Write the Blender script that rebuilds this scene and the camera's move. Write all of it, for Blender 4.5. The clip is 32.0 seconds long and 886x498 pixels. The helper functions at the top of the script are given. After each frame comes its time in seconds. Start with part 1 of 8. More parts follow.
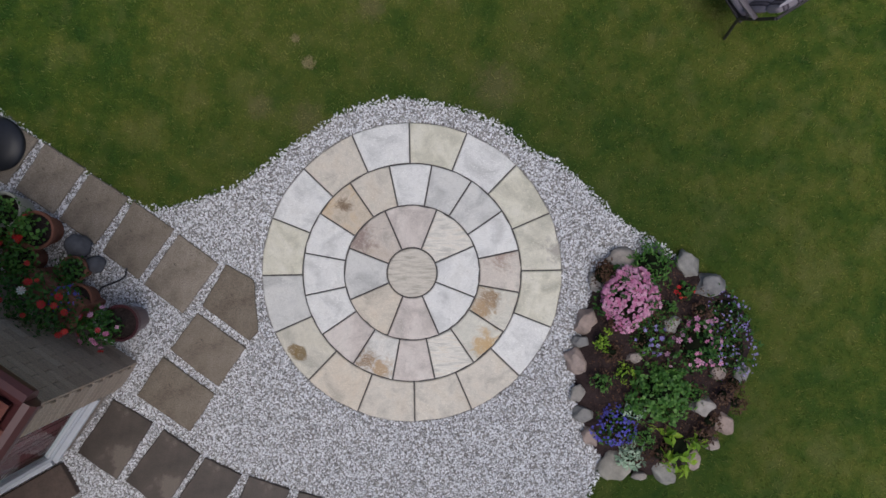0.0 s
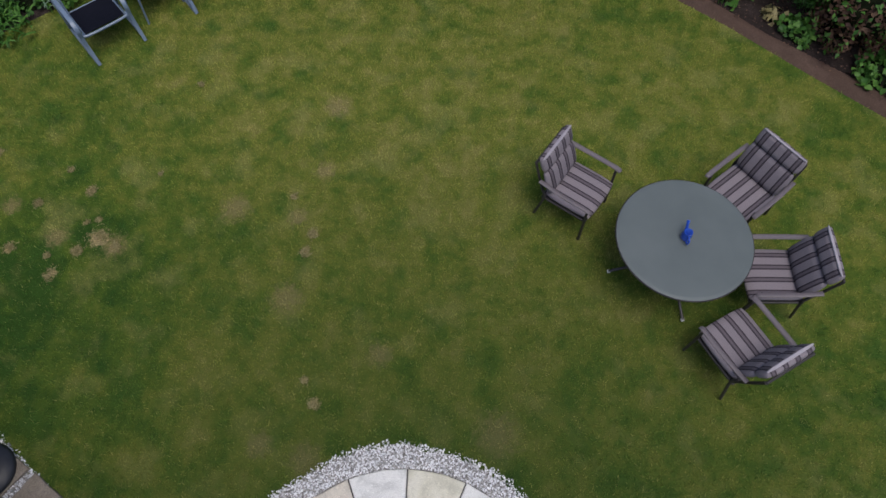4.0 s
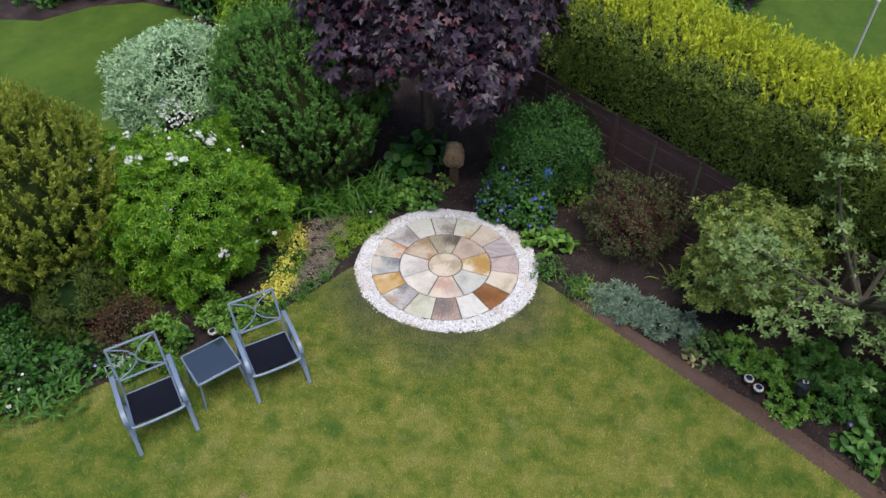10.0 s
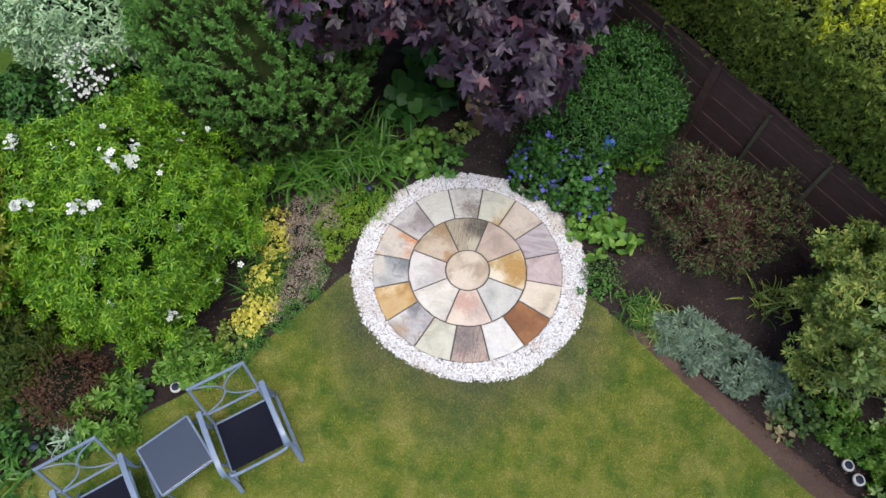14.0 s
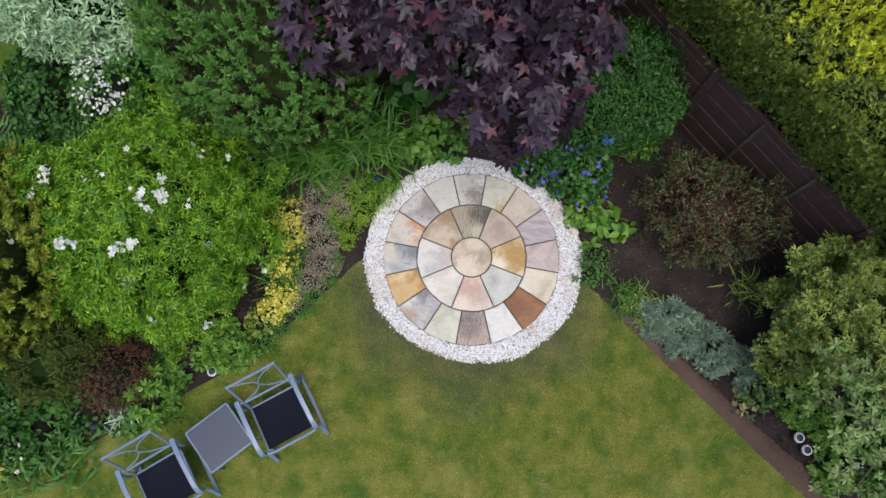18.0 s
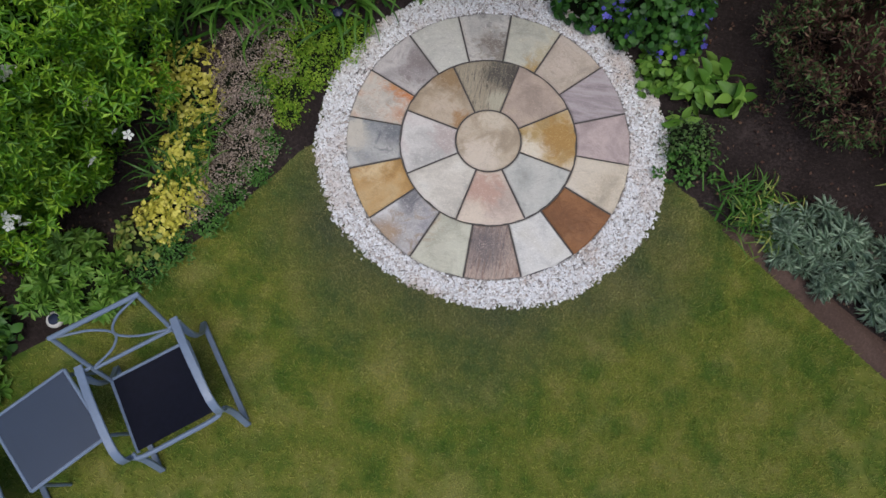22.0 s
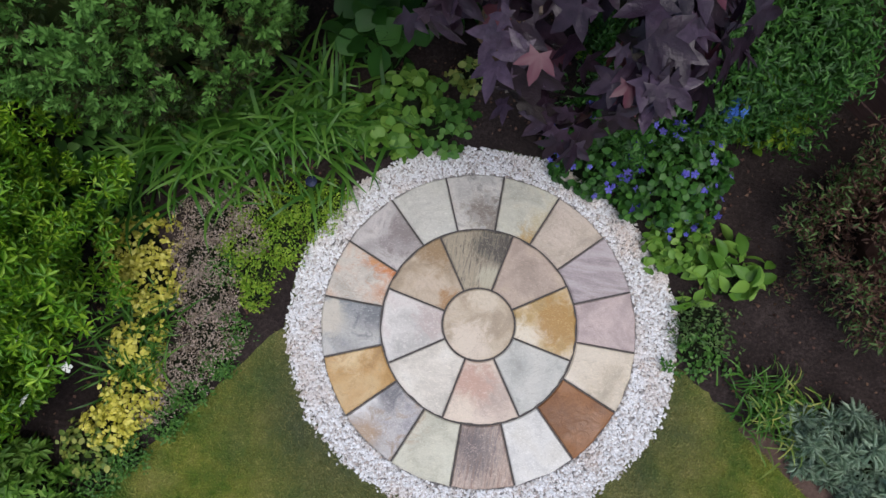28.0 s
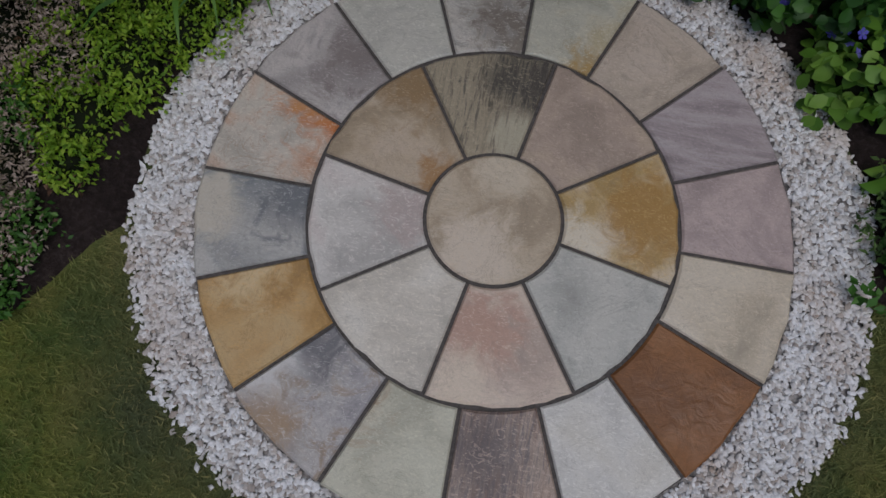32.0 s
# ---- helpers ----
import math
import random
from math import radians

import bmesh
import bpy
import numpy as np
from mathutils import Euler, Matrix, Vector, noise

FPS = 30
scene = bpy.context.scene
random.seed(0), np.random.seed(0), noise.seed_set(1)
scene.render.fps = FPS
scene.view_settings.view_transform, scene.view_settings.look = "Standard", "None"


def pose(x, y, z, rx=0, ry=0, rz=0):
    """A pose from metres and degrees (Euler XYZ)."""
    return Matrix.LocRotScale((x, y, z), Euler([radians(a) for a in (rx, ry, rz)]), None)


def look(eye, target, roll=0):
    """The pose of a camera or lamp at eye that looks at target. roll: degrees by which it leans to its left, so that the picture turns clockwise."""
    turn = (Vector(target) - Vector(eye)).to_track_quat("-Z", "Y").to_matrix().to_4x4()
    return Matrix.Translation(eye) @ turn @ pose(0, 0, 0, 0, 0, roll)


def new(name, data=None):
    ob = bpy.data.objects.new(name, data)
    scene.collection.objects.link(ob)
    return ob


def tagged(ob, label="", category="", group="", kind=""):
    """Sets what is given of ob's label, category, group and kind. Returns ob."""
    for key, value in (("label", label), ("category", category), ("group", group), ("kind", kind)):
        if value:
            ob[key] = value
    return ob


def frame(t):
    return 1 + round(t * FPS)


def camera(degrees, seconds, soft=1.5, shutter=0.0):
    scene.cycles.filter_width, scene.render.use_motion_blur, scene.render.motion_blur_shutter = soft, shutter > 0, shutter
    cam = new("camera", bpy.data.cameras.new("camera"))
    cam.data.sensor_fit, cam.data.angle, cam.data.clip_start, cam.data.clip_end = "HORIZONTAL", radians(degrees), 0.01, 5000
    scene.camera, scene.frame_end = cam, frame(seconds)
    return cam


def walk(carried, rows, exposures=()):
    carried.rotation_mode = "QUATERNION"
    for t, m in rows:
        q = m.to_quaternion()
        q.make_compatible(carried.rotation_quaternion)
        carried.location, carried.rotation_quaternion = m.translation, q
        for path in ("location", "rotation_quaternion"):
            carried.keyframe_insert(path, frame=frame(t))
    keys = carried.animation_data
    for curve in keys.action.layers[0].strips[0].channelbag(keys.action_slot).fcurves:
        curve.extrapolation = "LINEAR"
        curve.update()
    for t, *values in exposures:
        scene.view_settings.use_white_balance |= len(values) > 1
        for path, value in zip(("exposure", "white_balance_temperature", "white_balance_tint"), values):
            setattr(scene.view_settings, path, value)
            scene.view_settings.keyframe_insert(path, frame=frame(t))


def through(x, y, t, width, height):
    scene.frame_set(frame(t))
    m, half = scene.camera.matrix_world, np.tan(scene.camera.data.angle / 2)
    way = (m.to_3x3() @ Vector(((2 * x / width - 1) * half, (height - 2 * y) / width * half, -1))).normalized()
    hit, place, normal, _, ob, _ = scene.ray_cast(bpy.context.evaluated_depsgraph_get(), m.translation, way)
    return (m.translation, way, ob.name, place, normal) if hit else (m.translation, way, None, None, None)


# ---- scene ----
cam = camera(65.98, 32.0)
UNIT = 1.2  # metres to a unit of the plan
# seconds, x, y, z in units of the plan, then the camera's Euler angles in degrees
ROWS = [
    (0.0, -0.018, -0.014, 5.465, -1.43, -0.27, -0.03),
    (0.5, 0.047, -0.002, 5.463, 1.35, 0.05, -0.07),
    (1.0, 0.071, 0.028, 5.472, 4.69, 0.09, -0.02),
    (1.5, 0.071, 0.037, 5.488, 8.19, -0.02, 0.13),
    (2.0, 0.076, 0.029, 5.495, 11.90, -0.11, 0.40),
    (2.5, 0.092, 0.043, 5.511, 15.41, -0.02, 0.71),
    (3.0, 0.090, 0.048, 5.519, 19.02, 0.00, 1.04),
    (3.5, 0.071, 0.057, 5.533, 22.59, -0.01, 1.44),
    (5.5, 0.033, -0.011, 5.536, 37.44, -0.03, 7.32),
    (6.0, 0.025, 0.023, 5.548, 40.70, 0.03, 8.00),
    (6.5, 0.040, 0.010, 5.539, 44.38, 0.06, 9.69),
    (7.0, 0.045, -0.021, 5.522, 47.41, -0.02, 10.91),
    (7.5, 0.053, -0.043, 5.504, 47.83, 0.00, 11.12),
    (8.0, 0.057, -0.061, 5.602, 47.82, -0.02, 11.15),
    (8.5, 0.080, -0.083, 5.699, 47.91, 0.00, 11.17),
    (9.0, 0.028, 0.021, 5.721, 47.66, -0.14, 11.12),
    (9.5, -0.100, 0.705, 5.730, 47.62, -0.14, 11.17),
    (10.0, -0.326, 1.968, 5.799, 47.24, -0.18, 11.20),
    (10.5, -0.584, 3.486, 5.867, 46.86, -0.18, 11.47),
    (11.0, -0.846, 4.610, 5.912, 45.89, -0.20, 11.31),
    (11.5, -1.009, 5.057, 5.916, 39.16, -0.03, 11.23),
    (12.0, -1.114, 5.148, 5.898, 35.62, -0.09, 11.26),
    (12.5, -1.159, 5.167, 5.881, 41.93, -0.09, 11.69),
    (13.0, -1.180, 5.206, 5.900, 40.05, -0.03, 11.75),
    (13.5, -1.136, 5.229, 5.875, 32.88, 0.19, 11.81),
    (14.0, -1.125, 5.278, 5.932, 25.24, 0.27, 11.61),
    (14.5, -1.144, 5.246, 6.089, 19.86, 0.12, 11.41),
    (16.5, -1.236, 5.454, 6.769, 12.46, -0.21, 11.31),
    (17.0, -1.330, 5.890, 6.782, 12.59, -0.17, 11.30),
    (17.5, -1.412, 6.254, 6.806, 12.72, -0.13, 11.29),
    (18.0, -1.451, 6.347, 6.825, 12.76, -0.07, 11.28),
    (18.5, -1.477, 6.359, 6.838, 12.80, -0.05, 11.28),
    (19.0, -1.487, 6.355, 6.728, 12.85, -0.10, 11.30),
    (19.5, -1.473, 6.330, 6.292, 12.85, -0.08, 11.33),
    (20.0, -1.446, 6.300, 5.836, 12.86, 0.02, 11.36),
    (20.5, -1.416, 6.279, 5.410, 12.88, 0.09, 11.38),
    (21.0, -1.401, 6.243, 4.961, 12.95, 0.09, 11.41),
    (21.5, -1.389, 6.204, 4.481, 13.08, 0.11, 11.43),
    (22.0, -1.397, 6.157, 4.054, 13.24, -0.03, 11.43),
    (22.5, -1.414, 6.156, 3.849, 13.41, -0.08, 11.42),
    (23.0, -1.432, 6.129, 3.833, 13.53, -0.19, 11.39),
    (23.5, -1.416, 6.083, 3.913, 13.58, -0.12, 11.36),
    (24.0, -1.409, 6.092, 3.941, 13.57, -0.07, 11.33),
    (24.5, -1.462, 6.340, 3.943, 13.59, -0.08, 11.36),
    (25.0, -1.509, 6.588, 3.944, 13.57, -0.06, 11.37),
    (25.5, -1.536, 6.810, 3.953, 13.51, 0.09, 11.36),
    (26.0, -1.558, 7.076, 3.973, 13.42, 0.26, 11.31),
    (26.5, -1.574, 7.305, 3.985, 13.32, 0.21, 11.23),
    (28.5, -1.545, 7.349, 3.777, 12.91, -0.17, 11.46),
    (29.0, -1.529, 7.324, 3.528, 13.25, -0.09, 11.52),
    (29.5, -1.521, 7.293, 3.272, 13.58, 0.07, 11.58),
    (30.0, -1.506, 7.254, 3.006, 13.89, 0.16, 11.62),
    (30.5, -1.499, 7.239, 2.746, 14.17, -0.01, 11.63),
    (31.0, -1.495, 7.234, 2.475, 14.40, 0.10, 11.62),
    (31.5, -1.488, 7.221, 2.229, 14.52, 0.04, 11.59),
    (32.0, -1.470, 7.215, 1.970, 14.59, -0.01, 11.54),
]
EXPOSURES = [
    (0.0, -0.22, 6380, 11.5),
    (3.0, -0.26, 6380, 11.5),
    (3.5, -0.15, 6380, 11.5),
    (6.0, 0.4, 6300, 12),
    (9.0, 0.72, 6300, 12),
    (11.0, 0.7, 6300, 12),
    (13.0, 0.95, 6300, 12),
    (14.5, 0.7, 6300, 12),
    (17.0, 0.38, 6300, 12),
    (18.0, 0.58, 6300, 12),
    (19.0, 0.62, 6300, 12),
    (21.0, 0.45, 6300, 12),
    (23.0, -0.15, 6170, 12.5),
    (25.0, 0.1, 6170, 12.5),
    (26.0, 0.2, 6170, 12.5),
    (28.5, 0.35, 6170, 12.5),
    (30.0, 0.08, 6170, 12.5),
    (31.0, -0.22, 6170, 12.5),
    (32.0, -0.75, 6170, 12.5),
]
walk(cam, [(t, pose(UNIT * x, UNIT * y, UNIT * z, ax, ay, az)) for t, x, y, z, ax, ay, az in ROWS], EXPOSURES)
# end of walk
# ---- world and light: a bright overcast day ----
world = bpy.data.worlds.new("sky")
scene.world = world
world.use_nodes = True
wn = world.node_tree.nodes
sky = wn.new("ShaderNodeTexSky")
sky.sky_type, sky.sun_disc = "NISHITA", False
sky.sun_elevation, sky.sun_rotation = radians(73), radians(150)
sky.air_density, sky.dust_density, sky.ozone_density = 1.0, 3.0, 1.0
wn["Background"].inputs["Strength"].default_value = 0.12
world.node_tree.links.new(sky.outputs["Color"], wn["Background"].inputs["Color"])
sun = new("sun", bpy.data.lights.new("sun", "SUN"))
sun.data.energy, sun.data.angle, sun.data.color = 1.45, radians(35), (1.0, 0.97, 0.92)
sun.matrix_world = look((0.62, -1.07, 4.2), (0, 0, 0))


# ---- materials ----
def lin(r, g, b):
    return (r, g, b, 1.0)


class Nodes:
    """A short way to write node trees."""

    def __init__(self, name):
        self.mat = bpy.data.materials.new(name)
        self.mat.use_nodes = True
        self.tree = self.mat.node_tree
        self.bsdf = self.tree.nodes["Principled BSDF"]
        self.out = self.tree.nodes["Material Output"]
        self.coord = None

    def link(self, a, b):
        self.tree.links.new(a, b)

    def node(self, kind, **inputs):
        n = self.tree.nodes.new(kind)
        for k, v in inputs.items():
            n.inputs[k.replace("_", " ")].default_value = v
        return n

    def place(self, stretch=(1, 1, 1), turn=0.0, world_space=False):
        if self.coord is None:
            self.coord = self.node("ShaderNodeTexCoord")
            self.geo = self.node("ShaderNodeNewGeometry")
        src = self.geo.outputs["Position"] if world_space else self.coord.outputs["Object"]
        if stretch == (1, 1, 1) and turn == 0:
            return src
        m = self.node("ShaderNodeMapping")
        m.inputs["Scale"].default_value = stretch
        m.inputs["Rotation"].default_value = (0, 0, turn)
        self.link(src, m.inputs["Vector"])
        return m.outputs["Vector"]

    def noise(self, scale, detail=4.0, rough=0.6, stretch=(1, 1, 1), turn=0.0, world_space=False, distortion=0.0):
        n = self.node("ShaderNodeTexNoise", Scale=scale, Detail=detail, Roughness=rough, Distortion=distortion)
        self.link(self.place(stretch, turn, world_space), n.inputs["Vector"])
        return n.outputs["Fac"]

    def ramp(self, fac, stops):
        r = self.node("ShaderNodeValToRGB")
        el = r.color_ramp.elements
        while len(el) < len(stops):
            el.new(0.5)
        for e, (p, c) in zip(el, stops):
            e.position, e.color = p, c
        self.link(fac, r.inputs["Fac"])
        return r.outputs["Color"]

    def mix(self, fac, a, b, how="MIX"):
        m = self.node("ShaderNodeMix")
        m.data_type, m.blend_type = "RGBA", how
        for sock, v in ((m.inputs[0], fac), (m.inputs[6], a), (m.inputs[7], b)):
            if isinstance(v, (int, float, tuple)):
                sock.default_value = v
            else:
                self.link(v, sock)
        return m.outputs[2]

    def math(self, how, a, b=0.0):
        m = self.node("ShaderNodeMath")
        m.operation = how
        for sock, v in ((m.inputs[0], a), (m.inputs[1], b)):
            if isinstance(v, (int, float)):
                sock.default_value = v
            else:
                self.link(v, sock)
        return m.outputs[0]

    def bump(self, height, strength=0.3, distance=0.01):
        b = self.node("ShaderNodeBump", Strength=strength, Distance=distance)
        self.link(height, b.inputs["Height"])
        self.link(b.outputs["Normal"], self.bsdf.inputs["Normal"])

    def done(self, color, rough=0.8, metal=0.0, spec=0.3, through=0.0):
        if isinstance(color, tuple):
            self.bsdf.inputs["Base Color"].default_value = color
        else:
            self.link(color, self.bsdf.inputs["Base Color"])
        self.bsdf.inputs["Roughness"].default_value = rough
        self.bsdf.inputs["Metallic"].default_value = metal
        self.bsdf.inputs["Specular IOR Level"].default_value = spec
        if through:
            t = self.node("ShaderNodeBsdfTranslucent")
            if isinstance(color, tuple):
                t.inputs["Color"].default_value = color
            else:
                self.link(color, t.inputs["Color"])
            m = self.node("ShaderNodeMixShader", Fac=through)
            self.link(self.bsdf.outputs[0], m.inputs[1])
            self.link(t.outputs[0], m.inputs[2])
            self.link(m.outputs[0], self.out.inputs["Surface"])
        return self.mat


def shade(c, k):
    return tuple(min(1.0, v * k) for v in c[:3]) + (1.0,)


def leaf_mat(name, dark, mid, light, rough=0.55, through=0.25, patch=3.0, spec=0.35, single=0.55):
    """Foliage: each leaf its own tone, with broader drifts of colour through the plant."""
    n = Nodes(name)
    n.place()
    info = n.node("ShaderNodeObjectInfo")
    isl = n.math("FRACT", n.math("ADD", n.geo.outputs["Random Per Island"], info.outputs["Random"]))
    drift = n.noise(patch, 3.0)
    v = n.math("ADD", n.math("MULTIPLY", isl, single), n.math("MULTIPLY", drift, 1 - single))
    col = n.ramp(v, [(0.12, dark), (0.48, mid), (0.85, light)])
    return n.done(col, rough, 0.0, spec, through)


def plain_mat(name, color, rough=0.5, metal=0.0, spec=0.4, vary=0.15, scale=30.0, bump=0.0):
    """Paint, plastic or metal with slight grime."""
    n = Nodes(name)
    f = n.noise(scale, 5.0)
    g = n.noise(scale * 0.13, 3.0)
    f2 = n.math("ADD", n.math("MULTIPLY", f, 0.5), n.math("MULTIPLY", g, 0.5))
    col = n.ramp(f2, [(0.3, shade(color, 1 - vary)), (0.7, shade(color, 1 + vary))])
    if bump:
        n.bump(f, bump, 0.004)
    return n.done(col, rough, metal, spec)


def near(n, x, y):
    """The distance from a spot on the ground."""
    d = n.node("ShaderNodeVectorMath")
    d.operation = "DISTANCE"
    n.link(n.geo.outputs["Position"], d.inputs[0])
    d.inputs[1].default_value = (x, y, 0.0)
    return d.outputs["Value"]


# dead tufts and thin, dry drifts in the turf: place and radius
DEAD = [(-4.44, 3.63, 0.056), (-3.68, 3.47, 0.036), (-3.42, 3.24, 0.06), (-3.88, 3.09, 0.045), (-4.21, 2.77, 0.061), (-4.0, 2.61, 0.056), (-3.38, 2.61, 0.055), (-3.22, 2.74, 0.099), (-3.05, 2.66, 0.059), (-3.55, 2.37, 0.063), (-3.63, 2.55, 0.033), (-3.37, 2.9, 0.027), (-3.26, 2.94, 0.027), (-1.5, 3.26, 0.034), (-1.31, 2.69, 0.053), (-1.27, 2.88, 0.048), (-2.81, 3.46, 0.025), (-2.64, 4.55, 0.032), (-1.06, 1.33, 0.05), (-1.16, 1.52, 0.03)]
DRY = [(-4.12, 3.05, 0.097), (-3.06, 2.68, 0.13), (-1.43, 3.05, 0.105), (-3.6, 2.74, 0.113), (-2.02, 3.12, 0.151), (-1.24, 3.57, 0.111), (-1.21, 4.33, 0.15), (-5.14, 3.66, 0.19), (-1.42, 2.24, 0.16), (-1.45, 0.99, 0.12), (-1.08, 0.9, 0.14), (0.43, 1.15, 0.2), (-0.56, 1.77, 0.12)]


def grass_color(n):
    """The lawn's drifts of green, yellow and straw, in metres over the ground."""
    big = n.noise(0.42, 2.0, 0.5, world_space=True)
    mid = n.noise(1.7, 4.0, 0.62, world_space=True)
    small = n.noise(3.6, 5.0, 0.68, world_space=True)
    fine = n.noise(19.0, 3.0, 0.6, world_space=True)
    v = n.math("ADD", n.math("ADD", n.math("MULTIPLY", big, 0.16), n.math("MULTIPLY", small, 0.48)), n.math("ADD", n.math("MULTIPLY", mid, 0.26), n.math("MULTIPLY", fine, 0.10)))
    # drier, paler middle, with lens falloff painted in; lush towards the long border
    v = n.math("ADD", v, n.math("MULTIPLY", n.math("SUBTRACT", 3.9, n.math("MINIMUM", near(n, -0.2, 4.9), 5.6)), 0.014))
    v = n.math("SUBTRACT", v, n.math("MULTIPLY", n.math("MAXIMUM", n.math("SUBTRACT", 2.6, near(n, -4.8, 2.6)), 0.0), 0.055))
    v = n.math("ADD", n.math("MULTIPLY", n.math("SUBTRACT", v, 0.5), 1.45), 0.5)
    c = n.ramp(v, [(0.30, GRASS[0]), (0.43, GRASS[1]), (0.55, GRASS[2]), (0.70, GRASS[3])])
    tuft = n.noise(2.7, 3.0, 0.5, world_space=True)
    c = n.mix(n.ramp(tuft, [(0.56, lin(0, 0, 0)), (0.72, lin(0.7, 0.7, 0.7))]), c, lin(0.055, 0.130, 0.022))
    pale = n.noise(2.1, 4.0, 0.6, world_space=True, turn=0.9)
    c = n.mix(n.ramp(pale, [(0.53, lin(0, 0, 0)), (0.70, lin(0.6, 0.6, 0.6))]), c, lin(0.30, 0.29, 0.095))
    for spots, col, low, high, most in ((DRY, lin(0.32, 0.26, 0.12), 0.35, 1.15, 0.8), (DEAD, lin(0.47, 0.36, 0.20), 0.5, 1.0, 0.9)):
        least = None
        for x, y, r in spots:
            d = n.math("MULTIPLY", near(n, x * UNIT, y * UNIT), 1.0 / (r * UNIT))
            least = d if least is None else n.math("MINIMUM", least, d)
        least = n.math("ADD", least, n.math("MULTIPLY", n.math("SUBTRACT", fine, 0.5), 2.2))
        c = n.mix(n.ramp(n.math("MULTIPLY", least, 0.5), [(low * 0.5, lin(most, most, most)), (high * 0.5, lin(0, 0, 0))]), c, col)
    # turf darkened towards the house: lens falloff and exposure put into its colour
    painted_falloff = n.math("MAXIMUM", n.math("SUBTRACT", 1.0, n.math("MULTIPLY", near(n, 0.0, -1.4), 0.15)), 0.0)
    c = n.mix(painted_falloff, c, lin(0.028, 0.057, 0.012))
    # worn grey turf round the small circle, with some lens falloff painted in
    worn = n.math("ADD", near(n, -1.73, 9.40), n.math("MULTIPLY", mid, 0.9))
    # the fresher grass of the far lawns
    at = n.node("ShaderNodeSeparateXYZ")
    n.link(n.geo.outputs["Position"], at.inputs[0])
    slant = n.math("ADD", n.math("MULTIPLY", at.outputs[0], 0.68), n.math("MULTIPLY", at.outputs[1], 0.73))
    far_y = n.math("MAXIMUM", n.math("SUBTRACT", at.outputs[1], 10.2), n.math("SUBTRACT", slant, 9.6))
    fresh = n.ramp(n.noise(0.7, 6.0, 0.68, (1.0, 0.4, 1.0), 0.6, world_space=True), [(0.35, lin(0.046, 0.100, 0.013)), (0.65, lin(0.105, 0.180, 0.024))])
    c = n.mix(n.ramp(far_y, [(0.0, lin(0, 0, 0)), (0.9, lin(0.85, 0.85, 0.85))]), c, fresh)
    return n.mix(n.ramp(n.math("MULTIPLY", worn, 0.4), [(0.66, lin(0.78, 0.78, 0.78)), (1.0, lin(0, 0, 0))]), c, lin(0.100, 0.106, 0.066))


GRASS = (lin(0.040, 0.098, 0.016), lin(0.100, 0.158, 0.023), lin(0.194, 0.216, 0.040), lin(0.288, 0.270, 0.083))

n = Nodes("lawn_ground")
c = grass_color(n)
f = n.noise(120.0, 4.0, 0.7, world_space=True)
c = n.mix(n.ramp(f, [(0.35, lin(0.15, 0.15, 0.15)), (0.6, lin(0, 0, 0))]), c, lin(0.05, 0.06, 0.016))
# thatch darkened for the shade between blades, put into the ground colour
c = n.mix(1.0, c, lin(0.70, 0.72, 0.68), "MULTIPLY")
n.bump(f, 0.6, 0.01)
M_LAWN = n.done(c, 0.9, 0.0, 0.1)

n = Nodes("grass_blade")
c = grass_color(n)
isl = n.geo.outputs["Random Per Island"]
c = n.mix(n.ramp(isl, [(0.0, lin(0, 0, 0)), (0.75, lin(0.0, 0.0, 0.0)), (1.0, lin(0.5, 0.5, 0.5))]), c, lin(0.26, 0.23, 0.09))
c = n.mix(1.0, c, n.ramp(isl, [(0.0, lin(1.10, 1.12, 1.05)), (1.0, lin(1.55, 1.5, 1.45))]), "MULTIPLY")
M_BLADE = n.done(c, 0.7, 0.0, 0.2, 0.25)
M_STRAW = leaf_mat("dry_grass", lin(0.17, 0.155, 0.062), lin(0.28, 0.245, 0.11), lin(0.44, 0.38, 0.21), 0.8, 0.2)

n = Nodes("soil")
a = n.noise(2.2, 5.0)
b = n.noise(45.0, 6.0, 0.75)
c = n.ramp(n.math("ADD", n.math("MULTIPLY", a, 0.45), n.math("MULTIPLY", b, 0.55)), [(0.32, lin(0.014, 0.010, 0.009)), (0.5, lin(0.034, 0.025, 0.023)), (0.66, lin(0.085, 0.064, 0.058))])
n.bump(b, 0.9, 0.03)
M_SOIL = n.done(c, 0.95, 0.0, 0.15)

n = Nodes("bare_earth")
a = n.noise(1.5, 5.0)
b = n.noise(60.0, 6.0, 0.7)
c = n.ramp(n.math("ADD", n.math("MULTIPLY", a, 0.4), n.math("MULTIPLY", b, 0.6)), [(0.3, lin(0.048, 0.031, 0.024)), (0.5, lin(0.090, 0.058, 0.045)), (0.7, lin(0.15, 0.10, 0.08))])
n.bump(b, 0.5, 0.015)
M_EARTH = n.done(c, 0.95, 0.0, 0.15)

n = Nodes("white_gravel")
n.place()
isl = n.geo.outputs["Random Per Island"]
f = n.noise(90.0, 3.0)
d = n.noise(2.6, 2.0)
c = n.ramp(isl, [(0.0, lin(0.36, 0.31, 0.27)), (0.12, lin(0.54, 0.51, 0.48)), (0.35, lin(0.68, 0.67, 0.66)), (0.7, lin(0.78, 0.79, 0.80)), (1.0, lin(0.88, 0.89, 0.90))])
c = n.mix(n.ramp(d, [(0.48, lin(0, 0, 0)), (0.66, lin(0.5, 0.5, 0.5))]), c, lin(0.55, 0.43, 0.34))
c = n.mix(1.0, c, n.ramp(f, [(0.3, lin(0.8, 0.8, 0.8)), (0.7, lin(1, 1, 1))]), "MULTIPLY")
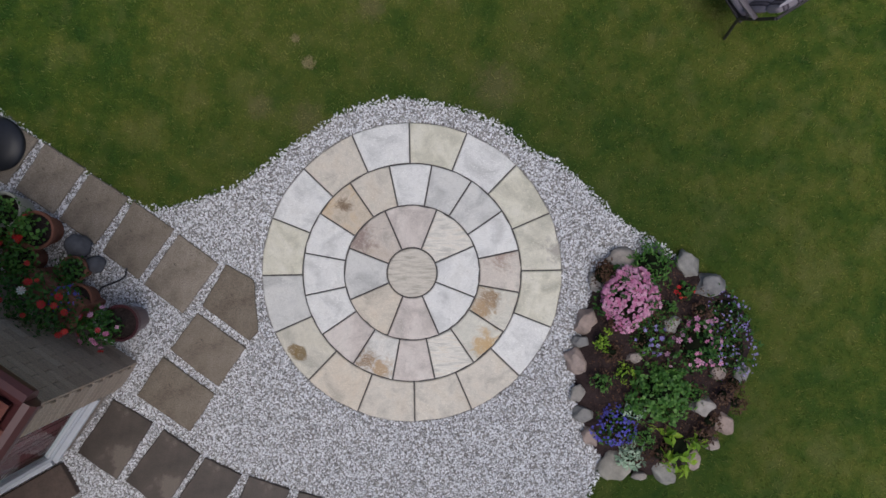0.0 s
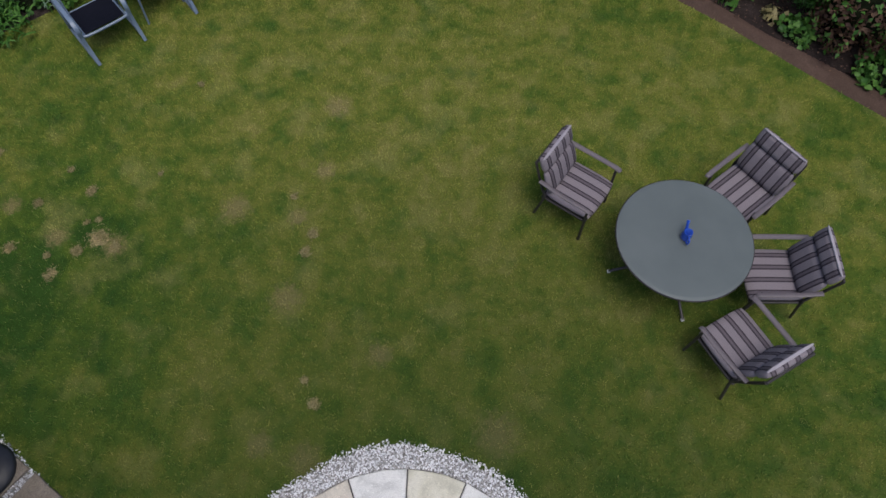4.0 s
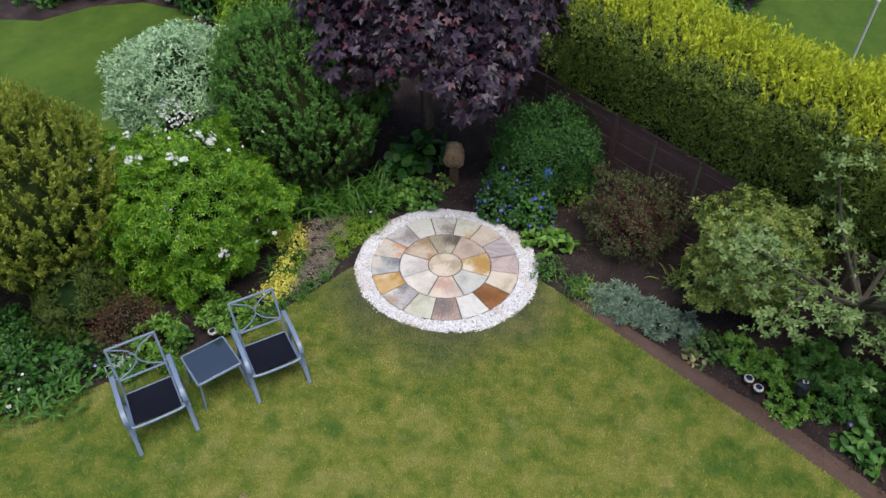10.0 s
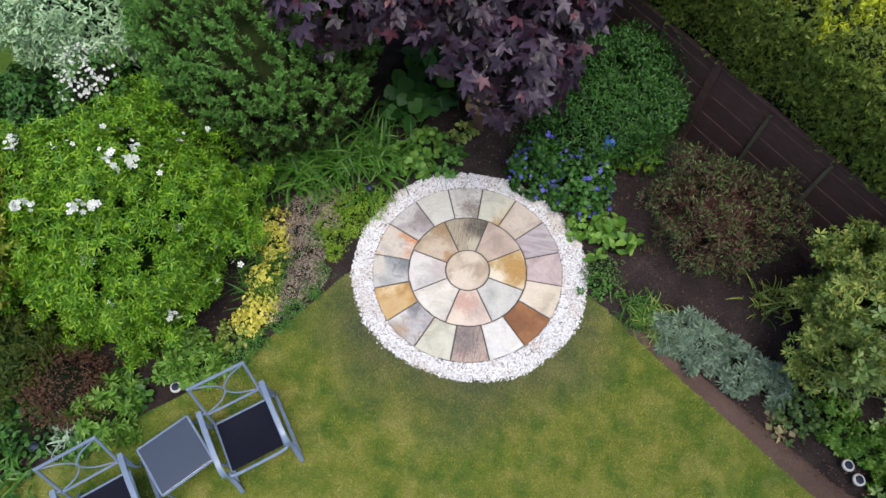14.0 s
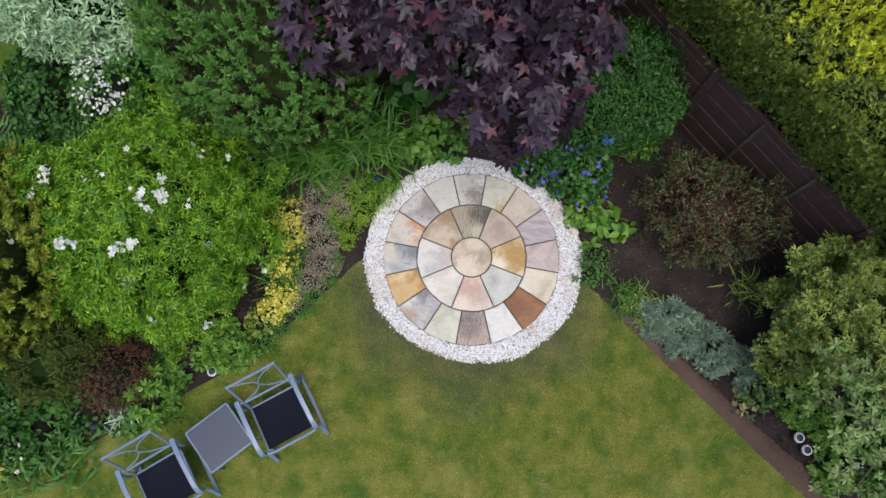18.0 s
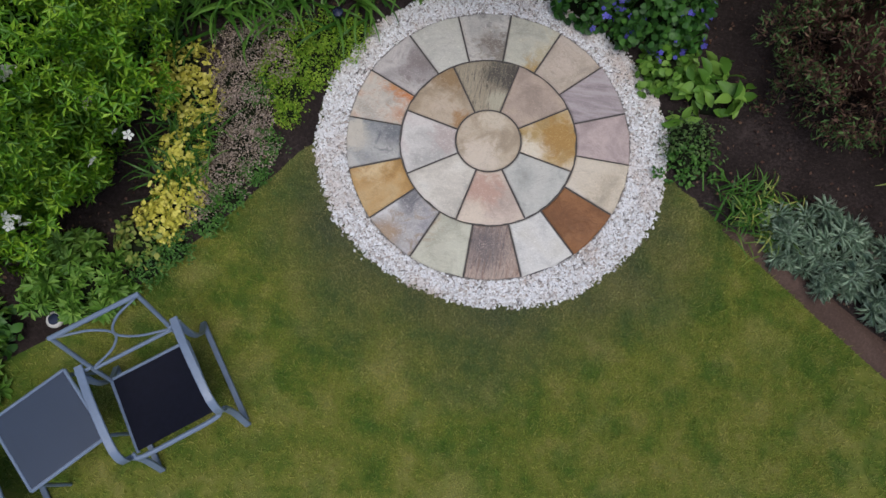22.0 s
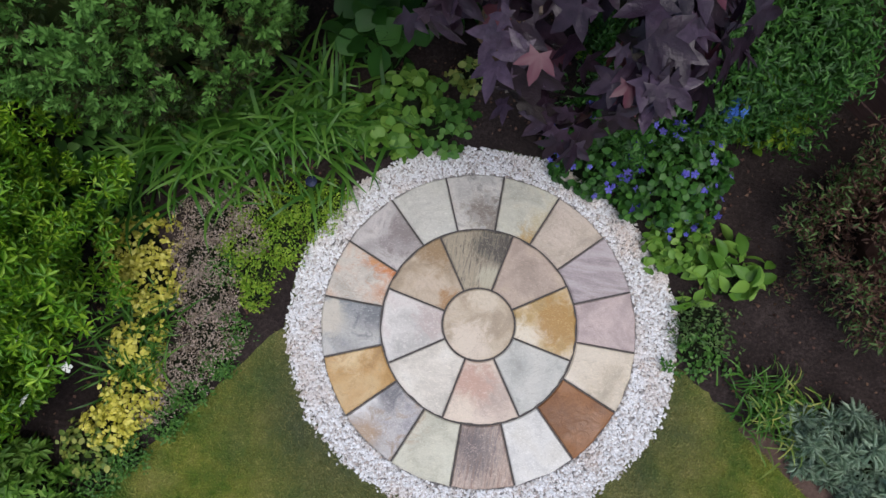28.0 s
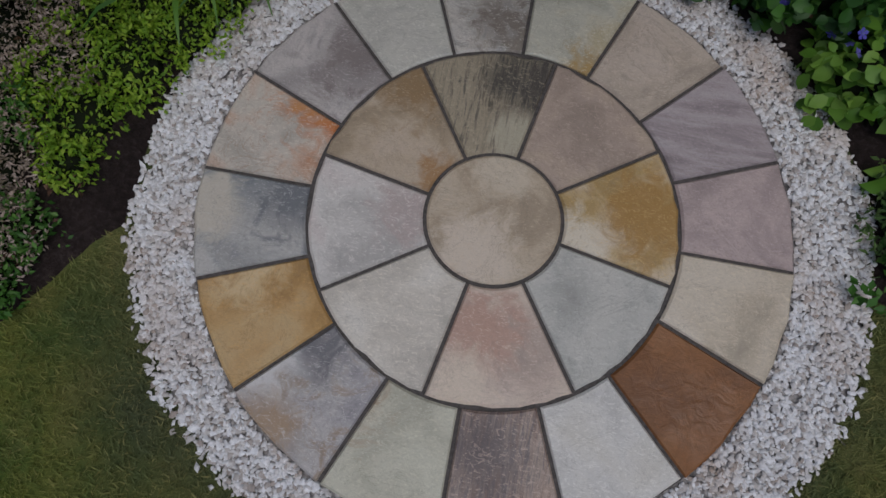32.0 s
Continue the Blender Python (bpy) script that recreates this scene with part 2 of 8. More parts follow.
M_GRAVEL = n.done(c, 0.7, 0.0, 0.3)

n = Nodes("grey_gravel")
n.place()
isl = n.geo.outputs["Random Per Island"]
c = n.ramp(isl, [(0.0, lin(0.20, 0.20, 0.205)), (0.14, lin(0.42, 0.42, 0.43)), (0.3, lin(0.62, 0.62, 0.635)), (0.6, lin(0.80, 0.80, 0.82)), (1.0, lin(0.93, 0.93, 0.95))])
c = n.mix(1.0, c, n.ramp(n.noise(90.0, 3.0), [(0.3, lin(0.8, 0.8, 0.8)), (0.7, lin(1, 1, 1))]), "MULTIPLY")
M_GRAVEL_GREY = n.done(c, 0.7, 0.0, 0.3)

n = Nodes("gravel_bed")
v = n.node("ShaderNodeTexVoronoi", Scale=55.0)
n.link(n.place(), v.inputs["Vector"])
# darker cell rims: the shade between chips is put into the bed's colour
c = n.mix(1.0, n.ramp(v.outputs["Color"], [(0.0, lin(0.28, 0.26, 0.245)), (1.0, lin(0.55, 0.53, 0.51))]), n.ramp(v.outputs["Distance"], [(0.2, lin(1, 1, 1)), (0.8, lin(0.3, 0.3, 0.3))]), "MULTIPLY")
M_GRAVEL_BED = n.done(c, 0.85, 0.0, 0.2)

n = Nodes("mortar")
f = n.noise(70.0, 5.0)
c = n.ramp(f, [(0.3, lin(0.05, 0.046, 0.043)), (0.7, lin(0.125, 0.115, 0.108))])
n.bump(f, 0.5, 0.004)
M_MORTAR = n.done(c, 0.9, 0.0, 0.2)


def sandstone(name, base, stain, dark=None, vein=1.0, amount=0.5, streak="", turn=0.0, wet=0.5, blots=()):
    """A riven sandstone slab: cloudy drifts, mineral stain, fine grain and low relief."""
    n = Nodes(name)
    st = {"along_x": (1.0, 7.0, 1.0), "along_y": (9.0, 1.0, 1.0)}.get(streak, (1.0, 1.0, 1.0))
    cloud = n.noise(4.5 * vein, 5.0, 0.55, st, turn, distortion=0.6)
    grain = n.noise(150.0, 4.0, 0.7)
    spots = n.noise(11.0 * vein, 6.0, 0.65, st, turn, distortion=0.9)
    c = n.ramp(cloud, [(0.32, shade(base, 0.70)), (0.50, base), (0.68, shade(base, 1.2))])
    lo = 0.62 - 0.3 * amount
    c = n.mix(n.ramp(cloud, [(lo, lin(0, 0, 0)), (lo + 0.2, lin(0.9, 0.9, 0.9))]), c, stain)
    if dark:
        c = n.mix(n.ramp(spots, [(0.52, lin(0, 0, 0)), (0.66, lin(0.85, 0.85, 0.85))]), c, dark)
    line = n.noise(7.0 * vein, 5.0, 0.6, st, turn, distortion=2.2)
    c = n.mix(n.ramp(line, [(0.485, lin(0, 0, 0)), (0.5, lin(0.34, 0.34, 0.34)), (0.515, lin(0, 0, 0))]), c, shade(stain, 0.62))
    for bx, by, br, bc, soft in blots:
        far = n.node("ShaderNodeVectorMath")
        far.operation = "DISTANCE"
        n.link(n.place(), far.inputs[0])
        far.inputs[1].default_value = (bx, by, 0.026)
        edge = n.math("ADD", n.math("MULTIPLY", far.outputs["Value"], 0.38 / br), n.math("MULTIPLY", n.math("SUBTRACT", spots, 0.5), 1.3 * soft))
        c = n.mix(n.ramp(edge, [(0.5 - 0.2 * soft, lin(0.95, 0.95, 0.95)), (0.52 + 0.1 * soft, lin(0, 0, 0))]), c, bc)
    c = n.mix(1.0, c, n.ramp(grain, [(0.3, lin(0.92, 0.92, 0.92)), (0.7, lin(1.06, 1.06, 1.06))]), "MULTIPLY")
    scuff = n.noise(24.0, 5.0, 0.6, (1.0, 2.2, 1.0), 35.0, distortion=2.6)
    c = n.mix(n.ramp(scuff, [(0.57, lin(0, 0, 0)), (0.63, lin(0.5, 0.5, 0.5)), (0.70, lin(0, 0, 0))]), c, shade(base, 1.45))
    c = n.mix(n.ramp(scuff, [(0.30, lin(0.42, 0.42, 0.42)), (0.41, lin(0, 0, 0))]), c, shade(base, 0.55))
    relief = n.noise(16.0, 6.0, 0.6, distortion=1.2)
    crack = n.noise(3.2 * vein, 6.0, 0.72, st, turn + 0.5, distortion=1.4)
    c = n.mix(n.ramp(crack, [(0.488, lin(0, 0, 0)), (0.5, lin(0.38, 0.38, 0.38)), (0.512, lin(0, 0, 0))]), c, shade(base, 0.55))
    n.bump(n.math("ADD", relief, n.math("MULTIPLY", grain, 0.08)), 0.5, 0.008)
    m = n.done(c, wet, 0.0, 0.4)
    n.link(n.ramp(n.noise(5.0, 4.0, 0.6), [(0.35, lin(0.32, 0.32, 0.32)), (0.65, lin(0.62, 0.62, 0.62))]), n.bsdf.inputs["Roughness"])
    return m


n = Nodes("concrete_slab")
info = n.node("ShaderNodeObjectInfo")
g = n.noise(95.0, 6.0, 0.75)
s = n.noise(5.0, 6.0, 0.65)
c = n.ramp(s, [(0.3, lin(0.155, 0.128, 0.10)), (0.5, lin(0.225, 0.192, 0.15)), (0.72, lin(0.28, 0.245, 0.20))])
c = n.mix(1.0, c, n.ramp(info.outputs["Random"], [(0.0, lin(0.8, 0.78, 0.76)), (1.0, lin(1.12, 1.12, 1.13))]), "MULTIPLY")
c = n.mix(1.0, c, n.ramp(g, [(0.3, lin(0.5, 0.49, 0.48)), (0.7, lin(1.4, 1.37, 1.36))]), "MULTIPLY")
pit = n.noise(38.0, 4.0, 0.6)
c = n.mix(n.ramp(pit, [(0.30, lin(0.6, 0.6, 0.6)), (0.37, lin(0, 0, 0))]), c, lin(0.07, 0.06, 0.05))
n.bump(n.math("ADD", g, pit), 0.6, 0.005)
M_SLAB = n.done(c, 0.85, 0.0, 0.25)

# damp stains, with the house's shade also put into the slab colour
n = Nodes("damp_shaded_slab")
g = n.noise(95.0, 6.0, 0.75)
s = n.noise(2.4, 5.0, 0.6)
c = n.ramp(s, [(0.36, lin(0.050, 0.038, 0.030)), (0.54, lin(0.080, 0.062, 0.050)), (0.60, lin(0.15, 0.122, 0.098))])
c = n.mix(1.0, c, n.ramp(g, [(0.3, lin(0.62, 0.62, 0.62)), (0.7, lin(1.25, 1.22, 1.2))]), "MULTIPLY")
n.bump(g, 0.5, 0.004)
M_SLAB_DAMP_SHADED = n.done(c, 0.45, 0.0, 0.4)

n = Nodes("boulder")
info = n.node("ShaderNodeObjectInfo")
s = n.noise(9.0, 6.0)
g = n.noise(80.0, 4.0)
c = n.ramp(info.outputs["Random"], [(0.0, lin(0.17, 0.17, 0.185)), (0.3, lin(0.30, 0.285, 0.26)), (0.6, lin(0.36, 0.275, 0.24)), (0.85, lin(0.38, 0.365, 0.34)), (1.0, lin(0.27, 0.245, 0.2))])
c = n.mix(1.0, c, n.ramp(s, [(0.3, lin(0.6, 0.6, 0.6)), (0.7, lin(1.25, 1.25, 1.22))]), "MULTIPLY")
n.bump(n.math("ADD", s, n.math("MULTIPLY", g, 0.3)), 0.5, 0.02)
M_ROCK = n.done(c, 0.8, 0.0, 0.3)

n = Nodes("bark")
s = n.noise(14.0, 6.0, 0.7, (1, 1, 0.25))
c = n.ramp(s, [(0.3, lin(0.04, 0.03, 0.022)), (0.6, lin(0.13, 0.10, 0.075)), (0.8, lin(0.2, 0.17, 0.13))])
n.bump(s, 0.8, 0.01)
M_BARK = n.done(c, 0.9, 0.0, 0.2)

n = Nodes("fence_board")
info = n.node("ShaderNodeObjectInfo")
s = n.noise(6.0, 6.0, 0.7, (1.0, 1.0, 12.0))
g = n.noise(3.0, 4.0)
c = n.ramp(s, [(0.3, lin(0.056, 0.034, 0.031)), (0.55, lin(0.085, 0.052, 0.047)), (0.75, lin(0.122, 0.080, 0.072))])
c = n.mix(1.0, c, n.ramp(info.outputs["Random"], [(0.0, lin(0.9, 0.9, 0.9)), (1.0, lin(1.1, 1.08, 1.08))]), "MULTIPLY")
n.bump(s, 0.5, 0.004)
M_FENCE = n.done(c, 0.85, 0.0, 0.2)

n = Nodes("house_brick")
info = n.node("ShaderNodeObjectInfo")
s = n.noise(60.0, 6.0, 0.7)
c = n.ramp(info.outputs["Random"], [(0.0, lin(0.30, 0.235, 0.185)), (0.5, lin(0.345, 0.275, 0.215)), (1.0, lin(0.39, 0.315, 0.25))])
c = n.mix(1.0, c, n.ramp(s, [(0.3, lin(0.65, 0.65, 0.65)), (0.7, lin(1.2, 1.2, 1.2))]), "MULTIPLY")
n.bump(s, 0.4, 0.004)
M_BRICK = n.done(c, 0.9, 0.0, 0.2)
M_BRICK_BED = plain_mat("brick_mortar", lin(0.29, 0.235, 0.19), 0.95, 0.0, 0.1, 0.25, 60.0, 0.4)
M_TILE = plain_mat("roof_tile_clay", lin(0.12, 0.04, 0.028), 0.8, 0.0, 0.3, 0.35, 25.0, 0.4)
M_GUTTER = plain_mat("maroon_gutter", lin(0.06, 0.018, 0.018), 0.4, 0.0, 0.5, 0.2)
M_UPVC = plain_mat("white_window_frame", lin(0.5, 0.51, 0.53), 0.35, 0.0, 0.5, 0.08)
M_BROWN_BRICK = plain_mat("dark_brown_brick", lin(0.10, 0.072, 0.058), 0.8, 0.0, 0.2, 0.3, 40.0, 0.4)
M_CURTAIN = plain_mat("dark_red_curtain", lin(0.12, 0.022, 0.03), 0.9, 0.0, 0.1, 0.3)
M_STEEL = plain_mat("blue_grey_steel", lin(0.15, 0.20, 0.28), 0.36, 0.0, 0.6, 0.15, 40.0)
M_MESH = plain_mat("black_mesh_fabric", lin(0.006, 0.007, 0.014), 0.75, 0.0, 0.12, 0.3, 200.0, 0.3)
M_DARKSTEEL = plain_mat("brown_black_steel", lin(0.035, 0.03, 0.032), 0.45, 0.0, 0.5, 0.2)
M_ARM = plain_mat("taupe_arm", lin(0.135, 0.115, 0.125), 0.5, 0.0, 0.4, 0.15)
M_TERRACOTTA = plain_mat("terracotta", lin(0.21, 0.09, 0.06), 0.85, 0.0, 0.25, 0.3, 18.0, 0.2)
M_MAROONPOT = plain_mat("glazed_maroon", lin(0.06, 0.017, 0.022), 0.3, 0.0, 0.5, 0.25, 10.0)
M_CREAMPOT = plain_mat("cream_glaze", lin(0.42, 0.41, 0.34), 0.4, 0.0, 0.5, 0.15, 10.0)
M_BLACK = plain_mat("black_plastic", lin(0.016, 0.017, 0.022), 0.45, 0.0, 0.45, 0.25)
M_BLUE = plain_mat("blue_enamel", lin(0.015, 0.07, 0.42), 0.3, 0.0, 0.5, 0.15)
M_WHITE = plain_mat("white_plastic", lin(0.50, 0.49, 0.46), 0.45, 0.0, 0.4, 0.15)
M_SOLAR = plain_mat("solar_cell", lin(0.02, 0.025, 0.05), 0.15, 0.0, 0.6, 0.3, 90.0)
M_CARVED = plain_mat("carved_stone", lin(0.25, 0.165, 0.095), 0.95, 0.0, 0.15, 0.5, 22.0, 1.0)
M_ORNAMENT = plain_mat("grey_cast_stone", lin(0.10, 0.10, 0.11), 0.9, 0.0, 0.2, 0.3, 25.0, 0.4)

n = Nodes("table_glass")
f = n.noise(260.0, 3.0)
c = n.ramp(n.noise(2.0, 3.0), [(0.3, lin(0.105, 0.125, 0.122)), (0.7, lin(0.128, 0.148, 0.145))])
n.bump(f, 0.25, 0.001)
M_GLASSTOP = n.done(c, 0.32, 0.0, 0.5)
n = Nodes("dark_glass")
c = n.ramp(n.noise(5.0, 3.0), [(0.3, lin(0.011, 0.020, 0.034)), (0.7, lin(0.016, 0.027, 0.044))])
n.bsdf.inputs["IOR"].default_value = 1.75
M_DARKGLASS = n.done(c, 0.06, 0.0, 0.85)
n = Nodes("window_glass")
n.bsdf.inputs["Transmission Weight"].default_value = 1.0
n.bsdf.inputs["IOR"].default_value = 1.12
M_WINDOW = n.done(lin(0.9, 0.95, 0.95), 0.02, 0.0, 0.1)

n = Nodes("striped_cushion")
w = n.node("ShaderNodeSeparateXYZ")
n.link(n.place(), w.inputs[0])
ph = n.math("FRACT", n.math("ADD", n.math("MULTIPLY", w.outputs[0], 7.4), 0.13))
band = n.ramp(ph, [(0.0, lin(0.235, 0.205, 0.225)), (0.44, lin(0.235, 0.205, 0.225)), (0.46, lin(0.055, 0.045, 0.055)), (0.56, lin(0.055, 0.045, 0.055)), (0.58, lin(0.13, 0.11, 0.125)), (0.74, lin(0.13, 0.11, 0.125)), (0.76, lin(0.055, 0.045, 0.055)), (0.86, lin(0.055, 0.045, 0.055)), (0.88, lin(0.235, 0.205, 0.225))])
for e in n.tree.nodes:
    if e.bl_idname == "ShaderNodeValToRGB":
        e.color_ramp.interpolation = "CONSTANT"
weave = n.noise(320.0, 2.0)
c = n.mix(1.0, band, n.ramp(weave, [(0.3, lin(0.8, 0.8, 0.8)), (0.7, lin(1.12, 1.12, 1.12))]), "MULTIPLY")
n.bump(n.math("ADD", n.noise(14.0, 3.0), n.math("MULTIPLY", weave, 0.2)), 0.4, 0.008)
M_CUSHION = n.done(c, 0.9, 0.0, 0.15)
M_CUSHION_EDGE = plain_mat("cushion_edge", lin(0.36, 0.33, 0.36), 0.9, 0.0, 0.1, 0.15, 40.0)

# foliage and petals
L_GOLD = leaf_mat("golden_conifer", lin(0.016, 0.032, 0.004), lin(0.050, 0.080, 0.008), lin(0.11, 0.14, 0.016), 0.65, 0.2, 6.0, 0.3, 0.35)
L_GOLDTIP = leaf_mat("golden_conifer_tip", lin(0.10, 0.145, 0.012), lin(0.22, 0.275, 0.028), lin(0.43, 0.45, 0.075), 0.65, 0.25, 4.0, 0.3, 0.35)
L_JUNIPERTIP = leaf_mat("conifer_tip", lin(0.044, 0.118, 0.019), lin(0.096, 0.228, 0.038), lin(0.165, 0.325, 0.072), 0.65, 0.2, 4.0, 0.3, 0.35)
L_CHOISYA = leaf_mat("glossy_green_leaf", lin(0.020, 0.085, 0.005), lin(0.112, 0.280, 0.011), lin(0.36, 0.55, 0.036), 0.42, 0.3, 6.0, 0.35, 0.45)
L_SILVER = leaf_mat("silver_leaf", lin(0.14, 0.26, 0.11), lin(0.34, 0.51, 0.27), lin(0.58, 0.74, 0.48), 0.6, 0.25)
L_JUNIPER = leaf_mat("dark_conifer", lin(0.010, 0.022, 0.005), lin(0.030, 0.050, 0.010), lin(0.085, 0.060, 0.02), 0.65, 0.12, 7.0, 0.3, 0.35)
n = Nodes("purple_maple_leaf")
n.place()
v = n.math("ADD", n.math("MULTIPLY", n.geo.outputs["Random Per Island"], 0.6), n.math("MULTIPLY", n.noise(2.8, 3.0), 0.4))
c = n.ramp(v, [(0.12, lin(0.011, 0.006, 0.009)), (0.5, lin(0.029, 0.015, 0.026)), (0.86, lin(0.066, 0.042, 0.066))])
vein = n.noise(26.0, 4.0, 0.65)
c = n.mix(1.0, c, n.ramp(vein, [(0.35, lin(0.6, 0.55, 0.6)), (0.65, lin(1.25, 1.25, 1.3))]), "MULTIPLY")
n.bump(vein, 0.6, 0.01)
L_MAPLE = n.done(c, 0.42, 0.0, 0.45, 0.18)
L_MAPLE_RED = leaf_mat("young_maple_leaf", lin(0.035, 0.011, 0.018), lin(0.095, 0.027, 0.042), lin(0.17, 0.065, 0.068), 0.45, 0.25, 2.2)
L_DEEP = leaf_mat("deep_green_leaf", lin(0.010, 0.044, 0.006), lin(0.030, 0.105, 0.014), lin(0.072, 0.19, 0.028), 0.5, 0.22, 5.0)
L_MID = leaf_mat("mid_green_leaf", lin(0.025, 0.09, 0.012), lin(0.068, 0.185, 0.028), lin(0.15, 0.30, 0.06), 0.5, 0.28)
L_LIME = leaf_mat("lime_leaf", lin(0.07, 0.17, 0.010), lin(0.18, 0.33, 0.018), lin(0.36, 0.50, 0.05), 0.55, 0.3)
L_YELLOW = leaf_mat("golden_leaf", lin(0.32, 0.34, 0.04), lin(0.66, 0.61, 0.09), lin(0.86, 0.80, 0.22), 0.55, 0.3, 9.0)
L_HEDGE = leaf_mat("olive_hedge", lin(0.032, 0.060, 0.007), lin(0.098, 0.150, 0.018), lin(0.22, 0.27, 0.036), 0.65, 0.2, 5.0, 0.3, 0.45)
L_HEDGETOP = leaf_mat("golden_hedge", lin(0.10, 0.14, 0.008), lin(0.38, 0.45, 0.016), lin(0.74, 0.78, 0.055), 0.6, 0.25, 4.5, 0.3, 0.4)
L_BROWN = leaf_mat("bronze_leaf", lin(0.040, 0.018, 0.013), lin(0.105, 0.054, 0.035), lin(0.18, 0.11, 0.065), 0.65, 0.2)
L_OLIVE = leaf_mat("olive_leaf", lin(0.028, 0.060, 0.014), lin(0.070, 0.140, 0.034), lin(0.15, 0.24, 0.07), 0.6, 0.25, 5.0)
L_RUST = leaf_mat("rust_heather", lin(0.035, 0.02, 0.012), lin(0.09, 0.042, 0.024), lin(0.14, 0.08, 0.04), 0.7, 0.2)
L_AZALEA = leaf_mat("olive_azalea", lin(0.06, 0.125, 0.020), lin(0.18, 0.27, 0.050), lin(0.42, 0.43, 0.10), 0.5, 0.28, 5.0)
L_APPLE = leaf_mat("apple_leaf", lin(0.050, 0.100, 0.020), lin(0.130, 0.212, 0.050), lin(0.285, 0.375, 0.14), 0.5, 0.28)
L_LAVENDER = leaf_mat("grey_green_leaf", lin(0.14, 0.23, 0.14), lin(0.33, 0.46, 0.32), lin(0.56, 0.68, 0.53), 0.6, 0.2)
L_HEATH = leaf_mat("pink_heath", lin(0.15, 0.13, 0.07), lin(0.35, 0.28, 0.22), lin(0.56, 0.46, 0.41), 0.75, 0.2, 7.0)
L_FRESH = leaf_mat("fresh_leaf", lin(0.045, 0.13, 0.014), lin(0.12, 0.265, 0.030), lin(0.24, 0.40, 0.07), 0.5, 0.28)
L_STRAP = leaf_mat("strap_leaf", lin(0.018, 0.066, 0.007), lin(0.050, 0.150, 0.016), lin(0.13, 0.27, 0.04), 0.45, 0.25)
P_WHITE = leaf_mat("white_petal", lin(0.62, 0.64, 0.55), lin(0.75, 0.76, 0.68), lin(0.85, 0.85, 0.8), 0.6, 0.25)
P_BLUE = leaf_mat("blue_petal", lin(0.07, 0.065, 0.38), lin(0.12, 0.11, 0.54), lin(0.2, 0.18, 0.63), 0.6, 0.25)
P_SKY = leaf_mat("bright_blue_petal", lin(0.05, 0.14, 0.55), lin(0.09, 0.24, 0.75), lin(0.2, 0.38, 0.82), 0.6, 0.25)
P_PINK = leaf_mat("pink_petal", lin(0.50, 0.11, 0.25), lin(0.64, 0.27, 0.44), lin(0.78, 0.50, 0.62), 0.6, 0.25)
P_RED = leaf_mat("red_petal", lin(0.34, 0.012, 0.012), lin(0.5, 0.02, 0.02), lin(0.6, 0.05, 0.04), 0.6, 0.2)
P_LILAC = leaf_mat("lilac_petal", lin(0.2, 0.15, 0.42), lin(0.3, 0.24, 0.55), lin(0.42, 0.36, 0.65), 0.6, 0.25)
M_STEM = plain_mat("woody_stem", lin(0.05, 0.04, 0.025), 0.9, 0.0, 0.15, 0.3)
M_LIMB = plain_mat("mossy_grey_limb", lin(0.075, 0.070, 0.050), 0.95, 0.0, 0.1, 0.45, 24.0, 0.6)
# solid plant cores: the shade between leaves is put into these dark colours
M_CORE = plain_mat("dark_core_shade", lin(0.012, 0.016, 0.008), 0.95, 0.0, 0.05, 0.4, 12.0, 0.5)
M_GREENCORE = plain_mat("green_core_shade", lin(0.013, 0.030, 0.007), 0.9, 0.0, 0.1, 0.4, 14.0, 0.5)
M_CONIFERCORE = plain_mat("conifer_core_shade", lin(0.026, 0.040, 0.010), 0.95, 0.0, 0.1, 0.5, 16.0, 0.5)
M_REDSOIL = plain_mat("reddish_soil", lin(0.040, 0.027, 0.026), 0.95, 0.0, 0.1, 0.65, 60.0, 1.0)
M_POSTWOOD = plain_mat("dark_wood_post", lin(0.085, 0.055, 0.035), 0.9, 0.0, 0.15, 0.4, 30.0, 0.6)
M_TWIG = plain_mat("reddish_twigs", lin(0.045, 0.024, 0.018), 0.95, 0.0, 0.05, 0.5, 20.0, 0.6)
M_BATTEN = plain_mat("greened_batten", lin(0.085, 0.085, 0.055), 0.9, 0.0, 0.15, 0.35, 18.0, 0.4)


# ---- building helpers ----
rng = np.random.default_rng(7)


def mesh_of(name, verts, faces, mat, smooth=False):
    """A mesh from arrays: verts N x 3, faces M x 3 or M x 4."""
    verts, faces = np.asarray(verts, np.float32), np.asarray(faces, np.int32)
    k = faces.shape[1]
    me = bpy.data.meshes.new(name)
    me.vertices.add(len(verts))
    me.vertices.foreach_set("co", verts.ravel())
    me.loops.add(faces.size)
    me.loops.foreach_set("vertex_index", faces.ravel())
    me.polygons.add(len(faces))
    me.polygons.foreach_set("loop_start", np.arange(0, faces.size, k, dtype=np.int32))
    if smooth:
        me.polygons.foreach_set("use_smooth", np.ones(len(faces), bool))
    me.update(calc_edges=True)
    me.validate()
    if mat:
        me.materials.append(mat)
    return me


def bm_mesh(name, bm, mat, smooth=False):
    me = bpy.data.meshes.new(name)
    bm.normal_update()
    bm.to_mesh(me)
    bm.free()
    if smooth:
        me.polygons.foreach_set("use_smooth", np.ones(len(me.polygons), bool))
    me.materials.append(mat)
    return me


def part(name, data, material=None, parent=None, label="", smooth=False):
    """One mesh object under a thing or a part; data is a bmesh or a mesh."""
    if isinstance(data, bmesh.types.BMesh):
        data = bm_mesh(name, data, material, smooth)
    ob = new(name, data)
    ob.parent = parent
    return tagged(ob, label)


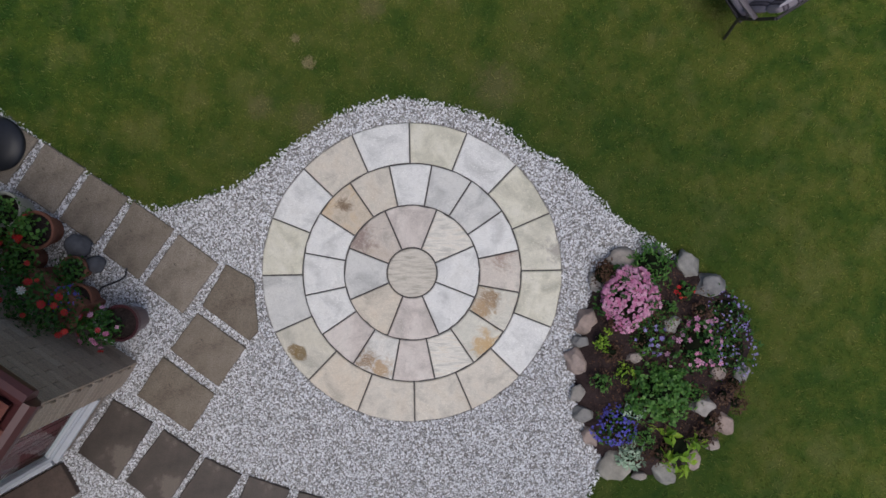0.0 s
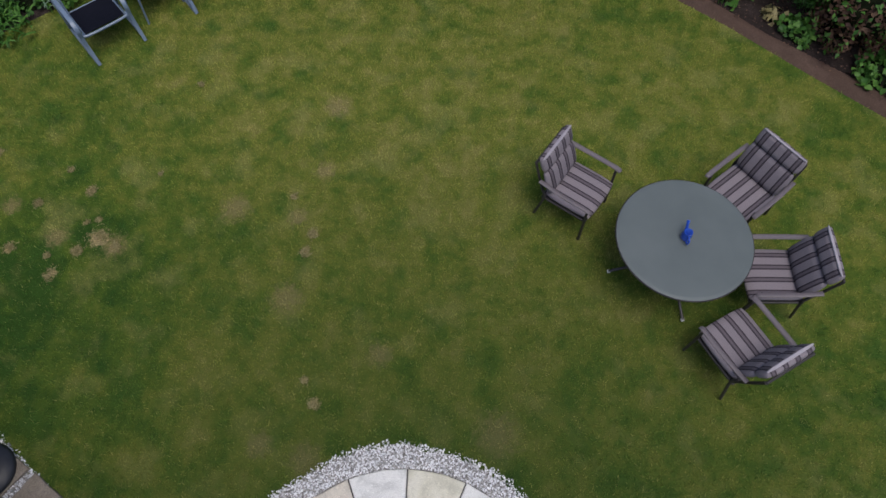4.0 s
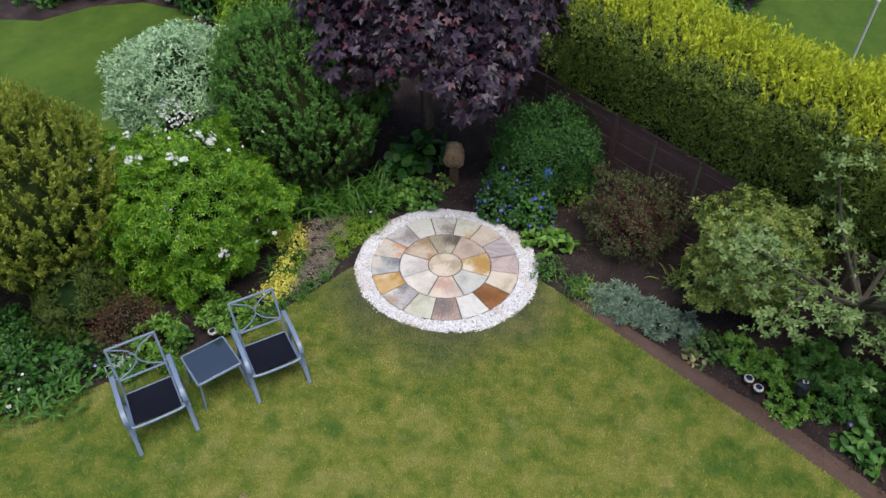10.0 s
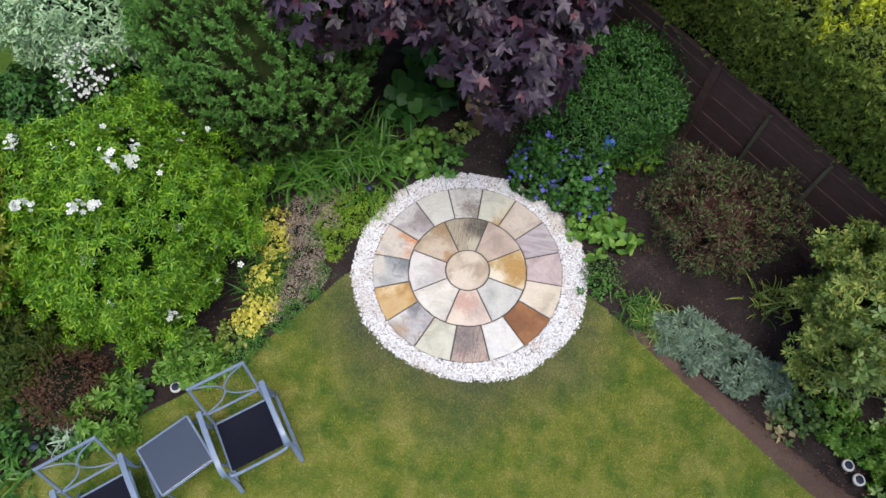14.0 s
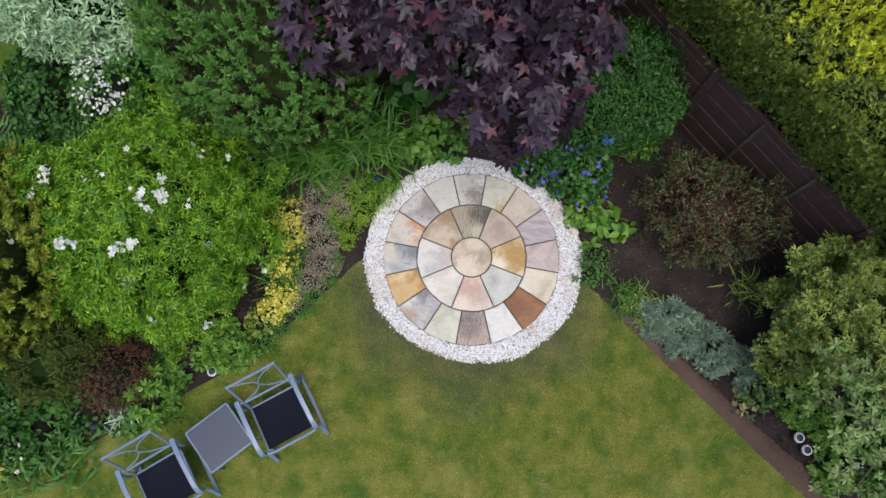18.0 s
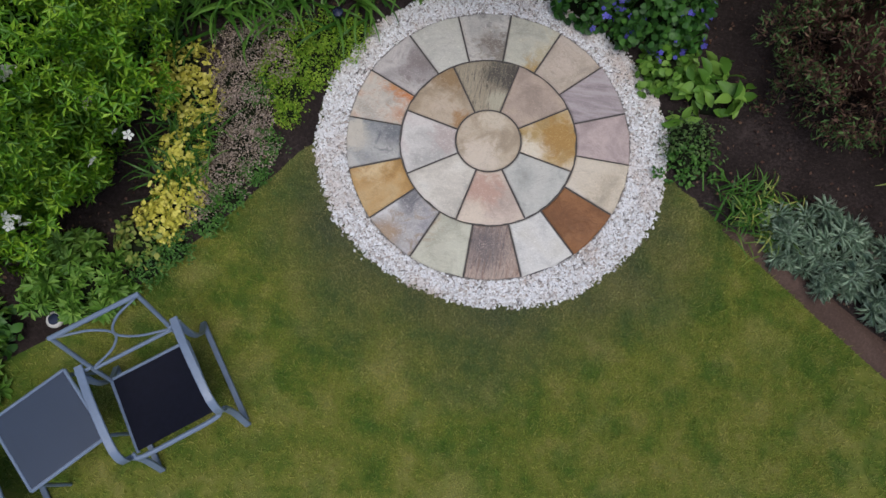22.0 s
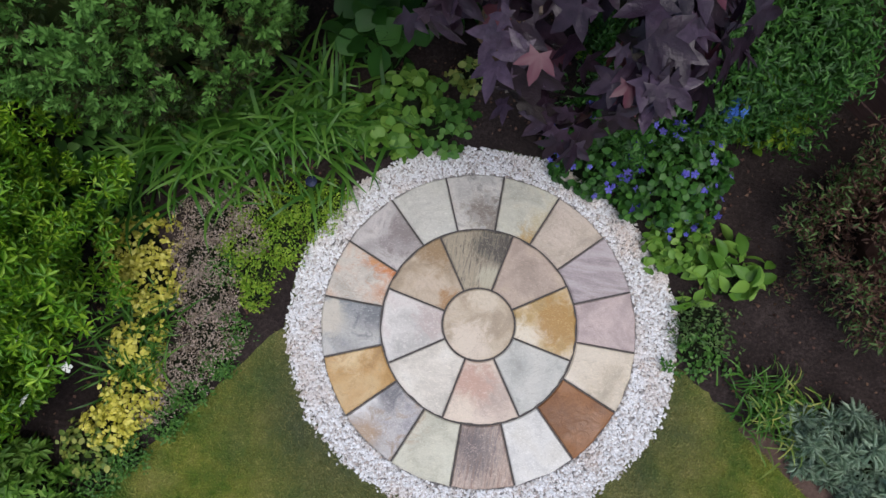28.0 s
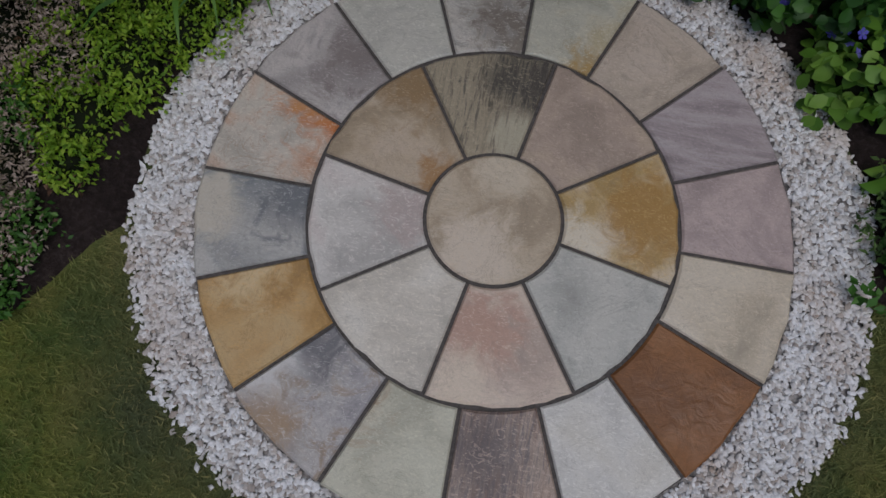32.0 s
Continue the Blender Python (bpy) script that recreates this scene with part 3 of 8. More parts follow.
def thing(name, m, label, category, group="", kind=""):
    ob = new(name)
    ob.empty_display_size = 0.1
    ob.matrix_basis = m
    return tagged(ob, label, category, group, kind)


def box(bm, cx, cy, cz, sx, sy, sz, bevel=0.0, rot=None):
    r = bmesh.ops.create_cube(bm, size=1.0)["verts"]
    bmesh.ops.scale(bm, vec=(sx, sy, sz), verts=r)
    if bevel:
        edges = list({e for v in r for e in v.link_edges})
        r = list({v for f in bmesh.ops.bevel(bm, geom=edges, offset=bevel, segments=2, affect="EDGES", profile=0.5)["faces"] for v in f.verts} | {v for v in r if v.is_valid})
    m = Matrix.Translation((cx, cy, cz)) @ (rot if rot else Matrix())
    bmesh.ops.transform(bm, matrix=m, verts=r)
    return bm


def one_box(*a, **k):
    return box(bmesh.new(), *a, **k)


def tube(points, radius, sides=8, flat=1.0, bm=None, cap=True):
    """A bar swept along points; radius a number or one for each point; flat squeezes it across its second axis."""
    bm = bm or bmesh.new()
    pts = [Vector(p) for p in points]
    rings, up = [], None
    for i, p in enumerate(pts):
        d = (pts[min(i + 1, len(pts) - 1)] - pts[max(i - 1, 0)]).normalized()
        if up is None:
            up = Vector((0, 0, 1)) if abs(d.z) < 0.9 else Vector((0, 1, 0))
        side = d.cross(up).normalized()
        upv = side.cross(d).normalized()
        up = upv
        r = radius[i] if isinstance(radius, (list, tuple)) else radius
        rings.append([bm.verts.new(p + side * (math.cos(a) * r) + upv * (math.sin(a) * r * flat)) for a in [2 * math.pi * (j + 0.5) / sides for j in range(sides)]])
    for a, b in zip(rings, rings[1:]):
        for j in range(sides):
            bm.faces.new((a[j], a[(j + 1) % sides], b[(j + 1) % sides], b[j]))
    if cap:
        bm.faces.new(rings[0][::-1])
        bm.faces.new(rings[-1])
    return bm


def lathe(profile, sides=20, bm=None):
    """A turned body: profile of (radius, z)."""
    bm = bm or bmesh.new()
    rings = []
    for r, z in profile:
        rings.append([bm.verts.new((r * math.cos(2 * math.pi * j / sides), r * math.sin(2 * math.pi * j / sides), z)) for j in range(sides)])
    for a, b in zip(rings, rings[1:]):
        for j in range(sides):
            bm.faces.new((a[j], a[(j + 1) % sides], b[(j + 1) % sides], b[j]))
    bm.faces.new(rings[0][::-1])
    bm.faces.new(rings[-1])
    return bm


def arc(points, steps=6):
    """A smooth line through points (Catmull-Rom)."""
    p = [Vector(v) for v in points]
    p = [p[0] * 2 - p[1]] + p + [p[-1] * 2 - p[-2]]
    out = []
    for i in range(1, len(p) - 2):
        for k in range(steps):
            t = k / steps
            out.append(0.5 * ((2 * p[i]) + (p[i + 1] - p[i - 1]) * t + (2 * p[i - 1] - 5 * p[i] + 4 * p[i + 1] - p[i + 2]) * t * t + (3 * p[i] - p[i - 1] - 3 * p[i + 1] + p[i + 2]) * t ** 3))
    return out + [p[-2]]


# leaf outlines, one unit long, lying along y, facing z
def t_leaf(w=0.3, fold=0.08, droop=0.12):
    return np.array([(0, 0, 0), (-w, 0.45, fold), (0, 1, -droop), (w, 0.45, fold)]), np.array([(0, 3, 2), (0, 2, 1)])


def t_broad(w=0.3, fold=0.07, droop=0.14):
    """A broad rounded leaf with a raised midrib fold."""
    v = [(0, 0, 0), (-w * 0.75, 0.22, fold), (-w, 0.5, fold * 1.2), (-w * 0.62, 0.8, fold * 0.4), (0, 1, -droop), (w * 0.62, 0.8, fold * 0.4), (w, 0.5, fold * 1.2), (w * 0.75, 0.22, fold), (0, 0.5, 0.01)]
    return np.array(v), np.array([(8, i + 1, i) for i in range(7)] + [(8, 0, 7)])


def t_spray(w=0.22):
    """A conifer sprig: a leader and two side sprigs."""
    v = [(0, 0, 0), (-w * 0.5, 0.6, 0.03), (0, 1, 0), (w * 0.5, 0.6, 0.03), (-w * 1.7, 0.62, 0.05), (-w * 0.6, 0.3, 0), (w * 1.7, 0.62, 0.05), (w * 0.6, 0.3, 0)]
    return np.array(v), np.array([(0, 3, 2), (0, 2, 1), (0, 5, 4), (0, 6, 7)])


def t_maple():
    """A five-lobed palmate leaf."""
    v = [(0, 0, 0)]
    for ang, r in ((-130, 0.52), (-100, 0.36), (-76, 0.60), (-58, 0.90), (-46, 0.62), (-32, 0.42), (-17, 0.70), (0, 1.04), (17, 0.70), (32, 0.42), (46, 0.62), (58, 0.90), (76, 0.60), (100, 0.36), (130, 0.52)):
        a = radians(ang)
        v.append((math.sin(a) * r, 0.1 + math.cos(a) * r, -0.26 * r * r))
    return np.array(v), np.array([(0, i + 1, i) for i in range(1, 15)])


def t_strap(w=0.03, bend=0.5, parts=4):
    """An arching strap leaf, one unit long."""
    v, f = [], []
    for i in range(parts + 1):
        s = i / parts
        y, z = s * (1 - 0.35 * bend * s), 0.9 * s * (1 - bend * s * 0.95)
        ww = w * (1 - s ** 2) + 0.002
        v += [(-ww, y * 0.75, z), (ww, y * 0.75, z)]
    for i in range(parts):
        f += [(2 * i, 2 * i + 1, 2 * i + 3), (2 * i, 2 * i + 3, 2 * i + 2)]
    return np.array(v), np.array(f)


def t_frond(pairs=11):
    """An arching fern frond with paired leaflets, one unit long."""
    v, f = [], []
    for i in range(pairs):
        u = (i + 0.5) / pairs
        y, z = u * (1 - 0.15 * u), 0.55 * u * (1 - 0.75 * u)
        w = 0.24 * math.sin(math.pi * (0.16 + 0.84 * u)) ** 0.8
        for sx in (-1, 1):
            k = len(v)
            v += [(0, y - 0.03, z), (sx * w, y + 0.06, z - 0.12 * w), (0, y + 0.035, z)]
            f.append((k, k + 1, k + 2) if sx > 0 else (k + 2, k + 1, k))
    return np.array(v), np.array(f)


def t_flower(petals=5, cup=0.25):
    v, f = [(0, 0, 0)], []
    for i in range(petals):
        a = 2 * math.pi * i / petals
        for d, r in ((-0.5, 0.75), (0, 1.0), (0.5, 0.75)):
            b = a + d * 2 * math.pi / petals * 0.8
            v.append((math.cos(b) * r, math.sin(b) * r, cup * r))
        k = 3 * i
        f += [(0, k + 1, k + 2), (0, k + 2, k + 3)]
    return np.array(v, float), np.array(f)


def t_rosette(leaves=8, w=0.11):
    """A whorl of narrow leaves seen from above."""
    v, f = [], []
    for i in range(leaves):
        a = 2 * math.pi * i / leaves + 0.3 * (i % 2)
        c, s = math.cos(a), math.sin(a)
        k = len(v)
        for x, y, z in ((0, 0.02, 0), (-w, 0.55, 0.24), (0, 1, 0.12), (w, 0.55, 0.24)):
            v.append((x * c - y * s, x * s + y * c, z))
        f += [(k, k + 3, k + 2), (k, k + 2, k + 1)]
    return np.array(v), np.array(f)


def frames_for(nrm, roll=None):
    """Rotation matrices whose z axis is nrm, turned about it at random."""
    nrm = nrm / np.linalg.norm(nrm, axis=1, keepdims=True)
    t = rng.normal(size=nrm.shape)
    if roll is not None:
        t = roll + 0.45 * t
    y = t - (t * nrm).sum(1, keepdims=True) * nrm
    y /= np.linalg.norm(y, axis=1, keepdims=True) + 1e-9
    return np.stack([np.cross(y, nrm), y, nrm], axis=2)


def scatter(name, template, places, nrm, size, mat, roll=None, jitter=0.3):
    """One mesh of many copies of a template."""
    tv, tf = template
    k = len(places)
    R = frames_for(nrm, roll)
    s = size * (1 + jitter * rng.uniform(-1, 1, k))
    v = np.einsum("nij,vj->nvi", R * s[:, None, None], tv) + places[:, None, :]
    f = tf[None] + (np.arange(k) * len(tv))[:, None, None]
    return mesh_of(name, v.reshape(-1, 3), f.reshape(-1, 3), mat)


def pieces(name, template, places, nrm, size, mat, parent, roll=None, jitter=0.3, label=""):
    """Single leaves, blades or flowers, each an object of its own on one shared mesh."""
    me = mesh_of(name, template[0] * size, template[1], mat)
    R = frames_for(nrm, roll)
    for k in range(len(places)):
        ob = new(name, me)
        ob.parent = parent
        m = Matrix(R[k].tolist()).to_4x4() @ Matrix.Scale(1 + jitter * rng.uniform(-1, 1), 4)
        m.translation = places[k].tolist()
        ob.matrix_basis = m
        if label:
            tagged(ob, label)


def crown_points(count, radii, lumps=26, lump=0.22, depth=0.35, low=-0.75, seed=1, per=1, clump=0.1, plume=0.0):
    """Points and outward directions in the outer layer of an uneven rounded crown about the origin; per leaves in each clump."""
    r = np.random.default_rng(seed)
    k = max(4, count // per)
    d = r.normal(size=(int(k * 2.4) + 20, 3))
    d /= np.linalg.norm(d, axis=1, keepdims=True)
    d = d[d[:, 2] > low][:k]
    c = r.normal(size=(lumps, 3))
    c /= np.linalg.norm(c, axis=1, keepdims=True)
    amp = r.uniform(-0.5, 1.0, lumps)
    w = np.exp((d @ c.T - 1) * 22.0) @ amp
    c2 = r.normal(size=(110, 3))
    c2 /= np.linalg.norm(c2, axis=1, keepdims=True)
    w = w + 0.7 * (np.exp((d @ c2.T - 1) * 95.0) @ r.uniform(-0.6, 1.0, 110))
    w = np.clip(w, -0.12, 1.0)
    rad = (1 + lump * (w - 0.25)) * (1 - depth * r.uniform(0, 1, len(d)) ** 1.8)
    p = d * rad[:, None] * np.array(radii)
    nrm = d / np.array(radii)
    nrm /= np.linalg.norm(nrm, axis=1, keepdims=True)
    if per > 1 and plume:
        # upright feathery plumes
        ax = nrm * 0.55 + np.array((0, 0, 1.0)) + 0.15 * r.normal(size=nrm.shape)
        ax /= np.linalg.norm(ax, axis=1, keepdims=True)
        s = r.uniform(0, 1, (len(p), per, 1))
        long = plume * r.uniform(0.6, 1.3, (len(p), 1, 1))
        out = r.normal(size=(len(p), per, 3))
        out /= np.linalg.norm(out, axis=2, keepdims=True)
        p = (p[:, None, :] + ax[:, None, :] * (s - 0.5) * long + out * clump * (0.12 + 1.05 * np.clip(1 - s, 0, 1) ** 0.8)).reshape(-1, 3)
        crown_points.along, crown_points.axis = s.ravel(), np.repeat(ax, per, 0)
        nrm = (out + ax[:, None, :] * 0.25).reshape(-1, 3)
        nrm /= np.linalg.norm(nrm, axis=1, keepdims=True)
    elif per > 1:
        h = r.normal(size=(len(p), per, 3)) + 1.1 * nrm[:, None, :]
        h /= np.linalg.norm(h, axis=2, keepdims=True)
        size = clump * r.uniform(0.6, 1.4, (len(p), 1, 1)) * r.uniform(0.55, 1.0, (len(p), per, 1))
        p = (p[:, None, :] + h * size).reshape(-1, 3)
        nrm = (h * 0.75 + nrm[:, None, :] * 0.45).reshape(-1, 3)
        nrm /= np.linalg.norm(nrm, axis=1, keepdims=True)
    return p, nrm


def core(radii, seed=0, k=0.7):
    """A solid dark body inside a bush, standing in for the shade between its leaves."""
    bm = bmesh.new()
    bmesh.ops.create_icosphere(bm, subdivisions=3, radius=1.0)
    for v in bm.verts:
        q = 1 + 0.16 * noise.noise(v.co * 2.1 + Vector((seed * 3.1, 0, 0))) + 0.06 * noise.noise(v.co * 6)
        v.co = Vector((v.co.x * radii[0], v.co.y * radii[1], v.co.z * radii[2])) * q * k
    return bm


def branches(bm, base, spread, height, count, radius, seed, turn=0.0):
    r = random.Random(seed)
    for i in range(count):
        a = turn + 2 * math.pi * (i + r.random() * 0.15) / count
        q = spread * r.uniform(0.6, 1.0)
        tip = Vector((math.cos(a) * q, math.sin(a) * q, height * r.uniform(0.75, 1.0)))
        pts = arc([base, Vector(base) + tip * 0.35 + Vector((r.uniform(-1, 1), r.uniform(-1, 1), 0)) * spread * 0.1, tip], 4)
        tube(pts, [radius * (1 - 0.75 * j / (len(pts) - 1)) for j in range(len(pts))], 6, bm=bm)
    return bm


def bush(name, x, y, radii, lift, leaf, template, count, size, label, category="shrub", seed=1, tilt=0.5, upward=0.35, core_mat=None,
         lump=0.22, depth=0.35, flowers=None, extra=None, group="", low=-0.75, roll_up=0.0, per=14, clump=0.1, plume=0.0, fill=0.7, tips=None, taper=0.0, lean=(0.0, 0.0)):
    """A bush: woody stems, a solid dark core for its inner shade, leaves in clumps, and flowers where it has them.
    lift: the height of its middle.
    """
    root = thing(name, pose(x, y, 0), label, category, group)
    for i in range(5):
        part("stem", branches(bmesh.new(), (0, 0, 0), max(radii[0], radii[1]) * 0.6, lift + radii[2] * 0.4, 1, 0.02 + 0.012 * radii[2], seed * 7 + i, i * 1.26), M_STEM, root)
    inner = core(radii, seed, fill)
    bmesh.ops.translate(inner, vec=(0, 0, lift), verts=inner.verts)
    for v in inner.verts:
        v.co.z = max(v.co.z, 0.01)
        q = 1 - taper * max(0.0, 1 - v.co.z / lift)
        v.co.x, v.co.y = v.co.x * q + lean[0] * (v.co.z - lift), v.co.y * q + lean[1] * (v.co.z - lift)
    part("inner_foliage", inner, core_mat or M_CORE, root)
    p, nrm = crown_points(count, radii, seed=seed, lump=lump, depth=depth, low=low, per=per, clump=clump, plume=plume)
    p[:, 2] += lift
    p[:, :2] *= 1 - taper * np.clip(1 - p[:, 2:] / lift, 0, 1)
    p[:, :2] += np.array(lean) * (p[:, 2:] - lift)
    keep = p[:, 2] > 0.03
    s, spike = (crown_points.along[keep], crown_points.axis[keep]) if tips else (None, None)
    p, nrm = p[keep], nrm[keep]
    face = nrm * (1 - upward) + np.array((0, 0, upward)) + tilt * rng.normal(size=nrm.shape)
    along = spike * 3 + nrm if tips else nrm + np.array((0, 0, roll_up)) if roll_up else None
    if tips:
        # fewer light tips low down: the lower crown's shade put into leaf colour
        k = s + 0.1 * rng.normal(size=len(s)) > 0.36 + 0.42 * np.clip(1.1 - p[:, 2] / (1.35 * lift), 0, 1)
        part("fresh_growth", scatter("fresh_growth", template, p[k], face[k], size, tips, along[k]), None, root, "lighter feathery tips, thinned low down to shade the crown")
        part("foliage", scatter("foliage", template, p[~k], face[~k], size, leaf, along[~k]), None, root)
    else:
        part("foliage", scatter("foliage", template, p, face, size, leaf, along), None, root)
    if extra:
        far_out = np.linalg.norm((p - np.array((0, 0, lift))) / np.array(radii), axis=1)
        k = rng.random(len(p)) < extra[1] * np.clip((far_out - 0.6) / 0.35, 0, 1)
        part("young_foliage", scatter("young_foliage", template, p[k] + nrm[k] * 0.02, face[k], size, extra[0], None if along is None else along[k]), None, root)
    if flowers:
        fmat, spots, per, spread, fs = flowers
        q, qn = crown_points(4000, radii, seed=seed, lump=lump, depth=0.02, low=0.0)
        q[:, 2] += lift
        pl, pn = [], []
        spots = [(a, b, per, spread) for a, b in spots] + [(x + q[i][0], y + q[i][1], 2, 0.02) for i in rng.integers(0, len(q), 34)]
        for sx, sy, per, spread in spots:
            i = np.argmin(np.hypot(q[:, 0] + x - sx, q[:, 1] + y - sy))
            pl.append(q[i] + qn[i] * 0.03 + rng.normal(size=(per, 3)) * spread)
            pn.append(np.repeat(qn[i][None], per, 0) + 0.5 * rng.normal(size=(per, 3)))
        tagged(part("blossom", scatter("blossom", t_flower(), np.concatenate(pl), np.concatenate(pn), fs, fmat), None, root), "clusters of small flowers", kind="stuff")
    return root


def inside(px, py, poly):
    """Which points lie inside a polygon, and their signed distance to its edge (inside: plus)."""
    poly = np.asarray(poly, float)
    hit = np.zeros(len(px), bool)
    dist = np.full(len(px), 1e9)
    for (ax, ay), (bx, by) in zip(poly, np.roll(poly, -1, 0)):
        cond = (ay > py) != (by > py)
        with np.errstate(divide="ignore", invalid="ignore"):
            hit ^= cond & (px < (bx - ax) * (py - ay) / (by - ay + 1e-12) + ax)
        ex, ey = bx - ax, by - ay
        t = np.clip(((px - ax) * ex + (py - ay) * ey) / (ex * ex + ey * ey + 1e-12), 0, 1)
        dist = np.minimum(dist, np.hypot(px - ax - t * ex, py - ay - t * ey))
    return hit, np.where(hit, dist, -dist)


def smooth_ring(pts, steps=5, closed=True):
    p = [Vector((*q, 0)) for q in pts]
    if closed:
        p = [p[-1]] + p + [p[0], p[1]]
        out = []
        for i in range(1, len(p) - 2):
            for k in range(steps):
                t = k / steps
                v = 0.5 * ((2 * p[i]) + (p[i + 1] - p[i - 1]) * t + (2 * p[i - 1] - 5 * p[i] + 4 * p[i + 1] - p[i + 2]) * t * t + (3 * p[i] - p[i - 1] - 3 * p[i + 1] + p[i + 2]) * t ** 3)
                out.append((v.x, v.y))
        return out
    return [(v.x, v.y) for v in arc(p, steps)]


def sheet(name, poly, step, top, mat, edge=0.05, rough=0.02, scale=2.5, seed=0, rise=0.0, cut=None):
    """A low uneven bed whose rim dips under the lawn along the polygon."""
    xs, ys = [q[0] for q in poly], [q[1] for q in poly]
    gx, gy = np.arange(min(xs) - step, max(xs) + 2 * step, step), np.arange(min(ys) - step, max(ys) + 2 * step, step)
    X, Y = np.meshgrid(gx, gy)
    _, d = inside(X.ravel(), Y.ravel(), poly)
    if cut:
        for c in cut:
            d = np.minimum(d, -inside(X.ravel(), Y.ravel(), c)[1])
    wob = np.array([noise.noise((a * scale + seed, b * scale, 0)) + 0.5 * noise.noise((a * scale * 4, b * scale * 4, seed)) for a, b in zip(X.ravel(), Y.ravel())])
    Z = np.where(d > 0, np.minimum(1, d / edge) * top + rough * wob * np.minimum(1, np.maximum(d, 0) / (edge * 3)) + rise * np.minimum(1, np.maximum(d, 0) / 0.8), np.maximum(d / edge, -1.5) * 0.05)
    ny, nx = X.shape
    idx = np.arange(nx * ny).reshape(ny, nx)
    f = np.stack([idx[:-1, :-1], idx[:-1, 1:], idx[1:, 1:], idx[1:, :-1]], -1).reshape(-1, 4)
    f = f[(d[f] > -1.8 * step).any(1)]
    used, inv = np.unique(f, return_inverse=True)
    v = np.stack([X.ravel(), Y.ravel(), Z], 1)[used]
    ob = new(name, mesh_of(name, v, inv.reshape(-1, 4), mat, True))
    return ob


# ---- the plan ----
C1, R1 = Vector((-0.24, -0.34)), 1.1986
C2, R2 = Vector((-1.442, 7.835)), 0.898
RING2 = [(C2.x + math.cos(a) * r, C2.y + math.sin(a) * r) for a, r in ((a, 1.095 + 0.03 * math.cos(2 * a) - 0.008 * math.sin(a) - 0.05 * max(0.0, math.cos(a - 3.8)) + 0.03 * noise.noise((math.cos(a) * 2.2, math.sin(a) * 2.2, 3.0)) + 0.02 * noise.noise((math.cos(a) * 6, math.sin(a) * 6, 8.0))) for a in (2 * math.pi * i / 72 for i in range(72)))]
GRAVEL1 = [(-2.27, 0.17), (-2.01, 0.23), (-1.74, 0.31), (-1.51, 0.44), (-1.28, 0.61), (-1.14, 0.72), (-0.82, 0.92), (-0.6, 1.0), (-0.33, 1.05), (-0.05, 1.01), (0.22, 0.95), (0.49, 0.82), (0.7, 0.65), (0.92, 0.54), (1.22, 0.29), (1.45, 0.06), (1.79, -0.15), (1.9, -0.45),
           (1.6, -1.2), (1.35, -1.75), (1.19, -2.13), (0.85, -2.9), (0.2, -3.6), (-0.6, -4.4), (-2.2, -4.6), (-4.9, -4.2), (-4.3, -2.6), (-3.4, -1.0), (-4.9, 0.2), (-5.2, 1.3), (-4.75, 1.85), (-3.9, 1.22), (-3.2, 0.72), (-2.6, 0.3)]
BED = [(-12.0, -0.5), (-9.0, 2.2), (-7.4, 3.4), (-6.02, 4.39), (-5.45, 4.78), (-4.9, 5.16), (-4.4, 5.54), (-4.05, 5.84), (-3.43, 6.38), (-2.9, 7.06), (-2.56, 7.57), (-1.44, 7.85), (-0.32, 7.82), (0.18, 7.5), (0.65, 7.17), (1.1, 6.87), (1.6, 6.52), (2.03, 6.24), (2.86, 5.63), (3.66, 4.96), (5.0, 3.9), (7.0, 2.3), (9.5, 0.4),
       (10.6, 1.6), (6.2, 4.6), (3.0, 7.6), (1.0, 9.45), (-0.7, 11.0), (1.6, 12.4), (2.3, 14.4), (3.3, 16.6), (5.0, 19.5), (4.0, 22.0), (-8.0, 19.0), (-13.5, 15.2), (-13.0, 12.7), (-10.5, 13.0), (-9.9, 13.8), (-9.0, 14.2), (-8.0, 14.0), (-7.1, 13.2), (-6.6, 12.3), (-6.6, 11.0), (-6.45, 9.6), (-6.9, 8.0), (-8.6, 6.0), (-13.0, 2.6)]
TRENCH = [(0.05, 7.56), (0.18, 7.47), (0.65, 7.14), (1.1, 6.84), (1.6, 6.49), (2.03, 6.21), (2.86, 5.6), (3.66, 4.93), (5.0, 3.87), (7.0, 2.27), (7.2, 2.45), (5.2, 4.1), (3.85, 5.12), (3.3, 5.5), (2.92, 5.83), (2.26, 6.4), (1.72, 6.7), (1.38, 6.9), (0.84, 7.23), (0.42, 7.52), (0.25, 7.6)]
U, V = Vector((-0.825, 0.565)), Vector((-0.565, -0.825))
K0 = Vector((-2.44, -1.06))


def on_house(u, v):
    p = K0 + U * u + V * v
    return p.x, p.y


HOUSE = [on_house(0, 0), on_house(5.5, 0), on_house(5.5, 4.5), on_house(1.9, 4.5), on_house(0.06, 0.9)]

# the lawn, one sheet out to the horizon
bm = bmesh.new()
bmesh.ops.create_grid(bm, x_segments=40, y_segments=40, size=200.0)
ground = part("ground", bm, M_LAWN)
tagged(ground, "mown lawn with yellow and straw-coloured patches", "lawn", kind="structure")

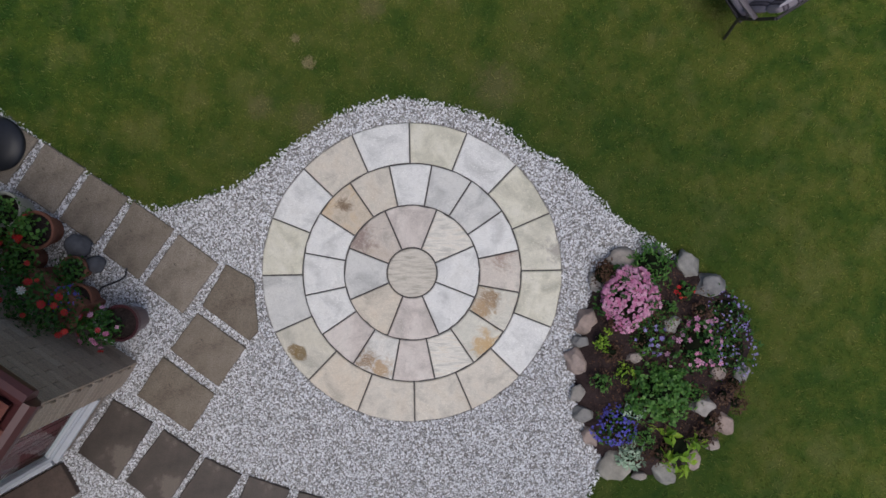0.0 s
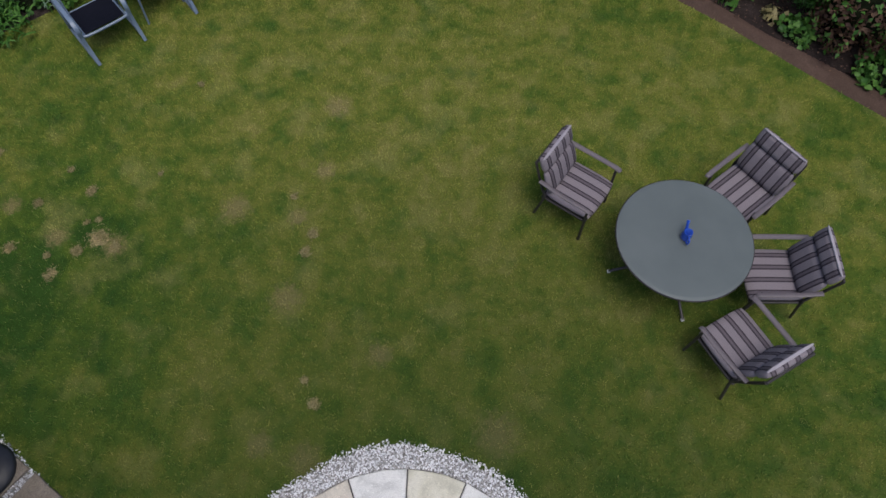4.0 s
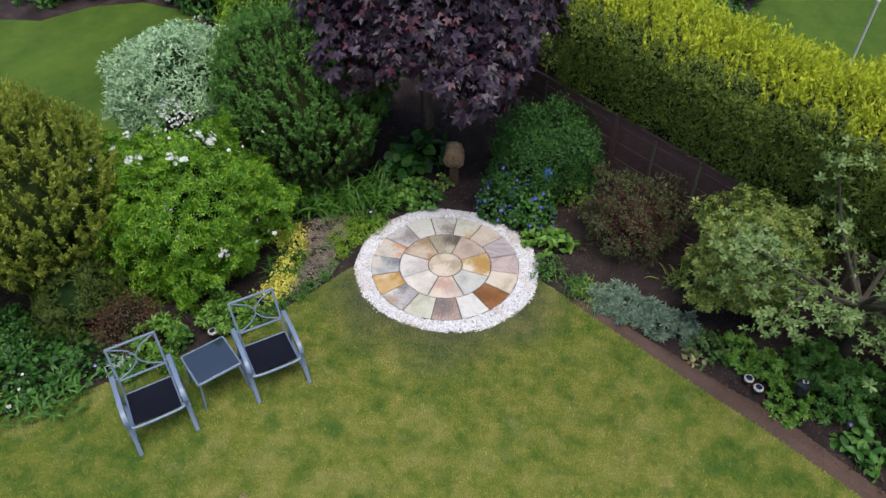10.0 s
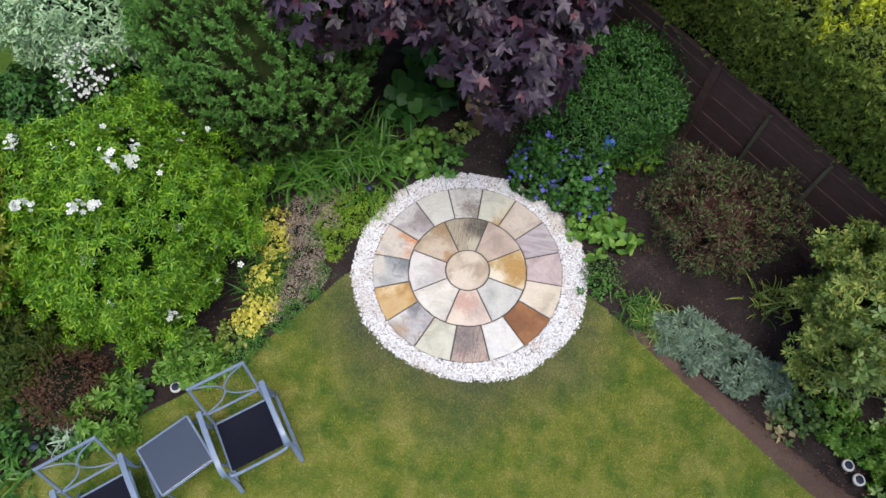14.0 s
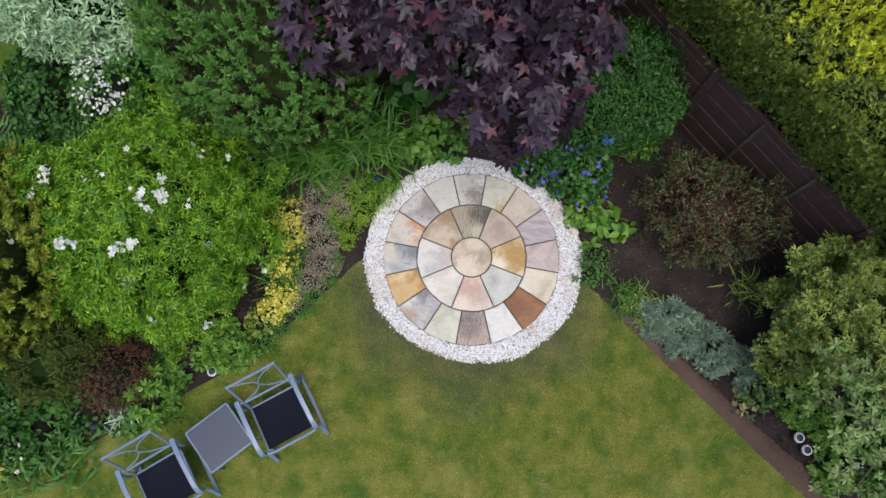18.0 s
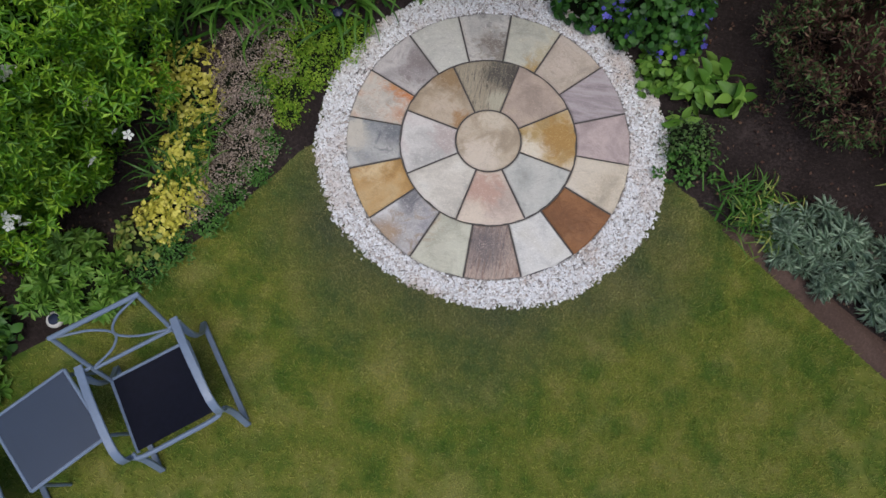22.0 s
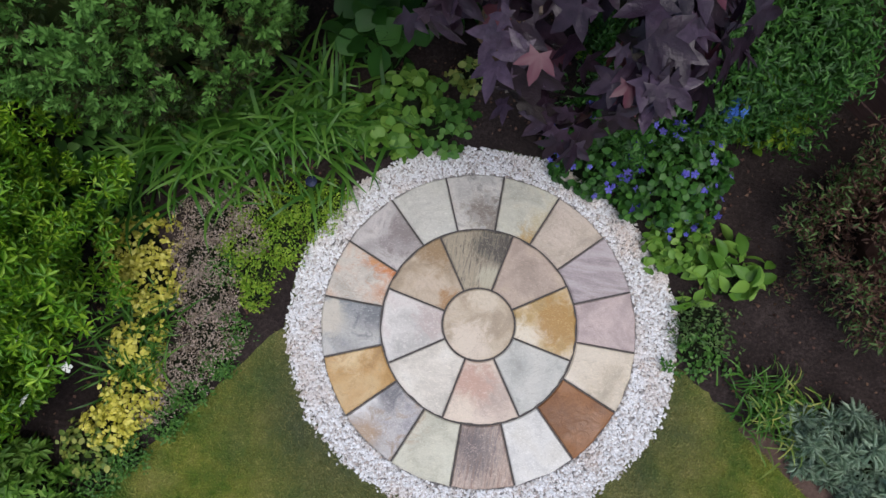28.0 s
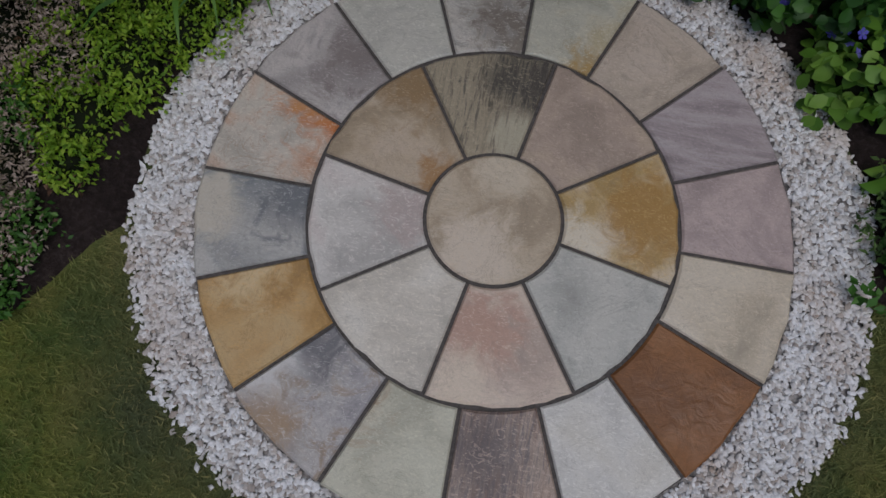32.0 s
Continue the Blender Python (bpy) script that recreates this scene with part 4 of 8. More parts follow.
bed = sheet("planting_bed", BED, 0.075, 0.02, M_SOIL, 0.05, 0.018, 2.2, 1, 0.05, cut=[RING2])
tagged(bed, "dark bare soil of the planting beds", "soil", kind="structure")
trench = sheet("bed_edge_strip", TRENCH, 0.04, 0.045, M_EARTH, 0.06, 0.008, 3.0, 2)
tagged(trench, "bare brown earth strip cut along the lawn", "soil", kind="structure")
gravel_base = sheet("gravel_bed", smooth_ring(GRAVEL1, 3), 0.06, 0.008, M_GRAVEL_BED, 0.03, 0.003, 3.0, 3)
tagged(gravel_base, "grey gravel bed round the paving circle", "gravel", kind="structure")
ring_base = sheet("gravel_ring", RING2, 0.03, 0.006, M_GRAVEL_BED, 0.03, 0.003, 3.0, 4)
tagged(ring_base, "bed of the white gravel ring", "gravel", kind="structure")


# ---- gravel chips ----
def chips(name, poly, per_m2, size, mat, label, hole=None, box_=None, base=0.012, others=()):
    xs, ys = [q[0] for q in poly], [q[1] for q in poly]
    x0, x1, y0, y1 = box_ or (min(xs), max(xs), min(ys), max(ys))
    k = int((x1 - x0) * (y1 - y0) * per_m2)
    x, y = rng.uniform(x0, x1, k), rng.uniform(y0, y1, k)
    ok = inside(x, y, poly)[1] > -0.008 + 0.012 * rng.normal(size=k)
    if hole:
        ok &= np.hypot(x - hole[0], y - hole[1]) > hole[2]
    for o in others:
        ok &= inside(x, y, o)[1] < 0.004
    x, y = x[ok], y[ok]
    k = len(x)
    tv = np.array([(1, 0, 0), (-1, 0, 0), (0, 0.75, 0), (0, -0.75, 0), (0, 0, 0.62), (0, 0, -0.5), (0.6, 0.5, 0.35), (-0.55, -0.45, 0.4)])
    tf = np.array([(0, 6, 4), (6, 2, 4), (2, 1, 4), (1, 7, 4), (7, 3, 4), (3, 0, 4), (0, 2, 6), (1, 3, 7)])
    nrm = np.array((0, 0, 1.0)) + 0.35 * rng.normal(size=(k, 3))
    R = frames_for(nrm)
    s = size * rng.uniform(0.55, 1.25, k)
    v = tv[None] * (1 + 0.28 * rng.normal(size=(k, 8, 3)))
    v = np.einsum("nij,nvj->nvi", R * s[:, None, None], v)
    v += np.stack([x, y, np.full(k, base) + size * rng.uniform(0.0, 0.75, k)], 1)[:, None, :]
    f = tf[None] + (np.arange(k) * 8)[:, None, None]
    ob = new(name, mesh_of(name, v.reshape(-1, 3), f.reshape(-1, 3), mat))
    return tagged(ob, label, "gravel", kind="stuff")


def sector(r0, r1, a0, a1, z0, z1, gap=0.011, bevel=0.006, worn=0.004, seed=0):
    """A wedge of paving about the origin: a rounded slab with slightly uneven edges."""
    r = random.Random(seed)
    bm = bmesh.new()
    steps = max(4, int((a1 - a0) / 4))
    out, inn = [], []
    for i in range(steps + 1):
        t = i / steps
        if r0 > 0:
            g = gap / r0
            aa = radians(a0) + g / 2 + (radians(a1 - a0) - g) * t
            inn.append((math.cos(aa) * (r0 + gap / 2), math.sin(aa) * (r0 + gap / 2)))
        g = gap / r1
        aa = radians(a0) + g / 2 + (radians(a1 - a0) - g) * t
        q = r1 - gap / 2 + worn * r.uniform(-1, 1)
        out.append((math.cos(aa) * q, math.sin(aa) * q))
    ring = out + inn[::-1]
    return slab_from(ring, z0, z1, bevel, bm)


def slab_from(ring, z0, z1, bevel, bm=None):
    bm = bm or bmesh.new()
    k = len(ring)
    cx, cy = sum(p[0] for p in ring) / k, sum(p[1] for p in ring) / k
    ins = []
    for x, y in ring:
        d = math.hypot(x - cx, y - cy)
        q = max(0.0, 1 - bevel * 1.3 / d)
        ins.append((cx + (x - cx) * q, cy + (y - cy) * q))
    lo = [bm.verts.new((x, y, z0)) for x, y in ring]
    mid = [bm.verts.new((x, y, z1 - bevel)) for x, y in ring]
    top = [bm.verts.new((x, y, z1)) for x, y in ins]
    for a, b in ((lo, mid), (mid, top)):
        for j in range(k):
            bm.faces.new((a[j], a[(j + 1) % k], b[(j + 1) % k], b[j]))
    f = bm.faces.new(top)
    bmesh.ops.triangulate(bm, faces=[f])
    return bm


def paving_circle(name, c, rings, label, colours):
    """A circle of wedge stones laid in rings on a mortar bed. rings: inner and outer radius, joints' first angle, count."""
    root = thing(name, pose(c.x, c.y, 0), label, "paving circle", kind="")
    bm = lathe([(rings[-1][1] - 0.004, -0.01), (rings[-1][1] - 0.004, 0.012)], 72)
    part("mortar_bed", bm, M_MORTAR, root, "dark grey mortar between the stones")
    i = 0
    for r0, r1, first, count in rings:
        for j in range(count):
            if r0 == 0:
                pts = [(math.cos(2 * math.pi * q / 40) * (r1 - 0.006), math.sin(2 * math.pi * q / 40) * (r1 - 0.006)) for q in range(40)]
                bm = slab_from(pts, 0.0, 0.023, 0.005)
                nm = "centre_stone"
            else:
                a0 = first + 360 / count * j
                bm = sector(r0, r1, a0, a0 + 360 / count, 0.0, 0.022 + 0.002 * math.sin(i * 2.7), seed=i)
                nm = "paving_stone"
            part(nm, bm, colours[i % len(colours)], root)
            i += 1
    return root


W, Cr = lin(0.62, 0.60, 0.54), lin(0.56, 0.50, 0.39)
TAN, PINK, LILAC, GREY = lin(0.42, 0.34, 0.24), lin(0.50, 0.39, 0.33), lin(0.36, 0.31, 0.31), lin(0.34, 0.35, 0.35)
OCHRE, BROWN, GREEN = lin(0.42, 0.25, 0.085), lin(0.215, 0.09, 0.03), lin(0.47, 0.46, 0.36)
BLK, RUST = lin(0.09, 0.085, 0.075), lin(0.42, 0.17, 0.06)
S = sandstone
COL2 = [
    S("tan_stone", TAN, lin(0.50, 0.43, 0.33), None, 1.0, 0.55, blots=[(-0.04, -0.15, 0.12, lin(0.60, 0.52, 0.42), 1.0), (0.0, 0.18, 0.08, lin(0.56, 0.49, 0.38), 1.0)]),
    # inner ring, from the joint at 33.75 degrees on
    S("pink_tan_stone", lin(0.42, 0.335, 0.27), TAN, None, 0.8, 0.5), S("streaked_olive_stone", lin(0.36, 0.31, 0.22), lin(0.28, 0.24, 0.17), BLK, 0.8, 0.5, "along_y", blots=[(0.09, 0.56, 0.13, lin(0.055, 0.05, 0.045), 1.6), (-0.06, 0.55, 0.06, lin(0.07, 0.065, 0.055), 1.6), (0.02, 0.33, 0.07, lin(0.42, 0.39, 0.29), 1.0)]), S("tan_cloud_stone", lin(0.40, 0.32, 0.22), lin(0.50, 0.42, 0.33), None, 1.0, 0.5, blots=[(-0.38, 0.44, 0.10, lin(0.27, 0.18, 0.09), 1.4), (-0.24, 0.12, 0.06, lin(0.34, 0.2, 0.09), 1.0)]),
    S("white_stone", lin(0.58, 0.56, 0.52), lin(0.52, 0.45, 0.42), None, 0.8, 0.35, blots=[(-0.30, -0.03, 0.10, lin(0.44, 0.37, 0.34), 1.2)]), S("cream_stone", lin(0.60, 0.56, 0.48), W, None, 0.8, 0.5), S("blush_stone", lin(0.52, 0.42, 0.35), lin(0.58, 0.50, 0.40), None, 0.9, 0.5, blots=[(0.02, -0.40, 0.12, lin(0.46, 0.30, 0.23), 1.1), (-0.03, -0.62, 0.10, lin(0.62, 0.53, 0.42), 1.0)]),
    S("grey_green_stone", lin(0.44, 0.44, 0.40), lin(0.50, 0.49, 0.44), None, 0.8, 0.5), S("ochre_white_stone", lin(0.44, 0.31, 0.13), lin(0.60, 0.52, 0.40), None, 0.9, 0.5, blots=[(0.30, -0.03, 0.09, lin(0.66, 0.60, 0.48), 0.9), (0.55, 0.12, 0.12, lin(0.36, 0.21, 0.06), 1.2)]),
    # outer ring, from the joint at 0 degrees on
    S("rose_stone", lin(0.42, 0.34, 0.32), lin(0.48, 0.39, 0.36), None, 0.9, 0.5, blots=[(0.85, -0.10, 0.05, lin(0.66, 0.56, 0.5), 1.2)]), S("lilac_stone", LILAC, lin(0.42, 0.38, 0.38), None, 0.7, 0.5, "along_x", 0.0, blots=[(0.75, 0.19, 0.10, lin(0.27, 0.22, 0.21), 1.2)]), S("light_tan_stone", lin(0.46, 0.39, 0.31), lin(0.52, 0.45, 0.38), None, 0.7, 0.5), S("pale_green_stone", lin(0.50, 0.49, 0.40), lin(0.44, 0.37, 0.22), None, 0.9, 0.35, blots=[(0.28, 0.62, 0.09, lin(0.40, 0.27, 0.10), 1.1)]),
    S("spotted_stone", lin(0.54, 0.52, 0.47), lin(0.46, 0.42, 0.36), lin(0.20, 0.19, 0.18), 1.0, 0.45, blots=[(0.05, 0.74, 0.11, lin(0.13, 0.125, 0.11), 1.8), (-0.12, 0.80, 0.09, lin(0.2, 0.17, 0.14), 1.8), (0.0, 0.64, 0.08, lin(0.24, 0.21, 0.17), 1.8)]), S("pale_stone", lin(0.53, 0.52, 0.46), lin(0.48, 0.47, 0.40), None, 0.8, 0.5), S("grey_lilac_stone", lin(0.42, 0.39, 0.37), lin(0.50, 0.47, 0.44), lin(0.30, 0.28, 0.27), 0.7, 0.5, blots=[(-0.62, 0.50, 0.12, lin(0.22, 0.19, 0.18), 1.4)]), S("rust_white_stone", lin(0.52, 0.48, 0.41), RUST, None, 0.8, 0.35, blots=[(-0.64, 0.37, 0.16, lin(0.50, 0.17, 0.045), 1.2), (-0.73, 0.40, 0.10, lin(0.50, 0.27, 0.11), 1.2)]),
    S("blue_grey_stone", lin(0.40, 0.40, 0.38), lin(0.47, 0.45, 0.41), lin(0.24, 0.25, 0.26), 0.7, 0.5, blots=[(-0.88, 0.03, 0.16, lin(0.19, 0.21, 0.22), 1.5), (-0.72, -0.08, 0.10, lin(0.16, 0.17, 0.18), 1.3), (-1.02, -0.16, 0.10, lin(0.52, 0.48, 0.40), 1.0)]), S("orange_stone", OCHRE, lin(0.50, 0.36, 0.18), None, 0.9, 0.5, blots=[(-0.84, -0.35, 0.10, lin(0.60, 0.46, 0.26), 1.0), (-0.98, -0.25, 0.12, lin(0.33, 0.17, 0.04), 1.3)]), S("blotched_stone", lin(0.46, 0.44, 0.42), lin(0.30, 0.29, 0.30), lin(0.28, 0.21, 0.14), 0.8, 0.55, blots=[(-0.84, -0.62, 0.10, lin(0.17, 0.14, 0.12), 1.5), (-0.55, -0.52, 0.14, lin(0.15, 0.15, 0.16), 1.6), (-0.66, -0.68, 0.09, lin(0.56, 0.55, 0.53), 1.2), (-0.62, -0.86, 0.09, lin(0.34, 0.24, 0.15), 1.3)]), S("greenish_stone", GREEN, lin(0.52, 0.52, 0.42), None, 0.8, 0.5, blots=[(-0.35, -0.70, 0.09, lin(0.36, 0.28, 0.19), 1.3), (-0.48, -0.93, 0.06, lin(0.60, 0.59, 0.52), 0.9)]),
    S("banded_stone", lin(0.46, 0.36, 0.29), lin(0.21, 0.13, 0.095), lin(0.13, 0.10, 0.09), 0.9, 0.6, "along_y", blots=[(0.12, -0.80, 0.13, lin(0.13, 0.11, 0.11), 1.6)]), S("bright_white_stone", lin(0.60, 0.59, 0.55), lin(0.54, 0.52, 0.46), None, 0.8, 0.5), S("brown_stone", BROWN, lin(0.26, 0.12, 0.045), None, 0.8, 0.5, blots=[(0.62, -0.50, 0.12, lin(0.16, 0.065, 0.02), 1.3)]), S("buff_stone", lin(0.52, 0.45, 0.34), lin(0.58, 0.52, 0.42), None, 0.9, 0.5, blots=[(0.70, -0.33, 0.08, lin(0.64, 0.58, 0.48), 1.1)])]
paving_circle("paving_circle", C2, [(0, 0.207, 0, 1), (0.207, 0.557, 34.5, 8), (0.557, R2, 0.8, 16)], "round paving of mixed buff, ochre and grey sandstone wedges", COL2)

w1 = S("ivory_stone", lin(0.686, 0.648, 0.571), lin(0.563, 0.479, 0.371), None, 1.1, 0.42, "along_x")
w2 = S("cool_white_stone", lin(0.699, 0.688, 0.657), lin(0.633, 0.618, 0.579), None, 0.8, 0.5)
w3 = S("yellowish_stone", lin(0.587, 0.556, 0.441), lin(0.644, 0.614, 0.529), None, 0.8, 0.5)
w4 = S("buff_cloud_stone", lin(0.596, 0.542, 0.457), lin(0.516, 0.446, 0.354), None, 1.0, 0.45)
w5 = S("pinkish_stone", lin(0.544, 0.479, 0.432), lin(0.610, 0.556, 0.502), None, 0.9, 0.5)
w7 = S("pale_grey_stone", lin(0.530, 0.522, 0.495), lin(0.590, 0.575, 0.536), None, 0.8, 0.5)
BR = lin(0.26, 0.165, 0.085)
k1 = S("lilac_tan_stone", lin(0.532, 0.471, 0.409), lin(0.46, 0.38, 0.30), None, 1.0, 0.5, blots=[(-0.50, 0.31, 0.11, lin(0.27, 0.20, 0.17), 1.4)])
k2 = S("orange_tan_stone", lin(0.563, 0.479, 0.371), lin(0.48, 0.34, 0.19), None, 1.2, 0.5, blots=[(-0.66, 0.64, 0.05, lin(0.16, 0.10, 0.05), 1.3)])
k3 = S("streaked_white_stone", lin(0.650, 0.627, 0.573), lin(0.579, 0.533, 0.471), None, 1.0, 0.5, blots=[(-0.43, -0.84, 0.08, BR, 1.6), (-0.3, -0.92, 0.07, lin(0.42, 0.28, 0.15), 1.4)])
k4 = S("amber_green_stone", lin(0.580, 0.549, 0.465), lin(0.542, 0.527, 0.450), None, 1.0, 0.5, blots=[(0.72, -0.70, 0.10, lin(0.50, 0.33, 0.15), 1.3)])
k5 = S("brown_marked_stone", lin(0.591, 0.560, 0.475), lin(0.507, 0.445, 0.353), None, 1.0, 0.5, blots=[(0.73, -0.25, 0.09, lin(0.25, 0.16, 0.08), 0.9), (0.66, -0.34, 0.08, lin(0.38, 0.25, 0.13), 1.3)])
k6 = S("rose_marked_stone", lin(0.574, 0.513, 0.443), lin(0.511, 0.449, 0.388), None, 1.0, 0.5, blots=[(0.85, 0.15, 0.09, lin(0.34, 0.25, 0.2), 1.6)])
k7 = S("oval_marked_stone", lin(0.577, 0.539, 0.446), lin(0.513, 0.475, 0.382), None, 0.9, 0.5, blots=[(-1.08, -0.77, 0.055, lin(0.17, 0.11, 0.035), 0.5), (-1.13, -0.74, 0.045, lin(0.19, 0.12, 0.04), 0.5)])
k8 = S("edge_marked_stone", lin(0.588, 0.557, 0.449), lin(0.634, 0.603, 0.518), None, 0.9, 0.5, blots=[(1.38, 0.22, 0.08, lin(0.33, 0.30, 0.26), 1.7)])
k9 = S("amber_tan_stone", lin(0.600, 0.531, 0.431), lin(0.540, 0.447, 0.340), None, 0.9, 0.5)
COL1 = [S("streaked_centre_stone", lin(0.513, 0.467, 0.390), lin(0.589, 0.543, 0.473), None, 1.2, 0.5, "along_x"), w1, w5, k1, w7, k9, w5, w2, w2,
        w2, w7, w7, w2, w4, k2, w2, w2, w2, w5, k3, w5, w1, k4, k5, k6,
        k8, w3, w2, w3, w2, w4, w2, w3, w7, k7, k9, w4, w4, w4, w2, w3]
paving_circle("large_paving_circle", C1, [(0, 0.2, 0, 1), (0.2, 0.54, 23.5, 8), (0.54, 0.872, 12.0, 16), (0.872, R1, 1.0, 16)], "large round paving of pale cream sandstone wedges", COL1)

# ---- slab path by the house ----
PATH = [
    [(-3.14, 0.69), (-2.83, 0.49), (-3.09, 0.13), (-3.38, 0.33)], [(-2.79, 0.45), (-2.49, 0.26), (-2.76, -0.11), (-3.04, 0.09)], [(-2.45, 0.23), (-2.13, 0.01), (-2.42, -0.39), (-2.70, -0.17)],
    [(-2.09, -0.03), (-1.78, -0.27), (-2.07, -0.66), (-2.37, -0.43)], [(-1.72, -0.27), (-1.50, -0.40), (-1.47, -0.81), (-1.54, -0.88), (-1.91, -0.60)], [(-1.95, -0.66), (-1.57, -0.94), (-1.79, -1.25), (-2.17, -0.95)],
    [(-2.23, -1.01), (-1.82, -1.31), (-2.02, -1.61), (-2.44, -1.32)], [(-2.63, -1.35), (-2.32, -1.54), (-2.61, -2.00), (-2.92, -1.78)], [(-2.23, -1.59), (-1.94, -1.80), (-2.24, -2.25), (-2.54, -2.01)],
    [(-1.90, -1.82), (-1.61, -1.96), (-1.90, -2.41), (-2.18, -2.26)], [(-1.55, -1.97), (-1.22, -2.08), (-1.40, -2.55), (-1.75, -2.44)], [(-1.15, -2.1), (-0.75, -2.2), (-0.88, -2.66), (-1.29, -2.57)],
    [(-3.52, 0.92), (-3.2, 0.72), (-3.46, 0.36), (-3.79, 0.58)], [(-3.9, 1.16), (-3.58, 0.95), (-3.85, 0.6), (-4.17, 0.81)]]
for i, q in enumerate(PATH):
    cx, cy = sum(p[0] for p in q) / len(q), sum(p[1] for p in q) / len(q)
    loc = [(x - cx, y - cy) for x, y in q][::-1]
    fine = []
    for (ax, ay), (bx, by) in zip(loc, loc[1:] + loc[:1]):
        for j in range(5):
            t = j / 5
            e = 0.0 if j == 0 else 0.003
            fine.append((ax + (bx - ax) * t + e * rng.normal(), ay + (by - ay) * t + e * rng.normal()))
    # slabs nearest the house get the damp colour with painted shade
    s = part("paving_slab", slab_from(fine, 0.0, 0.034 + 0.004 * rng.random(), 0.006), M_SLAB_DAMP_SHADED if i in (7, 8, 9, 10, 11) else M_SLAB)
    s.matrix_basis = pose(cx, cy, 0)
    tagged(s, "damp concrete slab, darkened for the house's shade, set in gravel" if i in (7, 8, 9, 10, 11) else "square brown riven concrete slab set in gravel", "paving slab", "slab path by the house")

GR1 = smooth_ring(GRAVEL1, 3)
chips("grey_gravel_chips", GR1, 7800, 0.0094, M_GRAVEL_GREY, "angular grey and white gravel chips", (C1.x, C1.y, R1 + 0.004), (-4.2, 2.0, -2.7, 1.2), 0.008, others=[q for q in PATH] + [HOUSE])
chips("white_gravel_chips", RING2, 15000, 0.0113, M_GRAVEL, "white marble chips ringing the paving circle", (C2.x, C2.y, R2 + 0.003), None, 0.006)

# ---- the house corner ----
HM = Matrix(((U.x, V.x, 0, K0.x), (U.y, V.y, 0, K0.y), (0, 0, 1, 0), (0, 0, 0, 1)))


def house_box(u0, u1, v0, v1, z0, z1, bevel=0.0):
    bm = one_box((u0 + u1) / 2, (v0 + v1) / 2, (z0 + z1) / 2, abs(u1 - u0), abs(v1 - v0), abs(z1 - z0), bevel)
    bmesh.ops.transform(bm, matrix=HM, verts=bm.verts)
    bmesh.ops.recalc_face_normals(bm, faces=bm.faces)
    return bm


house = thing("house", pose(0, 0, 0), "brown brick house corner with clay roof edge", "house")
wall_long = part("wall", house_box(0.2, 5.5, 0.012, 0.275, 0, 2.3), M_BRICK_BED, house)
wall_side = part("wall", house_box(0.012, 0.2, 0.012, 0.275, 0, 2.3), M_BRICK_BED, house)


def along(a, b, out, back, z0, z1, bevel=0.0):
    """A box along the line a-b of the house's plan, from out (before the line) to back (behind it)."""
    d = Vector((b[0] - a[0], b[1] - a[1]))
    m = Matrix.Translation((a[0], a[1], 0)) @ Matrix.Rotation(math.atan2(d.y, d.x), 4, "Z")
    bm = one_box(d.length / 2, (out - back) / 2, (z0 + z1) / 2, d.length, out + back, z1 - z0, bevel)
    bmesh.ops.transform(bm, matrix=HM @ m, verts=bm.verts)
    bmesh.ops.recalc_face_normals(bm, faces=bm.faces)
    return bm


win = part("window", along((0.05, 0.28), (0.05, 0.885), 0.0, 0.05, 0.285, 0.34, 0.006), M_UPVC, house, "white plastic bay window frame")
for a, b in (((0.05, 0.30), (0.05, 0.88)), ((0.06, 0.89), (0.66, 2.1))):
    part("wall", along(a, b, -0.01, 0.2, 0.0, 0.25), M_BRICK_BED, house)
    part("wall", along(a, b, -0.01, 0.2, 2.06, 2.3), M_BRICK_BED, house)
    part("window_sill", along(a, b, 0.04, 0.02, 0.25, 0.285, 0.006), M_UPVC, win)
    part("window_rail", along(a, b, -0.005, 0.045, 0.345, 0.38, 0.005), M_UPVC, win)
    part("window_head", along(a, b, 0.0, 0.05, 1.98, 2.06, 0.006), M_UPVC, win)
    d = Vector((b[0] - a[0], b[1] - a[1])).normalized()
    for q in (0.0, (Vector(b) - Vector(a)).length - 0.05):
        p0 = Vector(a) + d * q
        part("mullion", along(p0, p0 + d * 0.05, 0.0, 0.05, 0.34, 1.98, 0.005), M_UPVC, win)
    g = part("pane", along(Vector(a) + d * 0.05, Vector(b) - d * 0.05, -0.02, 0.026, 0.38, 1.98), M_WINDOW, win)
    g.visible_shadow = False
for a, b in (((0.05, 0.30), (0.05, 0.88)), ((0.06, 0.89), (0.66, 2.1))):
    d = Vector((b[0] - a[0], b[1] - a[1]))
    k = int(d.length / 0.03)
    cur = bmesh.new()
    for i in range(k):
        box(cur, d.length * (i + 0.5) / k, -0.085 + 0.012 * math.sin(i * 1.1), 1.1, 0.032, 0.012, 1.62)
    bmesh.ops.transform(cur, matrix=HM @ Matrix.Translation((a[0], a[1], 0)) @ Matrix.Rotation(math.atan2(d.y, d.x), 4, "Z"), verts=cur.verts)
    part("curtain", cur, M_CURTAIN, house, "dark red pleated curtain")
    part("window_board", along(a, b, -0.05, 0.3, 0.25, 0.30), M_CURTAIN, house, "dark red inner window board")
# added block, placed to fit the camera's view of brown brickwork here
part("brick_strip", along((0.10, 0.97), (0.66, 2.1), 0.34, -0.06, 0.0, 0.07, 0.01), M_BROWN_BRICK, house, "dark brown brick strip before the bay window")
part("wall", house_box(0.6, 0.8, 2.1, 4.5, 0, 2.3), M_BRICK_BED, house)
part("wall", house_box(5.2, 5.5, 0.3, 4.5, 0, 2.3), M_BRICK_BED, house)
